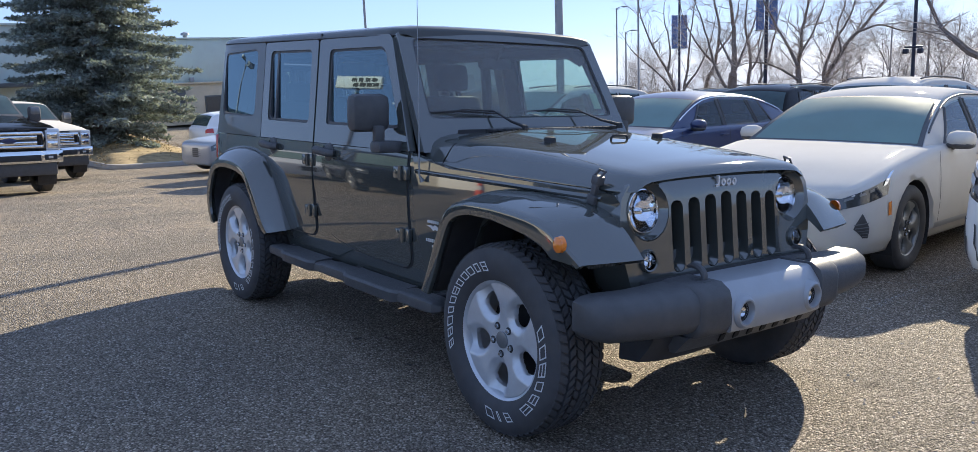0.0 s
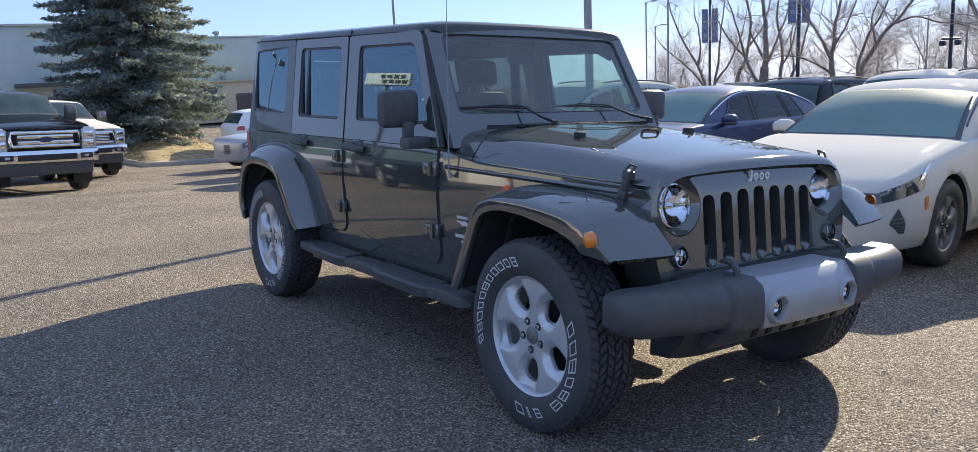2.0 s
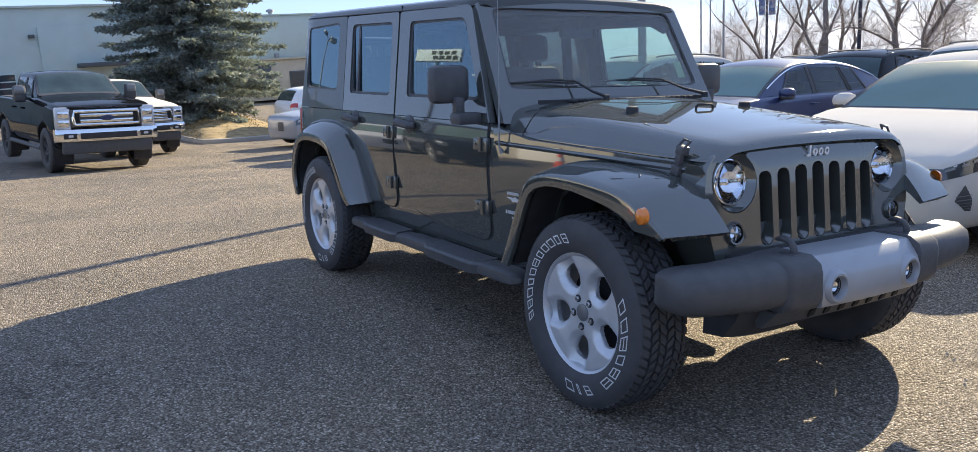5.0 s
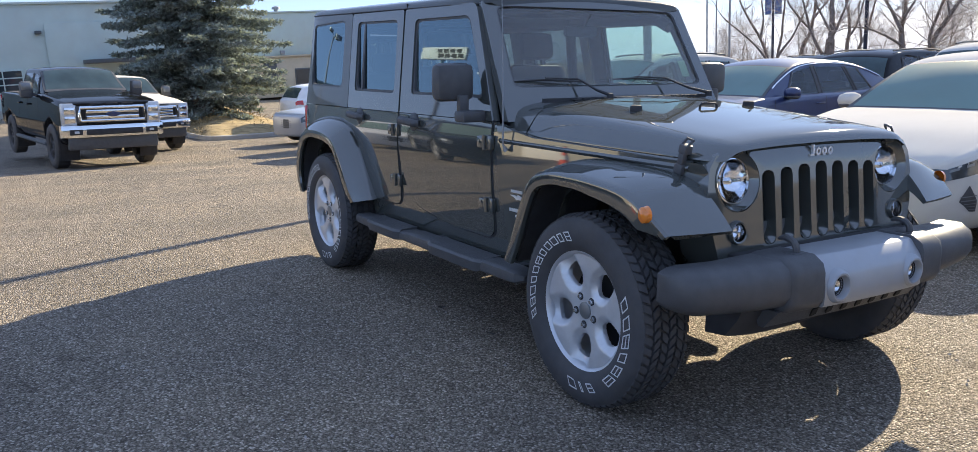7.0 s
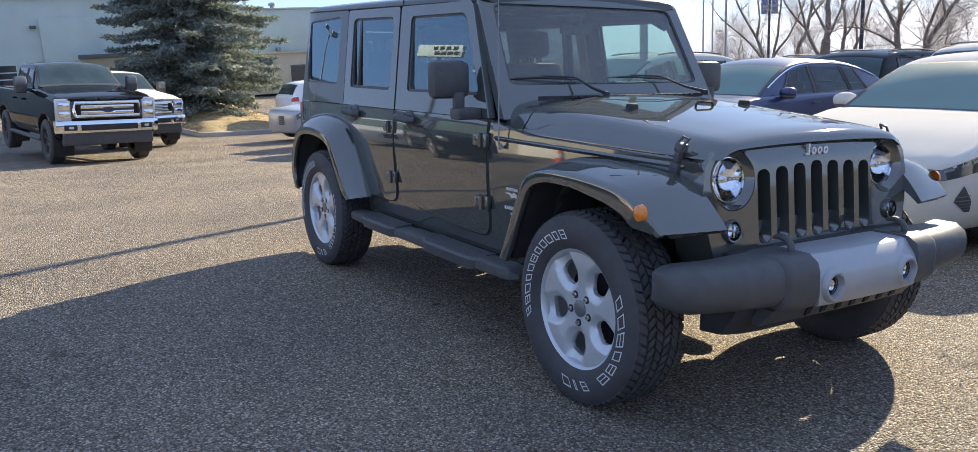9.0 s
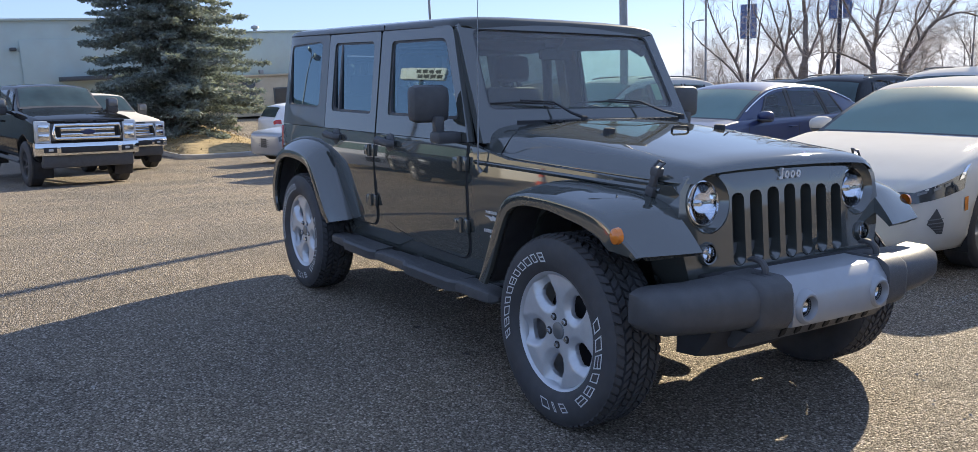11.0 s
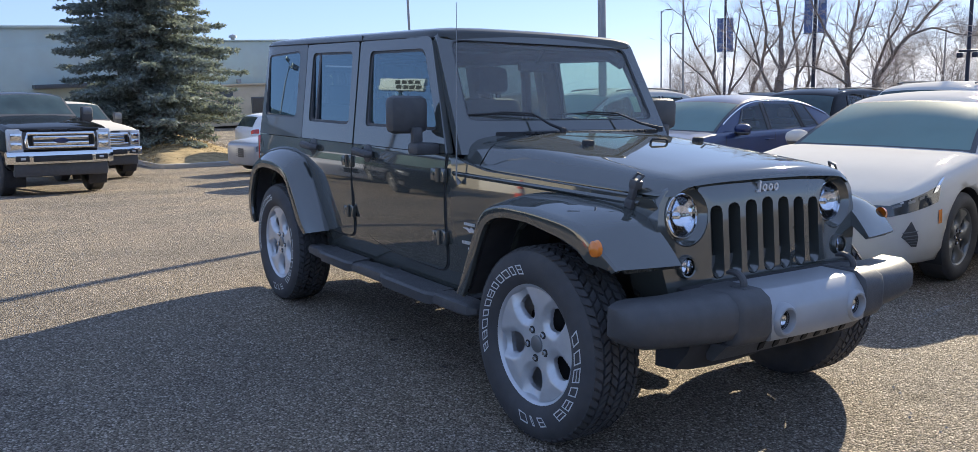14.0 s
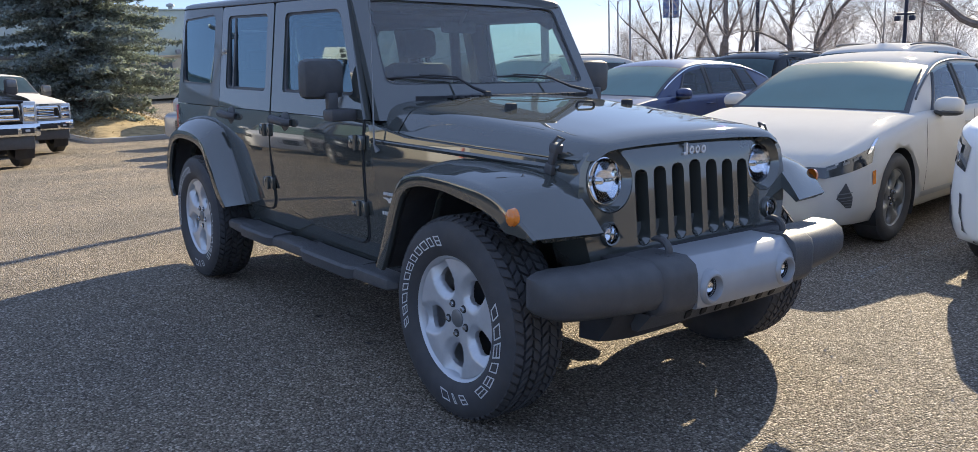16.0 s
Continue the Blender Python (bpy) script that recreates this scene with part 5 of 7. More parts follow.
def sedan(place, paint, label, kind):
    car = thing("sedan", place, label, "car", "cars parked in the row")
    spec = dict(SEDAN)
    if kind == "blue":
        spec["rim"] = M["alloy"]
    body, house = car_shell(car, spec, paint)
    for s in (-1, 1):
        # slim headlamp with a kicked-up tail, fog vent, side marker, chrome line
        bm = patch(lambda u, v, s=s: body(u, s * v), lambda v: 0.935, lambda v: 0.50 - 0.9 * (v - 0.53), 0.53, 0.605, 8, 3, 0.004)
        hl = part("headlamp", bm, M["lamp_dark"], car, smooth=60)
        bm = patch(lambda u, v, s=s: (0.962 - 0.9 * max(0.0, v - 0.5) ** 2 - 0.02 * (u - 0.57) / 0.08, s * v, u), 0.572, 0.648, 0.36, 0.74, 3, 8, 0.006)
        part("lamp_front", bm, M["lamp_dark"], hl, smooth=60)
        for k in range(3):
            x = 0.89 - k * 0.085
            bm = patch(lambda u, v, s=s: body(u, s * v), x, x - 0.05, 0.578, 0.592, 2, 2, 0.009)
            part("lamp_cell", bm, M["alloy_grey"], hl, smooth=60)
        bm = patch(lambda u, v, s=s: body(u, s * v), lambda v: 0.56 - 2.0 * (v - 0.58), lambda v: 0.50 - 2.0 * (v - 0.58), 0.58, 0.66, 3, 4, 0.008)
        part("lamp_tail", bm, M["chrome"], hl, smooth=60)
        bm = patch(lambda u, v, s=s: body(u, s * v), lambda v: 0.78 + 0.9 * min(v - 0.33, 0.08) - 0.8 * max(0, v - 0.41), lambda v: 0.735 + 0.7 * max(0, v - 0.40), 0.33, 0.48, 3, 6, 0.004)
        vent = part("bumper_vent", bm, M["plastic"], car, smooth=60)
        for k in range(5):
            v = 0.345 + k * 0.02
            bm = patch(lambda u, q, s=s: body(u, s * q), 0.78 + 0.8 * min(v - 0.33, 0.08), 0.745, v, v + 0.005, 2, 1, 0.009)
            part("slat", bm, M["alloy_grey"], vent)
        bm = patch(lambda u, v, s=s: body(u, s * v), 0.50, 0.45, 0.43, 0.49, 2, 3, 0.006)
        part("side_marker", bm, M["amber"], car)
        bm = patch(lambda u, v, s=s: body(u, s * v), -0.45, -2.4, 0.285, 0.315, 16, 2, 0.004)
        part("sill_trim", bm, M["silver"], car, smooth=60)
        for x in (-1.52, -2.48):
            q = body(x, s * 0.555)
            bm = tube(bmesh.new(), [(x - 0.09, q[1], q[2]), (x - 0.07, q[1] + s * 0.035, q[2] + 0.002), (x + 0.07, q[1] + s * 0.035, q[2] + 0.004), (x + 0.09, q[1], q[2] + 0.006)], 0.012, 8)
            part("door_handle", bm, paint, car)
        # bright line over the windows
        pts = [Vector(house(x, s * 0.56)) + Vector((0, s * 0.008, 0.004)) for x in np.linspace(-0.62, -3.3, 26)]
        part("window_trim", tube(bmesh.new(), pts, 0.009, 6), M["chrome"] if kind == "blue" else M["plastic"], car)
        pts = [Vector(house(x, s * 0.035)) + Vector((0, s * 0.008, 0.0)) for x in np.linspace(-0.55, -3.2, 22)]
        part("belt_trim", tube(bmesh.new(), pts, 0.010, 6), M["chrome"] if kind == "blue" else M["plastic"], car)
    bm = patch(lambda u, v: (0.945 - 0.10 * (v / 0.6) ** 2 - (0.03 if u < 0.4 else 0.0), v, u), 0.50, 0.60, -0.55, 0.55, 3, 12, 0.01)
    part("grille", bm, M["plastic"], car, smooth=60)
    bm = patch(lambda u, v: (0.955 - 0.12 * (v / 0.6) ** 2, v, u), 0.24, 0.36, -0.5, 0.5, 2, 12, 0.012)
    part("lower_intake", bm, M["plastic"], car, smooth=60)
    return car


M["lamp_dark"] = mat("smoked_lamp", (0.06, 0.065, 0.07), 0.08, 0.2, 0.2, 30, coat=1.0)


def suv(place, paint, label, clad=False):
    car = thing("suv", place, label, "car", "cars parked in the row")
    body, house = car_shell(car, SUV, paint)
    for s in (-1, 1):
        bm = patch(lambda u, v, s=s: body(u, s * v), 0.86, 0.50, 0.50, 0.60, 5, 3, 0.004)
        hl = part("headlamp", bm, M["lamp_dark"], car, smooth=60)
        bm = patch(lambda u, v, s=s: body(u, s * v), 0.80, 0.66, 0.545, 0.575, 3, 2, 0.009)
        part("lamp_cell", bm, M["alloy"], hl, smooth=60)
        bm = patch(lambda u, v, s=s: body(u, s * v), -3.48, -3.735, 0.53, 0.60, 6, 3, 0.008)
        part("tail_lamp", bm, M["red"], car, smooth=60)
        if clad:
            bm = patch(lambda u, v, s=s: body(u, s * v), 0.86, -3.6, 0.08, 0.42, 30, 4, 0.008)
            sk = part("lower_cladding", bm, M["plastic"], car, smooth=60)
            cut_well(sk, 0.36, SUV["base"], s)
        rail = [Vector(house(x, s * 0.66)) + Vector((0, 0, 0.03)) for x in np.linspace(-1.5, -3.1, 12)]
        part("roof_rail", tube(bmesh.new(), rail, 0.014, 6), M["plastic"], car)
        bm = patch(lambda u, v, s=s: body(u, s * v), 0.78, 0.66, 0.28, 0.36, 3, 3, 0.006)
        part("bumper_vent", bm, M["plastic"], car, smooth=60)
    bm = patch(lambda u, v: (0.895 - 0.10 * (v / 0.6) ** 2, v, u), 0.48, 0.76, -0.5, 0.5, 3, 12, 0.012)
    grille = part("grille", bm, M["plastic"], car, smooth=60)
    for k in range(4):
        z = 0.52 + k * 0.06
        w = 0.34 + 0.05 * (1 - abs(k - 1.5) / 1.5)
        bm = patch(lambda u, v: (0.909 - 0.10 * (v / 0.6) ** 2, v, u), z, z + 0.016, -w, w, 1, 10, 0.01)
        part("grille_bar", bm, M["alloy_grey"], grille, smooth=60)
    bm = patch(lambda u, v: (0.885 - 0.14 * (v / 0.6) ** 2, v, u), 0.29, 0.40, -0.55, 0.55, 2, 12, 0.012)
    part("lower_intake", bm, M["plastic"], car, smooth=60)
    return car


def cut_well(ob, r, base, s):
    cut(ob, [revolve(bmesh.new(), [(r + 0.06, -0.4), (r + 0.06, 0.4)], 30, Matrix.Translation((x, s * 0.9, r)) @ rot("X", 90), caps=True) for x in (0.0, -base)])


def pickup(place, paint, label, chrome_bars):
    car = thing("pickup_truck", place, label, "truck", "pickups on the lot")
    body, house = car_shell(car, PICKUP, paint)
    # open bed
    part("bed_liner", boxm(-4.95, -3.12, -0.86, 0.86, 1.20, 1.486), M["dark"], car)
    # face: lamps, chrome grille, bumper
    part("grille_surround", boxm(0.90, 0.955, -0.70, 0.70, 0.98, 1.33, 0.02), M["plastic"], car)
    ch = M["chrome"]
    part("hood_lip", boxm(0.86, 0.95, -0.74, 0.74, 1.345, 1.395, 0.018), paint, car)
    for k in range(3):
        part("hood_slot", boxm(0.945, 0.957, -0.42 + k * 0.3, -0.18 + k * 0.3, 1.355, 1.38, 0.004), M["dark"], car)
    bm = bmesh.new()
    tube(bm, [(0.965, -0.62, 1.03), (0.965, -0.65, 1.16), (0.965, -0.62, 1.30), (0.965, 0.62, 1.30), (0.965, 0.65, 1.16), (0.965, 0.62, 1.03), (0.965, -0.62, 1.03)], 0.036, 8)
    part("grille_frame", bm, ch, car)
    for z in chrome_bars:
        part("grille_bar", boxm(0.95, 1.0, -0.52, 0.52, z - 0.036, z + 0.036, 0.012), ch, car)
    bm = revolve(bmesh.new(), [(0, 0.03), (0.06, 0.028), (0.075, 0.012), (0.08, -0.01)], 24, Matrix.Translation((0.985, 0, 1.155)) @ rot("Y", 90) @ Matrix.Diagonal((0.75, 1.9, 1, 1)))
    part("emblem", bm, M["blue"], car, "plain blue oval emblem")
    for s in (-1, 1):
        bm = boxm(0.80, 0.945, s * 0.685, s * 0.968, 0.945, 1.385, 0.03)
        hl = part("headlamp", bm, M["alloy"], car)
        for z in (1.06, 1.24):
            part("lamp_cell", boxm(0.94, 0.955, s * 0.72, s * 0.92, z - 0.07, z + 0.07, 0.01), M["chrome"], hl)
        part("side_lamp", boxm(0.84, 0.94, s * 0.945, s * 0.965, 1.02, 1.3, 0.008), M["alloy"], hl)
        part("grille_end", boxm(0.95, 0.985, s * 0.53, s * 0.60, 1.06, 1.265, 0.012), M["slot_black"], car)
        bm = boxm(0.96, 1.052, s * 0.62, s * 0.86, 0.755, 0.865, 0.01)
        part("fog_recess", bm, M["dark"], car)
        part("fog_lamp", boxm(1.03, 1.06, s * 0.69, s * 0.78, 0.785, 0.835, 0.008), M["alloy"], car)
        for x in (-1.86, -2.76):
            part("door_handle", boxm(x - 0.09, x + 0.09, s * 0.99, s * 1.03, 1.27, 1.31, 0.012), paint, car)
        bm = boxm(-5.07, -5.0, s * 0.80, s * 0.985, 1.08, 1.40, 0.02)
        part("tail_lamp", bm, M["red"], car)
        bm = tube(bmesh.new(), [(-0.55, s * 0.96, 0.48), (-3.5, s * 0.96, 0.48)], 0.05, 8)
        part("running_board", bm, M["plastic"], car)
    rings = []
    for y in np.linspace(-1.0, 1.0, 17):
        a = abs(y)
        xf = 1.06 - 0.10 * a ** 4
        rings.append([(xf - 0.12, y, 0.68), (xf - 0.02, y, 0.70), (xf, y, 0.76), (xf, y, 0.88), (xf - 0.02, y, 0.94), (xf - 0.10, y, 0.955), (xf - 0.2, y, 0.9)])
    bmp = part("front_bumper", skin(bmesh.new(), rings), ch, car, "chrome front bumper", smooth=30)
    part("bumper_intake", boxm(1.02, 1.074, -0.55, 0.55, 0.745, 0.865, 0.01), M["dark"], bmp)
    part("air_dam", boxm(0.80, 0.97, -0.88, 0.88, 0.44, 0.70, 0.03), M["plastic"], car)
    bm = bmesh.new()
    box(bm, -5.0, 0.7, -0.5, -0.4, 0.45, 0.6)
    box(bm, -5.0, 0.7, 0.4, 0.5, 0.45, 0.6)
    for x in (0.0, -4.06):
        tube(bm, [(x, -0.8, 0.44), (x, 0.8, 0.44)], 0.06, 10)
    part("chassis", bm, M["dark"], car)
    return car


def parked(x, y, yaw, lift=0.0):
    """A place on the sloping row: front axle at x, y."""
    return Matrix.Translation((x, y, ground_z(x, y) + lift)) @ rot("X", -2.4) @ rot("Z", yaw)


sedan(parked(1.47, 3.62, -84), M["white"], "white sedan with dusty, sky-toned windshield and grey wheels", "white")
sedan(parked(-2.75, 5.42, -85.5), M["blue"], "dark blue sedan with bright chrome window trim", "blue")
suv(parked(3.98, 3.75, -85) @ Matrix.Scale(1.06, 4), M["white_lifted"], "white suv with black lower cladding", True)
suv(parked(-1.05, 12.2, 94) @ Matrix.Scale(0.965, 4), M["white"], "white suv with roof rails in the row behind")
suv(parked(-3.9, 13.4, 94) @ Matrix.Scale(0.98, 4), M["black"], "large dark suv in the row behind")
suv(parked(-5.75, 5.6, -85.5) @ Matrix.Scale(1.03, 4), M["white"], "white suv standing next to the blue sedan")
suv(parked(-9.5, 19.5, 94) @ Matrix.Scale(1.12, 4), M["black"], "black suv two rows back")
pickup(pose(-14.85, -0.67, -0.66, -3, 1.0, 8.3) @ Matrix.Scale(1.03, 4), M["black"], "black lifted pickup truck with chrome grille and bumper", (1.10, 1.215))
pickup(pose(-19.6, 0.95, ground_z(-19.6, 0.95) + 0.02, -2.5, 1.5, 10) @ Matrix.Scale(0.98, 4), M["white"], "white pickup truck with chrome grille", (1.07, 1.155, 1.24))
suv(parked(-25.3, 10.72, 93, 0.08) @ Matrix.Scale(1.02, 4), M["white_lifted"], "white crossover seen from behind with red tail lamps")
suv(parked(-18.45, 5.42, -74, 0.05) @ Matrix.Scale(0.92, 4), M["silver_car"], "small silver suv standing beside the white crossover")
suv(parked(-15.5, 9.6, 94) @ Matrix.Scale(1.2, 4), M["blue"], "dark blue suv backed out of sight beyond the jeep")
suv(parked(-12.55, 9.15, 94) @ Matrix.Scale(1.2, 4), M["black"], "black suv parked in the row beyond the jeep")


# ---- distance: building, island, trees, poles ----
M["wall_pale"] = mat("pale_painted_wall", (0.46, 0.545, 0.525), 0.8, vary=0.05, scale=0.8, bump=0.15, bscale=30, dirt=(0.42, 0.41, 0.38), dirt_scale=0.5, dirt_amount=0.35)
M["wall_tan"] = mat("tan_block_wall", (0.50, 0.44, 0.34), 0.85, vary=0.08, scale=1.5, bump=0.2, bscale=20)
M["trim_dark"] = mat("dark_metal_trim", (0.09, 0.10, 0.11), 0.5, 0.3, vary=0.1)
M["pole_dark"] = mat("dark_blue_pole_paint", (0.03, 0.035, 0.06), 0.45, 0.2, vary=0.1, scale=4)
M["pole_grey"] = mat("galvanised_pole", (0.30, 0.31, 0.33), 0.5, 0.5, vary=0.12, scale=3)
M["banner"] = mat("blue_banner_cloth", (0.11, 0.16, 0.32), 0.7, vary=0.12, scale=5, bump=0.2, bscale=6)
M["bark"] = mat("bare_bark", (0.19, 0.16, 0.14), 0.9, vary=0.25, scale=9, bump=0.6, bscale=25)
M["twig"] = mat("twig_bark", (0.36, 0.31, 0.27), 0.9, vary=0.2, scale=4)
M["needles"] = mat("blue_spruce_needles", (0.25, 0.285, 0.27), 0.7, vary=0.4, scale=2.2)
nn, nl = M["needles"].node_tree.nodes, M["needles"].node_tree.links
leaf, tone, shade = nn.new("ShaderNodeNewGeometry"), nn.new("ShaderNodeMapRange"), nn.new("ShaderNodeVectorMath")
tone.inputs["To Min"].default_value, tone.inputs["To Max"].default_value = 0.55, 1.55
shade.operation = "SCALE"
nl.new(leaf.outputs["Random Per Island"], tone.inputs["Value"])
nl.new(nn["Principled BSDF"].inputs["Base Color"].links[0].from_socket, shade.inputs[0])
nl.new(tone.outputs["Result"], shade.inputs["Scale"])
nl.new(shade.outputs["Vector"], nn["Principled BSDF"].inputs["Base Color"])
thin = nn.new("ShaderNodeBsdfTranslucent")
thin.inputs["Color"].default_value = (0.20, 0.235, 0.18, 1)
both = nn.new("ShaderNodeMixShader")
both.inputs["Fac"].default_value = 0.4
nl.new(nn["Principled BSDF"].outputs["BSDF"], both.inputs[1])
nl.new(thin.outputs["BSDF"], both.inputs[2])
nl.new(both.outputs["Shader"], nn["Material Output"].inputs["Surface"])
M["concrete"] = mat("kerb_concrete", (0.36, 0.34, 0.31), 0.85, vary=0.12, scale=2, bump=0.3, bscale=40)
M["grass"] = mat("dry_grass", (0.30, 0.23, 0.12), 0.95, vary=0.35, scale=3, bump=0.8, bscale=25)
M["pane"] = mat("dark_window_pane", (0.03, 0.04, 0.05), 0.08, coat=1.0, vary=0.1)
M["roof_dark"] = mat("roofing_felt", (0.10, 0.10, 0.10), 0.9, vary=0.15)


def building():
    b = thing("warehouse", pose(-44, 0, ground_z(-44, 0)), "low pale painted warehouse with flat roof", "building")
    top = 5.75
    part("wall", boxm(-14, 0, -26, 7.5, -0.5, top, 0.02), M["wall_pale"], b)
    part("wall_panel", boxm(0.003, 0.10, 0.6, 7.45, 0.6, top - 0.95, 0.02), M["wall_pale"], b, "raised plain wall panel")
    part("parapet_cap", boxm(-14.1, 0.14, -26.1, 7.6, top, top + 0.12, 0.01), M["wall_pale"], b)
    part("roof", boxm(-13.8, -0.3, -25.8, 7.3, top - 0.4, top - 0.3), M["roof_dark"], b)
    part("canopy", boxm(-0.1, 1.2, 2.2, 7.4, 2.62, 2.85, 0.02), M["trim_dark"], b, "dark metal canopy")
    part("wall_lamp", boxm(0.0, 0.35, 0.15, 0.45, 4.25, 4.42, 0.03), M["trim_dark"], b)
    for y in (-1.6, -5.4, -9.2):
        w = part("window", boxm(-0.02, 0.06, y - 0.95, y + 0.95, 1.35, 2.55, 0.015), M["wall_pale"], b)
        part("pane", boxm(0.055, 0.07, y - 0.86, y + 0.86, 1.43, 2.47), M["pane"], w)
        for k in (1.78, 2.12):
            part("bar", boxm(0.065, 0.09, y - 0.88, y + 0.88, k - 0.03, k + 0.03), M["wall_pale"], w)
        part("mullion", boxm(0.066, 0.095, y - 0.03, y + 0.03, 1.4, 2.5), M["wall_pale"], w)
    part("wall_plinth", boxm(0.0, 0.06, -26, 0.55, -0.4, 0.5), M["concrete"], b)
    c = thing("back_hall", pose(-56, 0, ground_z(-56, 0)), "pale hall with tan block base and flat roof", "building")
    part("wall", boxm(-16, 0, 7.6, 24, 2.4, 5.55, 0.05), M["wall_pale"], c)
    part("block_base", boxm(-16, 0.25, 7.6, 24, -0.5, 2.4, 0.02), M["wall_tan"], c, "tan block lower wall")
    part("ledge", boxm(0.0, 0.45, 7.6, 24, 2.38, 2.5, 0.02), M["wall_tan"], c)
    part("parapet_cap", boxm(-16.1, 0.12, 7.5, 24.1, 5.55, 5.66, 0.01), M["wall_pale"], c)
    for y in (13.6, 17.2):
        part("roof_vent", revolve(bmesh.new(), [(0.0, 0.55), (0.28, 0.45), (0.3, 0.3), (0.16, 0.28), (0.16, -0.1)], 14, Matrix.Translation((-1.5, y, 5.6))), M["pole_grey"], c)
    part("utility_box", boxm(0.25, 0.55, 15.3, 16.2, 0.9, 2.1, 0.03), M["trim_dark"], c)
    part("ledge_lamp", boxm(0.2, 0.6, 16.6, 16.9, 2.55, 2.85, 0.05), M["pole_grey"], c)
    for y in (18.3, 21.5):
        w = part("window", boxm(0.24, 0.30, y - 0.7, y + 0.7, 0.3, 1.5, 0.015), M["trim_dark"], c)
        part("pane", boxm(0.295, 0.31, y - 0.62, y + 0.62, 0.38, 1.42), M["pane"], w)
    for k in range(3):
        part("wall_joint", boxm(0.002, 0.012, 9.5 + 6 * k, 9.53 + 6 * k, 2.5, 5.5), M["trim_dark"], c)


def island():
    outline = rounded([(-23.0, 3.6), (-23.4, 5.9), (-26.5, 7.6), (-43, 9.5), (-43, 3.9), (-27, 3.3)], [0.8, 0.8, 1.5, 1, 0.5, 1.5], 7)
    cx, cy = -31, 5.4

    def inset(p, d):
        v = Vector((p[0] - cx, p[1] - cy))
        return tuple(Vector(p) - v.normalized() * d)
    rings = []
    for d, h in ((0.0, -0.1), (0.0, 0.13), (0.02, 0.15), (0.17, 0.155), (0.19, 0.10), (0.19, -0.1)):
        rings.append([(*inset(p, d), ground_z(*p) + h) for p in outline])
    k = part("kerb", skin(bmesh.new(), rings, True, False), M["concrete"])
    tagged(k, "grey concrete kerb round a grass island", "kerb", kind="structure")
    bm = bmesh.new()
    rings = []
    for f in (1.0, 0.9, 0.75, 0.5, 0.25, 0.03):
        ring = []
        for p in outline:
            q = inset(p, 0.19)
            x, y = cx + (q[0] - cx) * f, cy + (q[1] - cy) * f
            ring.append((x, y, ground_z(x, y) + 0.11 + 0.75 * (1 - f) ** 0.7 + 0.05 * noise.noise((x, y, 0))))
        rings.append(ring)
    skin(bm, rings, True, True)
    g = part("island_ground", bm, M["grass"])
    tagged(g, "dry tan winter grass on a raised island", "grass", kind="structure")
    # tufts near the kerb
    rnd = random.Random(4)
    verts, faces = [], []
    for _ in range(5000):
        f = rnd.random() ** 0.5
        p = rnd.choice(outline)
        q = inset(p, 0.25)
        t = 1 - 0.55 * rnd.random()
        x, y = cx + (q[0] - cx) * t + rnd.uniform(-0.7, 0), cy + (q[1] - cy) * t + rnd.uniform(-0.6, 0.6)
        z = ground_z(x, y) + 0.10 + 0.75 * (1 - t) ** 0.7
        a, h, w = rnd.uniform(0, 6.28), rnd.uniform(0.02, 0.07), rnd.uniform(0.01, 0.025)
        i = len(verts)
        verts += [(x - w * math.cos(a), y - w * math.sin(a), z), (x + w * math.cos(a), y + w * math.sin(a), z), (x + rnd.uniform(-0.06, 0.06), y + rnd.uniform(-0.06, 0.06), z + h)]
        faces.append((i, i + 1, i + 2))
    me = bpy.data.meshes.new("grass_tufts")
    me.from_pydata(verts, [], faces)
    me.materials.append(M["grass"])
    tagged(new("grass_tufts", me), "dry tan grass blades", "grass", kind="stuff")


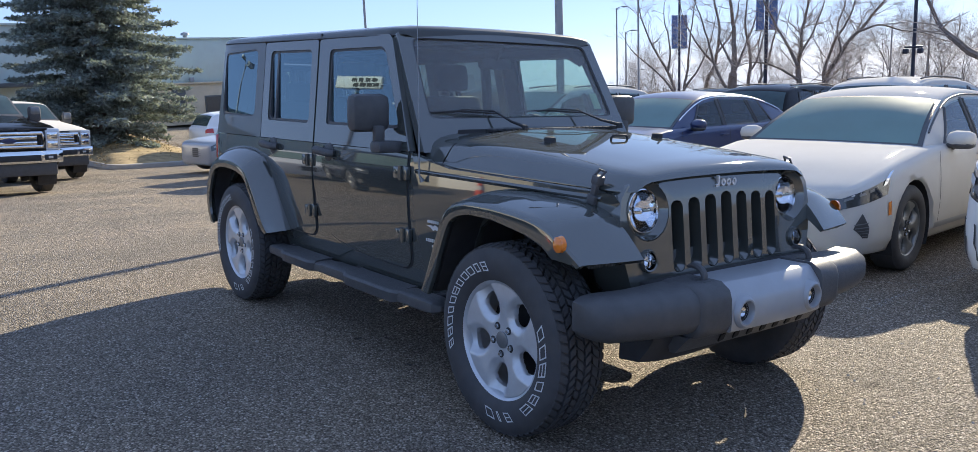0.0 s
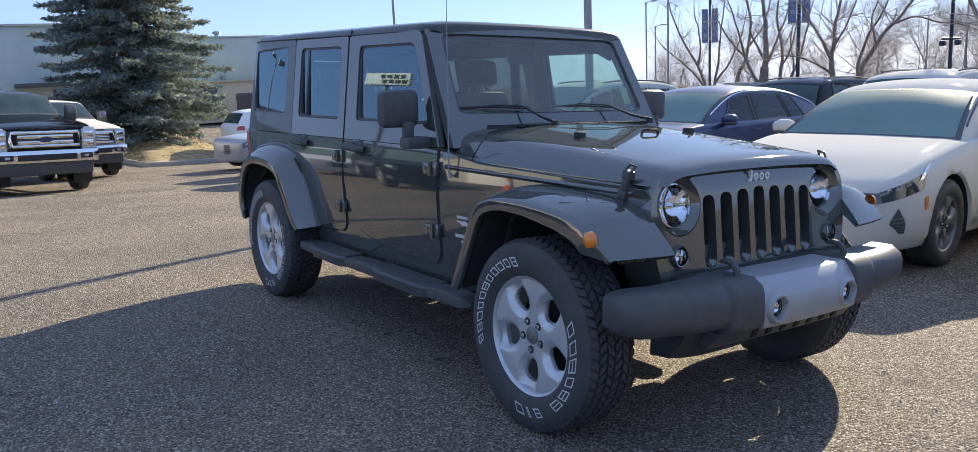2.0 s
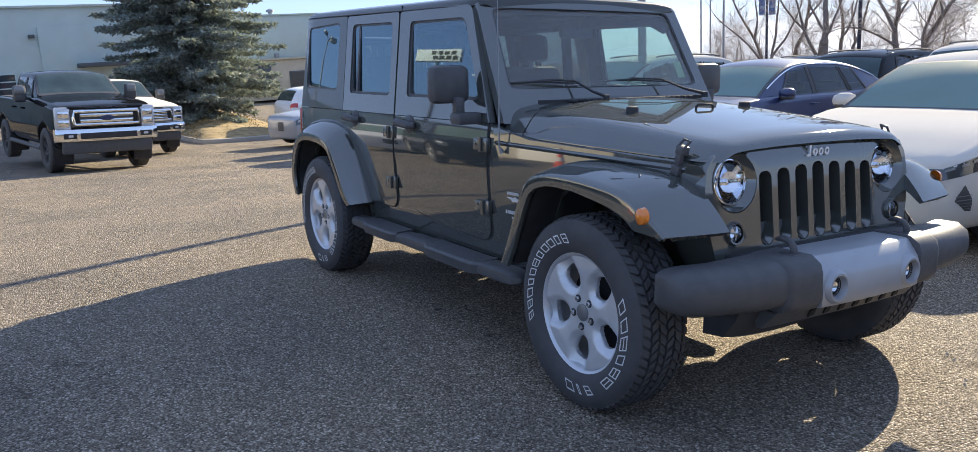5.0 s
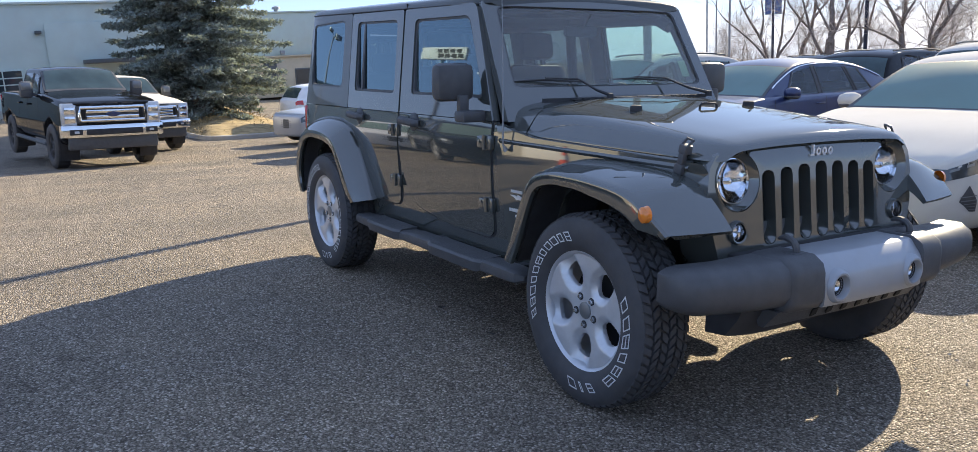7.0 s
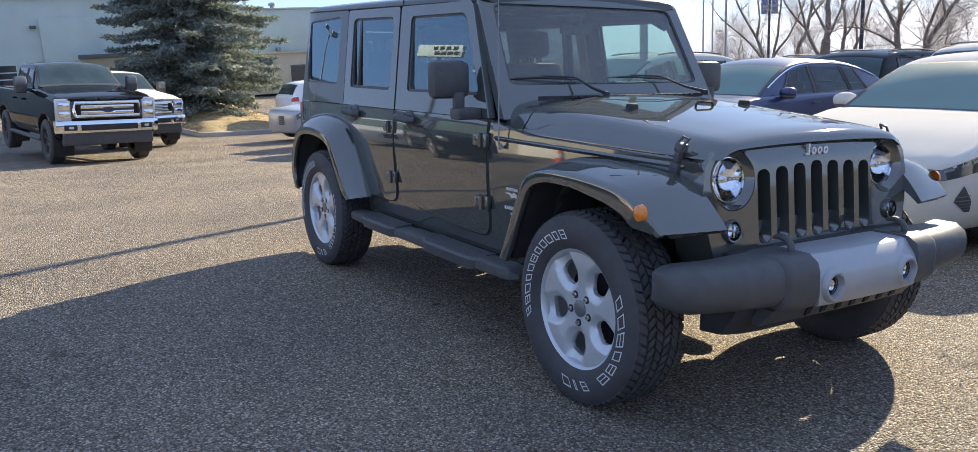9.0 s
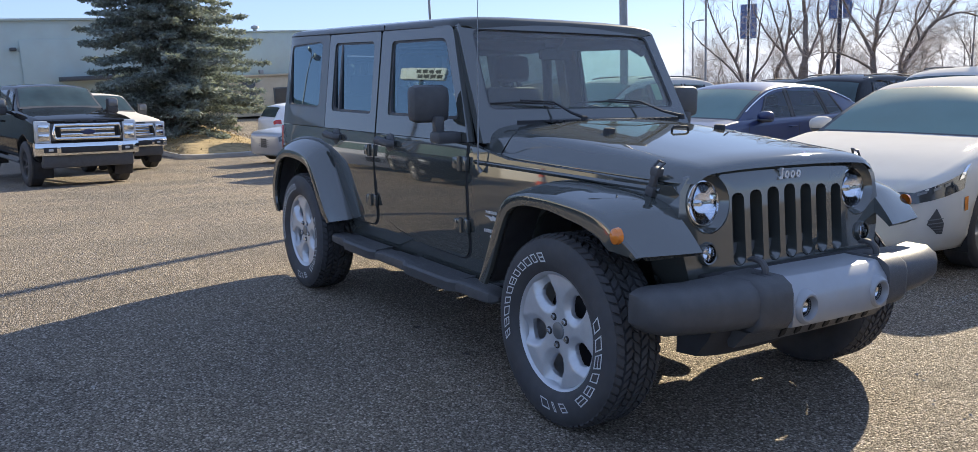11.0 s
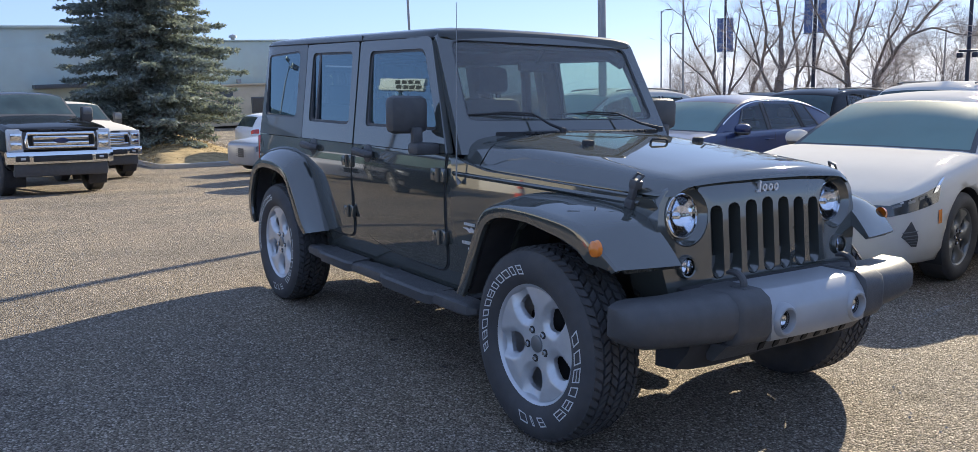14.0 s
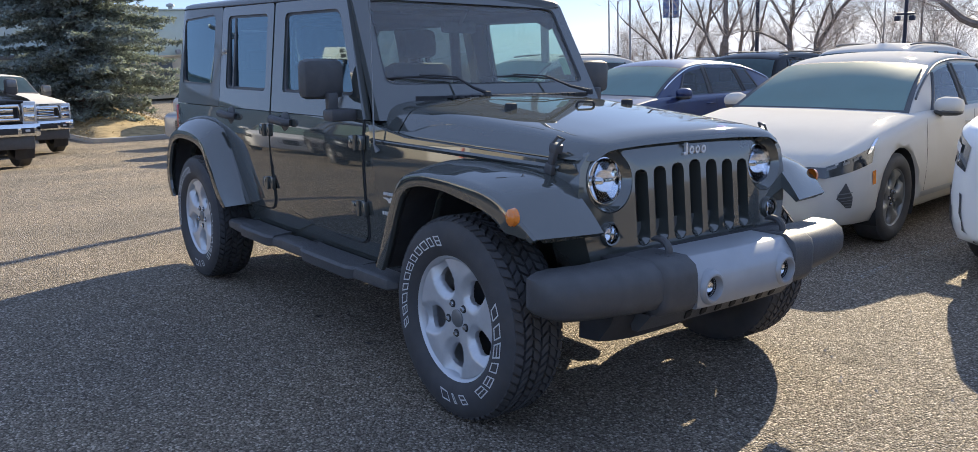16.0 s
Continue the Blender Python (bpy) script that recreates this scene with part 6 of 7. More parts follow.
def spruce(place, height, spread, seed):
    rnd = random.Random(seed)
    t = thing("spruce_tree", place, "tall blue-green spruce with drooping dense boughs", "tree")
    bm = tube(bmesh.new(), [(0, 0, -0.2), (0.03, 0, height * 0.4), (0, 0.02, height * 0.8), (0, 0, height)], [0.24, 0.16, 0.07, 0.01], 8)
    part("trunk", bm, M["bark"], t)
    limbs = bmesh.new()
    verts, faces = [], []
    z = 0.2
    while z < height - 0.15:
        f = z / height
        reach = spread * (1 - f) ** 0.82 * (0.5 + 0.5 * min(1, (z + 0.5) / 1.3))
        num = rnd.randint(6, 8)
        a0 = rnd.uniform(0, 6.28)
        for k in range(num):
            a = a0 + 6.283 * k / num + rnd.uniform(-0.3, 0.3)
            ln = reach * rnd.uniform(0.66, 1.12) + 0.1
            d = Vector((math.cos(a), math.sin(a), 0))
            side = Vector((-d.y, d.x, 0))
            lift = rnd.uniform(0.10, 0.34)
            zz = z + rnd.uniform(-0.15, 0.15)

            def at(q):
                return d * (ln * q) + Vector((0, 0, zz + ln * (lift * q - 0.42 * q * q + 0.18 * q ** 4)))
            tube(limbs, [at(q) for q in (0, 0.35, 0.7, 1.0)], [0.035 + 0.008 * ln, 0.025, 0.015, 0.004], 4)
            steps = max(5, int(ln * 9.0))
            for i in range(steps):
                q = 0.10 + 0.90 * (i + rnd.random()) / steps
                p = at(q)
                fan = (1 - q) ** 0.6 * 0.24 * ln + 0.12
                for sg in (-1, 1):
                    for _ in range(3):
                        # a side spray, then short tufts of needles all along it
                        e = side * sg * fan * rnd.uniform(0.4, 1.0) + d * fan * rnd.uniform(0.2, 0.8) + Vector((0, 0, fan * rnd.uniform(-0.35, 0.18)))
                        for k in range(5):
                            m = p + e * ((k + rnd.random()) / 5)
                            g = (e.normalized() * 0.6 + Vector((rnd.uniform(-1, 1), rnd.uniform(-1, 1), rnd.uniform(-0.6, 0.6)))).normalized() * rnd.uniform(0.09, 0.20)
                            n_ = g.cross(Vector((rnd.uniform(-1, 1), rnd.uniform(-1, 1), rnd.uniform(0.2, 1)))).normalized() * rnd.uniform(0.022, 0.045)
                            i0 = len(verts)
                            verts += [m - n_ * 0.5, m + g * 0.5 + n_, m + g, m + g * 0.5 - n_]
                            faces.append((i0, i0 + 1, i0 + 2, i0 + 3))
        z += rnd.uniform(0.20, 0.30) * (1.0 if z < height * 0.7 else 0.8)
    part("bough", limbs, M["bark"], t)
    me = bpy.data.meshes.new("crown")
    me.from_pydata([tuple(v) for v in verts], [], faces)
    me.materials.append(M["needles"])
    ob = new("crown", me)
    ob.parent = t
    return t


def stick(store, pts, radii, sides=3):
    """A thin tapered rod through pts, added to a list of corners and faces."""
    verts, faces = store
    base = len(verts)
    for i, p in enumerate(pts):
        d = (pts[min(i + 1, len(pts) - 1)] - pts[max(i - 1, 0)]).normalized()
        u = d.orthogonal().normalized()
        w = d.cross(u)
        for k in range(sides):
            q = 2 * math.pi * k / sides
            verts.append(tuple(p + (u * math.cos(q) + w * math.sin(q)) * radii[i]))
    for i in range(len(pts) - 1):
        for k in range(sides):
            a, b = base + i * sides + k, base + i * sides + (k + 1) % sides
            faces.append((a, b, b + sides, a + sides))


def bare_tree(place, seed, girth, label, base, limbs, shoot=1.5, levels=3, dense=1.0):
    """A leafless tree: a trunk, main limbs along given lines, and shoots on shoots all along them."""
    rnd = random.Random(seed)
    t = thing("bare_tree", place, label, "tree")
    trunk, twigs = bmesh.new(), ([], [])
    low = below(place) + 0.4
    pts = [Vector((base[0][0], 0, -low))] + [Vector(p) for p in base]
    tube(trunk, pts, [girth * (1.25 - 0.4 * i / (len(pts) - 1)) for i in range(len(pts))], 10)

    def grow(p, d, ln, r, level):
        steps = 5 if level == 0 else 4
        line, q, e = [p], p.copy(), d.copy()
        for _ in range(steps):
            e = (e + Vector((rnd.uniform(-1, 1), rnd.uniform(-1, 1), rnd.uniform(-0.6, 0.9))) * 0.20).normalized()
            q = q + e * ln / steps
            line.append(q.copy())
        stick(twigs, line, [r * (1 - 0.75 * i / steps) for i in range(steps + 1)], 4 if level == 0 else 3)
        if level + 1 >= levels:
            return
        num = int(rnd.uniform(3.2, 5.6) * dense)
        for k in range(num):
            i = rnd.randint(1, steps)
            side = Vector((rnd.uniform(-1, 1), rnd.uniform(-1, 1), rnd.uniform(-0.5, 0.9))).normalized()
            f = (line[i] - line[i - 1]).normalized()
            grow(line[i - 1].lerp(line[i], rnd.random()), (f * 0.75 + side * rnd.uniform(0.6, 1.0)).normalized(), ln * rnd.uniform(0.35, 0.72), max(0.004, r * rnd.uniform(0.36, 0.55)), level + 1)
    for path, r in limbs:
        line = [Vector(p) for p in smoothed([(x, (z - 2) * 0.12 * ((j % 3) - 1) + 0.1 * j, z) for j, (x, z) in enumerate(path)], 4)]
        line = [p + Vector((noise.noise(p * 1.3), noise.noise(p * 1.3 + Vector((7, 3, 1))), 0)) * 0.10 for p in line]
        tube(trunk, line, [max(0.010, 0.86 * r * (1 - 0.85 * i / (len(line) - 1))) for i in range(len(line))], 7)
        for i in range(2, len(line)):
            for _ in range(max(1, int(1.2 * dense + rnd.random()))):
                d = (line[i] - line[i - 1]).normalized()
                o = Vector((rnd.uniform(-1, 1), rnd.uniform(-1, 1), rnd.uniform(-0.35, 0.8))).normalized()
                f = i / len(line)
                grow(line[i - 1].lerp(line[i], rnd.random()), (d * 0.55 + o).normalized(), shoot * rnd.uniform(0.45, 1.2), max(0.007, min(0.024, r * 0.22 * (1.1 - 0.6 * f))), 0)
    part("trunk", trunk, M["bark"], t)
    me = bpy.data.meshes.new("branchwork")
    me.from_pydata(twigs[0], [], twigs[1])
    me.materials.append(M["twig"])
    ob = new("branchwork", me)
    ob.parent = t
    return t


def light_pole(place, height, r, heads, label, material="pole_grey", category="pole", arm=1.2, tip=True):
    p = thing("light_pole", place, label, category, "poles round the lot")
    low = below(place)
    bm = tube(bmesh.new(), [(0, 0, -0.3 - low), (0, 0, height)], [r, r * 0.75], 12)
    part("pole", bm, M[material], p)
    part("base_plate", boxm(-r * 2, r * 2, -r * 2, r * 2, -0.1 - low, 0.06 - low, 0.01), M[material], p)
    for a in heads:
        q = rot("Z", a)
        bm = tube(bmesh.new(), [q @ Vector((0, 0, height - 0.35)), q @ Vector((arm * 0.3, 0, height + 0.05)), q @ Vector((arm, 0, height + 0.15))], r * 0.4, 6)
        part("arm", bm, M[material], p)
        bm = bmesh.new()
        box(bm, arm - 0.1, arm + 0.5, -0.14, 0.14, height + 0.06, height + 0.2, 0.04, q)
        part("lamp_head", bm, M["pole_grey"], p)
    return p


def banner_pole(place, height, size, face, label):
    p = thing("banner_pole", place, label, "pole", "banner poles by the street")
    bm = tube(bmesh.new(), [(0, 0, -0.5 - below(place)), (0, 0, height)], [0.085, 0.07], 12)
    part("pole", bm, M["pole_dark"], p)
    q = rot("Z", face)
    w, h, z = size
    for s in (-1, 1):
        bm = bmesh.new()
        grid = [[bm.verts.new(q @ Vector((s * (0.10 + w * i / 6), 0.03 * math.sin(i * 1.1 + j * 0.5), z - h * j / 10))) for i in range(7)] for j in range(11)]
        for j in range(10):
            for i in range(6):
                bm.faces.new((grid[j][i], grid[j][i + 1], grid[j + 1][i + 1], grid[j + 1][i]))
        bmesh.ops.solidify(bm, geom=bm.faces[:], thickness=0.008)
        b = part("banner", bm, M["banner"], p, "blue cloth banner with pale plain bars")
        for k, (bw, bh) in enumerate(((0.5, 0.05), (0.6, 0.12), (0.4, 0.05), (0.6, 0.16))):
            zz, mid = z - h * (0.14 + 0.2 * k), s * (0.10 + w * 0.5)
            for d in (-1, 1):
                part("banner_bar", box(bmesh.new(), mid - w * bw / 2, mid + w * bw / 2, d * 0.045, d * 0.055, zz - bh, zz, 0, q), M["banner_print"], b, smooth=0)
        for zz in (z + 0.02, z - h - 0.02):
            part("banner_rod", tube(bmesh.new(), [q @ Vector((0, 0, zz)), q @ Vector((s * (w + 0.12), 0, zz))], 0.015, 6), M["pole_dark"], p)
    return p


M["banner_print"] = mat("faded_banner_print", (0.30, 0.36, 0.48), 0.7, vary=0.1)
EYE = Vector((5.552, -2.87, 1.56))


def out(dx, dy, dist):
    """A place on the ground that far from where the walk starts."""
    x, y = EYE.x + dx * dist, EYE.y + dy * dist
    return x, y, ground_z(x, min(y, 14.0))


def below(place):
    """How far the ground lies under a place."""
    p = place.translation
    return max(0.0, p.z - ground_z(p.x, p.y))


building()
island()
spruce(pose(-29.6, 4.75, ground_z(-29.6, 4.75) + 0.65), 12.5, 4.1, 3)

# poles
light_pole(pose(-5.37, 6.98, ground_z(-5.37, 6.98)), 9.0, 0.075, (30, 210), "grey steel light pole beside the parked row")
x, y, z = out(-0.8737, 0.4864, 45)
light_pole(pose(x, y, z), 9.5, 0.08, (0, 180), "thin grey light pole beyond the lot")
for dx, dy, dist, h, face in ((-0.5686, 0.8226, 37, 6.9, 35), (-0.6439, 0.7651, 55, 9.2, 40)):
    x, y, z = out(dx, dy, dist)
    banner_pole(pose(x, y, z), h, (0.32 if dist < 40 else 0.38, 1.9 if dist < 40 else 2.0, h - 0.95 if dist < 40 else h - 3.2), face, "dark pole with two blue banners")
x, y, z = out(-0.4407, 0.8977, 26)
p = light_pole(pose(x, y, z), 7.5, 0.055, (60,), "dark pole with a small camera bracket", "pole_dark")
part("camera_box", boxm(-0.24, 0.24, -0.06, 0.06, 2.47, 2.53, 0.02), M["pole_dark"], p)
for q in (-0.2, 0.2):
    part("bracket", boxm(q - 0.09, q + 0.05, -0.07, 0.07, 2.32, 2.46, 0.03), M["pole_dark"], p)
for dx, dy, dist, h in ((-0.6786, 0.7345, 62, 9.6), (-0.6965, 0.7175, 95, 9.2), (-0.689, 0.7245, 92, 6.5), (-0.428, 0.9037, 70, 7.4), (-0.46, 0.888, 95, 6.0)):
    x, y, z = out(dx, dy, dist)
    light_pole(pose(x, y, z, 0, 0, 60), h, 0.10 if dist > 80 else 0.085, (0, 180) if dist < 65 else (0,), "tall grey street lamp by the road", arm=0.7)

# bare trees by the street, each set square to its bearing
def standing(bearing, dist, drop=0.0):
    x, y, z = out(math.cos(radians(bearing)), math.sin(radians(bearing)), dist)
    return pose(x, y, ground_z(x, y) - drop, 0, 0, bearing - 90)


bare_tree(standing(122.14, 36), 11, 0.20, "large bare tree with a forked trunk", [(0, 0, 0.6), (0, 0, 1.7), (0.02, 0, 2.0)], [
    ([(0.0, 1.9), (-0.28, 2.35), (-0.34, 3.1), (-0.28, 3.6), (-0.25, 4.3), (-0.1, 5.1), (0.1, 6.5), (0.2, 7.6)], 0.145),
    ([(-0.32, 3.0), (-0.8, 3.9), (-1.35, 4.8), (-1.8, 5.8), (-2.1, 7.0)], 0.085),
    ([(-0.3, 2.45), (-1.1, 2.95), (-1.65, 3.15), (-2.2, 3.2), (-2.8, 3.0)], 0.06),
    ([(0.05, 1.95), (0.62, 2.2), (0.87, 2.8), (1.23, 3.5), (1.7, 4.15), (2.55, 5.1), (3.3, 6.2), (3.7, 7.2)], 0.145),
    ([(0.62, 2.25), (0.7, 3.0), (1.0, 3.9), (1.4, 4.6), (1.7, 5.6), (1.9, 6.8)], 0.09),
    ([(1.2, 3.5), (1.1, 4.4), (1.3, 5.5), (1.2, 6.8)], 0.06),
    ([(1.75, 4.2), (2.6, 4.45), (3.4, 4.2), (4.2, 4.05), (4.9, 3.7)], 0.055),
    ([(-0.28, 3.5), (0.2, 4.3), (0.55, 5.3), (0.8, 6.6)], 0.06)], 1.7, 3, 1.15)
bare_tree(standing(130.2, 46), 21, 0.19, "bare tree with several leaning stems", [(0, 0, 0.5), (0, 0, 1.2)], [
    ([(0.0, 1.0), (-0.1, 2.2), (-0.5, 3.4), (-1.3, 4.8), (-1.9, 6.3), (-2.2, 7.8)], 0.12),
    ([(0.05, 1.0), (0.3, 2.4), (0.6, 4.0), (0.7, 5.8), (1.0, 7.6)], 0.11),
    ([(-0.1, 1.6), (-0.9, 2.0), (-1.9, 2.3), (-2.9, 2.35)], 0.07),
    ([(0.3, 2.4), (1.1, 3.6), (1.7, 5.0), (2.0, 6.6)], 0.08),
    ([(-0.5, 3.4), (-0.4, 4.8), (-0.7, 6.2), (-0.6, 7.6)], 0.07),
    ([(-0.2, 2.4), (-1.1, 3.5), (-2.2, 4.4), (-3.0, 5.6)], 0.07)], 1.8)
bare_tree(standing(128.6, 47), 22, 0.17, "bare tree with a curved trunk", [(0, 0, 0.5), (0.05, 0, 1.6)], [
    ([(0.05, 1.4), (0.25, 2.9), (0.75, 4.0), (0.85, 5.6), (0.6, 7.2), (0.7, 8.6)], 0.15),
    ([(0.6, 3.8), (-0.2, 4.8), (-0.9, 6.0), (-1.3, 7.6)], 0.08),
    ([(0.8, 4.4), (1.5, 5.4), (1.9, 7.0), (2.2, 8.3)], 0.07)], 1.7)
bare_tree(standing(126.7, 45), 23, 0.24, "tall bare tree with a straight trunk", [(0, 0, 0.5), (0, 0, 2.3), (0.03, 0, 3.2)], [
    ([(0.02, 3.0), (0.1, 4.4), (0.0, 5.8), (-0.3, 7.4), (-0.4, 9.0)], 0.19),
    ([(0.0, 2.0), (-0.55, 2.9), (-1.05, 4.2), (-1.5, 5.8), (-2.1, 7.4)], 0.12),
    ([(0.05, 3.2), (0.6, 4.5), (1.1, 6.0), (1.3, 7.8)], 0.09),
    ([(0.0, 3.6), (-0.6, 4.8), (-0.8, 6.3), (-1.1, 8.0)], 0.08)], 1.7)
bare_tree(standing(126.05, 45.5), 24, 0.15, "slender bare tree with a wavering stem", [(0, 0, 0.5), (0.12, 0, 1.8)], [
    ([(0.1, 1.6), (0.3, 3.0), (0.35, 4.4), (0.1, 5.6), (0.2, 7.0), (0.5, 8.4)], 0.13),
    ([(0.3, 3.2), (0.9, 4.4), (1.1, 6.0), (1.7, 7.4)], 0.07)], 1.5)
bare_tree(standing(125.6, 46), 25, 0.14, "slender bare tree leaning over", [(0, 0, 0.5), (0.1, 0, 1.4)], [
    ([(0.1, 1.3), (0.45, 2.6), (0.95, 3.9), (1.2, 5.2), (1.5, 6.8)], 0.12),
    ([(0.6, 3.0), (0.4, 4.4), (0.6, 5.8), (0.4, 7.4)], 0.06)], 1.5)
# one long limb reaching in from a tree further along
bare_tree(standing(106.0, 24), 44, 0.24, "bare tree with one long sloping limb", [(0, 0, 0.8), (-0.1, 0, 1.5)], [
    ([(-0.1, 1.4), (-1.5, 1.85), (-2.82, 2.25), (-3.38, 2.7), (-3.75, 3.0), (-3.98, 3.3), (-4.3, 4.2), (-4.6, 5.4)], 0.15),
    ([(0.0, 1.4), (0.4, 3.0), (0.9, 4.8), (1.1, 6.8)], 0.16),
    ([(-0.9, 1.7), (-1.4, 2.8), (-1.5, 4.2), (-1.9, 5.6)], 0.07),
    ([(-2.4, 2.1), (-2.6, 3.4), (-2.4, 4.6), (-2.7, 5.8)], 0.045)], 1.1, 3, 0.6)
for bearing, dist, h, seed in ((119.6, 62, 5.6, 51), (118.2, 58, 6.2, 52), (116.9, 64, 6.6, 53), (115.4, 58, 5.6, 54), (114.0, 60, 5.4, 55), (120.6, 66, 5.0, 56), (112.6, 56, 5.0, 57), (127.8, 70, 5.5, 58), (124.2, 72, 5.0, 59), (131.6, 74, 5.6, 60), (133.0, 80, 4.6, 61)):
    rn = random.Random(seed)
    stems = []
    for k in range(4):
        x0, x1 = rn.uniform(-0.9, 0.9), rn.uniform(-1.8, 1.8)
        stems.append(([(x0 * 0.2, 0.3), (x0 * 0.6, h * 0.25), (x0, h * 0.5), (x0 + x1 * 0.4, h * 0.75), (x0 + x1, h)], 0.048))
    bare_tree(standing(bearing, dist), seed, 0.12, "young bare tree in the brush along the street", [(0, 0, 0.2), (0, 0, 0.5)], stems, 1.9, 3, 1.5)


# low bare brush along the street
def far_brush():
    rnd = random.Random(9)
    store = ([], [])
    for _ in range(260):
        a = radians(rnd.uniform(104, 136))
        dist = rnd.uniform(54, 84)
        x, y = EYE.x + math.cos(a) * dist, EYE.y + math.sin(a) * dist
        z, tall = ground_z(x, y) - 0.2, rnd.uniform(1.6, 3.4)
        for _ in range(14):
            p = Vector((x + rnd.uniform(-0.5, 0.5), y + rnd.uniform(-0.5, 0.5), z))
            d = Vector((rnd.uniform(-0.4, 0.4), rnd.uniform(-0.4, 0.4), 1)).normalized()
            line = [p]
            for k in range(4):
                d = (d + Vector((rnd.uniform(-0.3, 0.3), rnd.uniform(-0.3, 0.3), 0.02))).normalized()
                line.append(line[-1] + d * tall * rnd.uniform(0.15, 0.28))
            stick(store, line, [0.018, 0.014, 0.011, 0.008, 0.004])
            for k in range(5):
                i = rnd.randint(1, 4)
                e = (d + Vector((rnd.uniform(-1, 1), rnd.uniform(-1, 1), rnd.uniform(-0.2, 0.6)))).normalized()
                stick(store, [line[i], line[i] + e * tall * 0.12, line[i] + (e + Vector((rnd.uniform(-0.3, 0.3), 0, 0.15))) * tall * 0.22], [0.008, 0.006, 0.004])
    me = bpy.data.meshes.new("far_brush")
    me.from_pydata(store[0], [], store[1])
    me.materials.append(M["twig"])
    tagged(new("far_brush", me), "fine bare brown brush along the street", "brush", kind="stuff")


far_brush()


# ---- what stands behind the walk and shows in the paint and panes ----
def pylon_sign(place):
    p = thing("roadside_sign", place, "pale roadside sign board with dark plain bars on a post", "sign")
    part("post", tube(bmesh.new(), [(0, 0, -0.3), (0, 0, 6.6)], 0.10, 10), M["pole_dark"], p)
    b = part("sign_board", boxm(-0.08, 0.08, -1.9, 1.9, 6.60, 7.16, 0.03), M["white_plate"], p)
    for z, y0, w in ((6.99, -1.55, 0.40), (6.76, -1.75, 0.44)):
        for j in range(4):
            part("bar", boxm(0.078, 0.09, y0 + j * 0.55, y0 + j * 0.55 + w, z - 0.085, z + 0.085), M["dark"], b)
    return p


def traffic_cone(place):
    c = thing("traffic_cone", place, "orange traffic cone with white band on the lot", "cone")
    part("base", boxm(-0.18, 0.18, -0.18, 0.18, 0.0, 0.035, 0.01), M["cone"], c)
    part("cone", revolve(bmesh.new(), [(0.14, 0.03), (0.025, 0.70), (0.0, 0.705)], 24), M["cone"], c)
    part("band", revolve(bmesh.new(), [(0.098, 0.30), (0.074, 0.44)], 24), M["letter"], c)


M["cone"] = mat("orange_cone_plastic", (0.62, 0.06, 0.02), 0.5, vary=0.08)
pylon_sign(pose(-28.93, -16.36, ground_z(-28.93, -16.36), 0, 0, 85.5))
light_pole(pose(-30.5, -11.1, ground_z(-30.5, -11.1)), 6.3, 0.07, (60, 240), "grey double light pole across the lot", arm=0.5)
traffic_cone(pose(-2.7, -7.2, ground_z(-2.7, -7.2)) @ Matrix.Diagonal((0.75, 0.75, 1.5, 1)))
suv(Matrix.Translation((-5.6, -5.6, ground_z(-5.6, -5.6))) @ rot("X", -3) @ rot("Z", 20) @ Matrix.Scale(1.08, 4), M["black"], "black suv parked across the lot")
suv(Matrix.Translation((-11.0, -6.4, ground_z(-11.0, -6.4))) @ rot("X", -3) @ rot("Z", 25), M["white_lifted"], "brightened white suv parked across the lot")
# rows of cars and a low showroom across the lot, out of view, added for reflections in paint and lamps
dark_car = suv(pose(15.5, -8.6, ground_z(15.5, -8.6), 0, 0, 176), M["black"], "black suv parked across the lot")
pale_car = suv(pose(-16.2, -12.4, ground_z(-16.2, -12.4), 0, 0, 88), M["white"], "white suv parked across the lot")
blue_car = suv(pose(15.8, -2.8, ground_z(15.8, -2.8), 0, 0, 177), M["blue"], "dark blue suv parked across the lot")
for car, x, y, yaw in ((dark_car, 15.6, -5.7, 175), (dark_car, 15.7, 0.2, 176), (pale_car, 15.6, 3.1, 175), (blue_car, 15.8, 6.0, 176), (dark_car, 15.6, 8.9, 175),
                       (dark_car, -13.2, -12.6, 87), (blue_car, -19.2, -12.5, 88), (dark_car, -22.2, -12.4, 86), (dark_car, -3.6, -12.3, 88), (blue_car, -0.7, -12.5, 87), (dark_car, 2.2, -12.4, 88)):
    copy_thing(car, pose(x, y, ground_z(x, y), 0, 0, yaw))


def showroom():
    b = thing("showroom", pose(30, -2, ground_z(30, -2)), "low tan unseen showroom, its dark glass front added for reflections", "building")
    part("wall", boxm(0, 12, -16, 16, -0.3, 4.6, 0.02), M["wall_tan"], b)
    part("parapet", boxm(-0.2, 12.2, -16.2, 16.2, 4.6, 5.3, 0.02), M["trim_dark"], b)
    # dark glass added over the whole front to darken the grille's reflection
    for k in range(7):
        y = -13.2 + k * 4.4
        w = part("window", boxm(-0.06, 0.0, y - 2.15, y + 2.15, 0.1, 4.45, 0.01), M["trim_dark"], b)
        part("pane", boxm(-0.08, -0.065, y - 2.08, y + 2.08, 0.2, 4.35), M["pane"], w)


showroom()


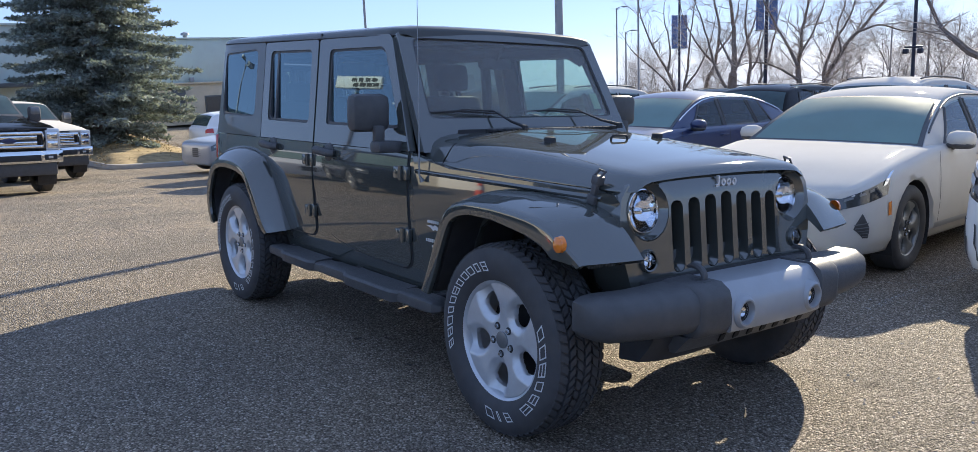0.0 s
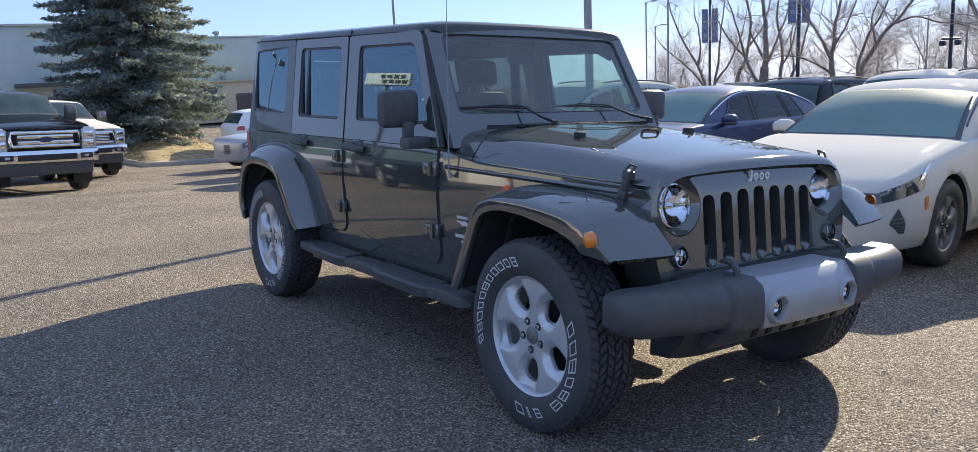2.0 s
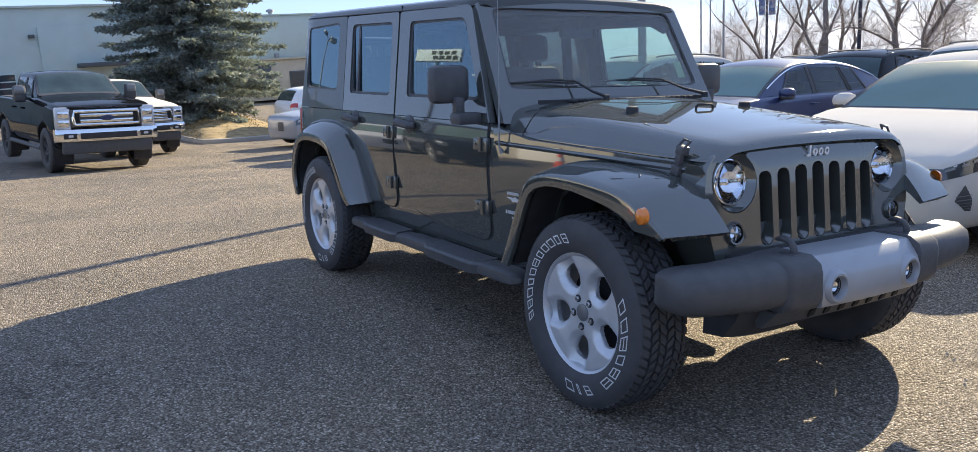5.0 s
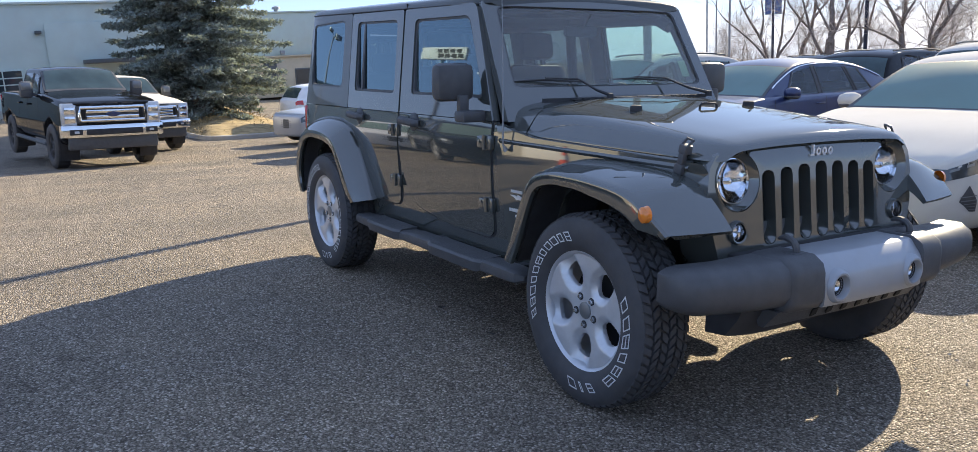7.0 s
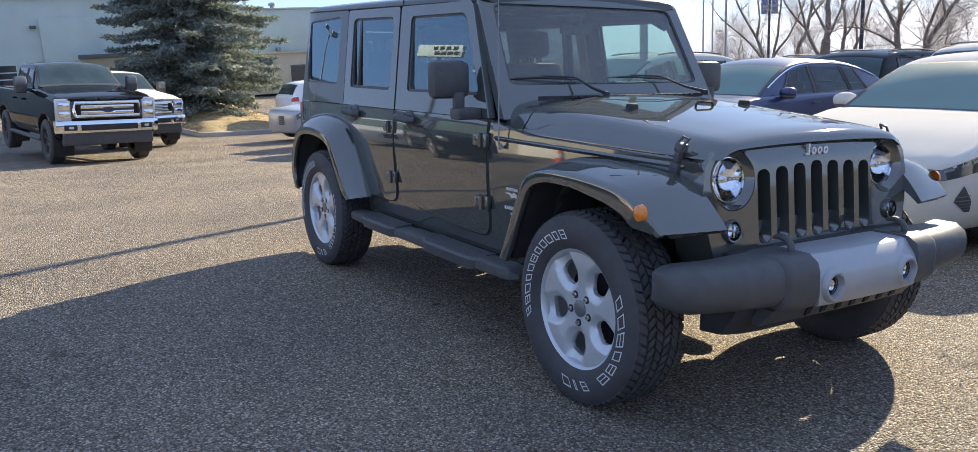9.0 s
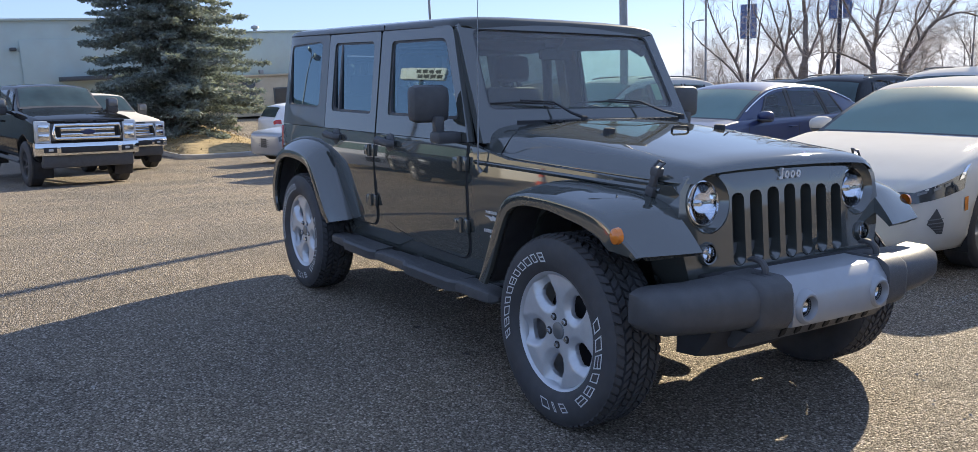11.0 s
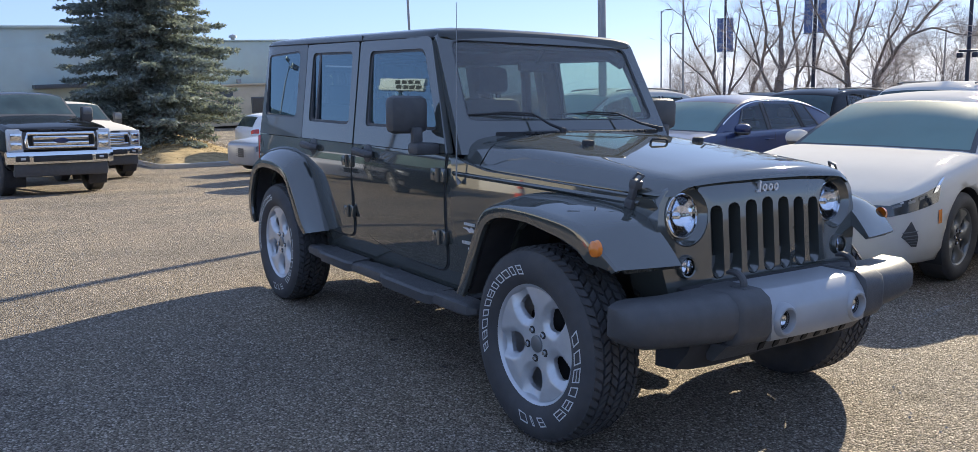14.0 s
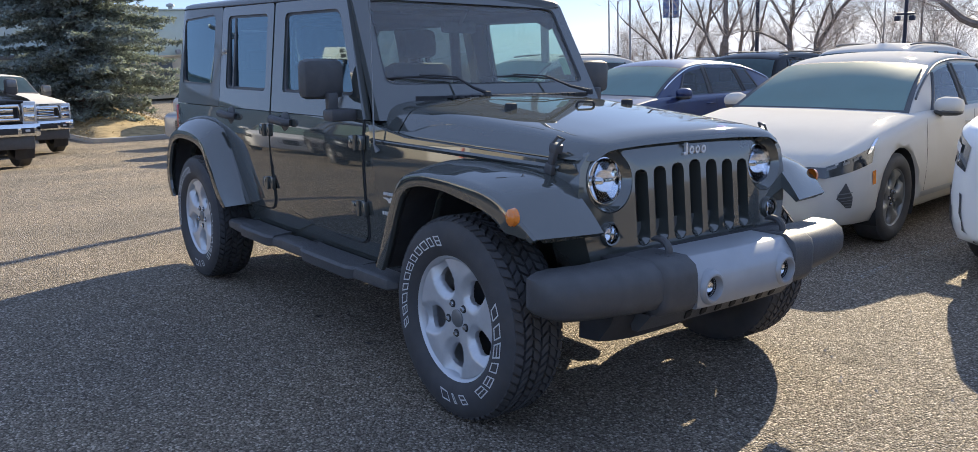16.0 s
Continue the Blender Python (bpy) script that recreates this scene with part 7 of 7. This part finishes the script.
def neighbour_hall():
    b = thing("neighbour_hall", pose(-34, -33, ground_z(-34, -9)), "long cream hall with a flat roof across the lot", "building")
    part("wall", boxm(-34, 14, -12, 0, -0.5, 5.2, 0.02), M["wall_cream"], b)
    part("parapet", boxm(-34.15, 14.15, -12.1, 0.15, 5.2, 5.5, 0.02), M["trim_dark"], b)
    for k in range(6):
        x = -29 + k * 7.6
        d = part("loading_door", boxm(x - 1.5, x + 1.5, 0.0, 0.06, 0.0, 3.2, 0.01), M["white_plate"], b)
        part("door_frame", boxm(x - 1.65, x + 1.65, 0.0, 0.04, 3.2, 3.35, 0.01), M["trim_dark"], d)


M["wall_cream"] = mat("cream_painted_wall", (0.46, 0.44, 0.38), 0.8, vary=0.06, scale=1.0, bump=0.1, bscale=20)
neighbour_hall()


# ---- worn paint and stains on the lot ----
def worn_paint(name, color, cover, scale):
    m = mat(name, color, 0.8, vary=0.15, scale=30)
    n, l = m.node_tree.nodes, m.node_tree.links
    co, t, r = n.new("ShaderNodeTexCoord"), n.new("ShaderNodeTexNoise"), n.new("ShaderNodeMapRange")
    t.inputs["Scale"].default_value, t.inputs["Detail"].default_value = scale, 8
    l.new(co.outputs["Object"], t.inputs["Vector"])
    r.inputs["From Min"].default_value, r.inputs["From Max"].default_value = cover - 0.06, cover + 0.06
    l.new(t.outputs["Fac"], r.inputs["Value"])
    l.new(r.outputs["Result"], n["Principled BSDF"].inputs["Alpha"])
    return m


M["line"] = worn_paint("worn_white_line", (0.45, 0.44, 0.41), 0.58, 60)
M["stain"] = worn_paint("old_oil_stain", (0.085, 0.078, 0.07), 0.53, 14)


def on_lot(name, pts, material, label, category):
    """A thin film on the lot along an outline."""
    bm = plate(pts, [], lambda u, v, d: Vector((u, v, ground_z(u, v) + 0.004)), 0.0, np.arange(-6, 6, 0.25), np.arange(-6, 12, 0.25))
    tagged(part(name, bm, material, None, smooth=0), label, category, kind="structure")


def strip(a, b, w):
    d = (Vector(b) - Vector(a)).normalized()
    n_ = Vector((-d.y, d.x)) * w / 2
    return [tuple(Vector(a) + n_), tuple(Vector(b) + n_), tuple(Vector(b) - n_), tuple(Vector(a) - n_)]


on_lot("parking_line", strip((1.9, 2.72), (2.68, 3.30), 0.06), M["line"], "worn white parking line on the asphalt", "line")
on_lot("parking_line", strip((2.72, 3.28), (2.80, 2.3), 0.06), M["line"], "worn white parking line on the asphalt", "line")
on_lot("parking_line", strip((2.75, 3.4), (2.3, 8.4), 0.10), M["line"], "worn white parking line between the parked cars", "line")
on_lot("parking_line", strip((-0.55, 3.6), (-1.0, 8.6), 0.10), M["line"], "worn white parking line between the parked cars", "line")
rnd = random.Random(5)
for x, y, r in ((1.31, -0.72, 0.05), (1.92, -0.70, 0.06)):
    pts = [(x + r * (1 + rnd.uniform(-0.35, 0.3)) * math.cos(a), y + 0.7 * r * (1 + rnd.uniform(-0.35, 0.3)) * math.sin(a)) for a in [2 * math.pi * k / 14 for k in range(14)]]
    on_lot("stain", pts, M["stain"], "dark old oil stain on the asphalt", "stain")
# loose pale chips of stone
verts, faces = [], []
for _ in range(420):
    x, y = rnd.uniform(-6, 4.5), rnd.uniform(-2.8, 3.0)
    r, z = rnd.uniform(0.004, 0.012), ground_z(x, y)
    i = len(verts)
    a0 = rnd.uniform(0, 6)
    verts += [(x + r * math.cos(a0 + k * 1.57), y + r * math.sin(a0 + k * 1.57) * rnd.uniform(0.6, 1), z) for k in range(4)] + [(x, y, z + r * 0.9)]
    faces += [(i, i + 1, i + 4), (i + 1, i + 2, i + 4), (i + 2, i + 3, i + 4), (i + 3, i, i + 4)]
me = bpy.data.meshes.new("loose_gravel")
me.from_pydata(verts, [], faces)
me.materials.append(M["concrete"])
tagged(new("loose_gravel", me), "loose pale gravel chips on the asphalt", "gravel", kind="stuff")
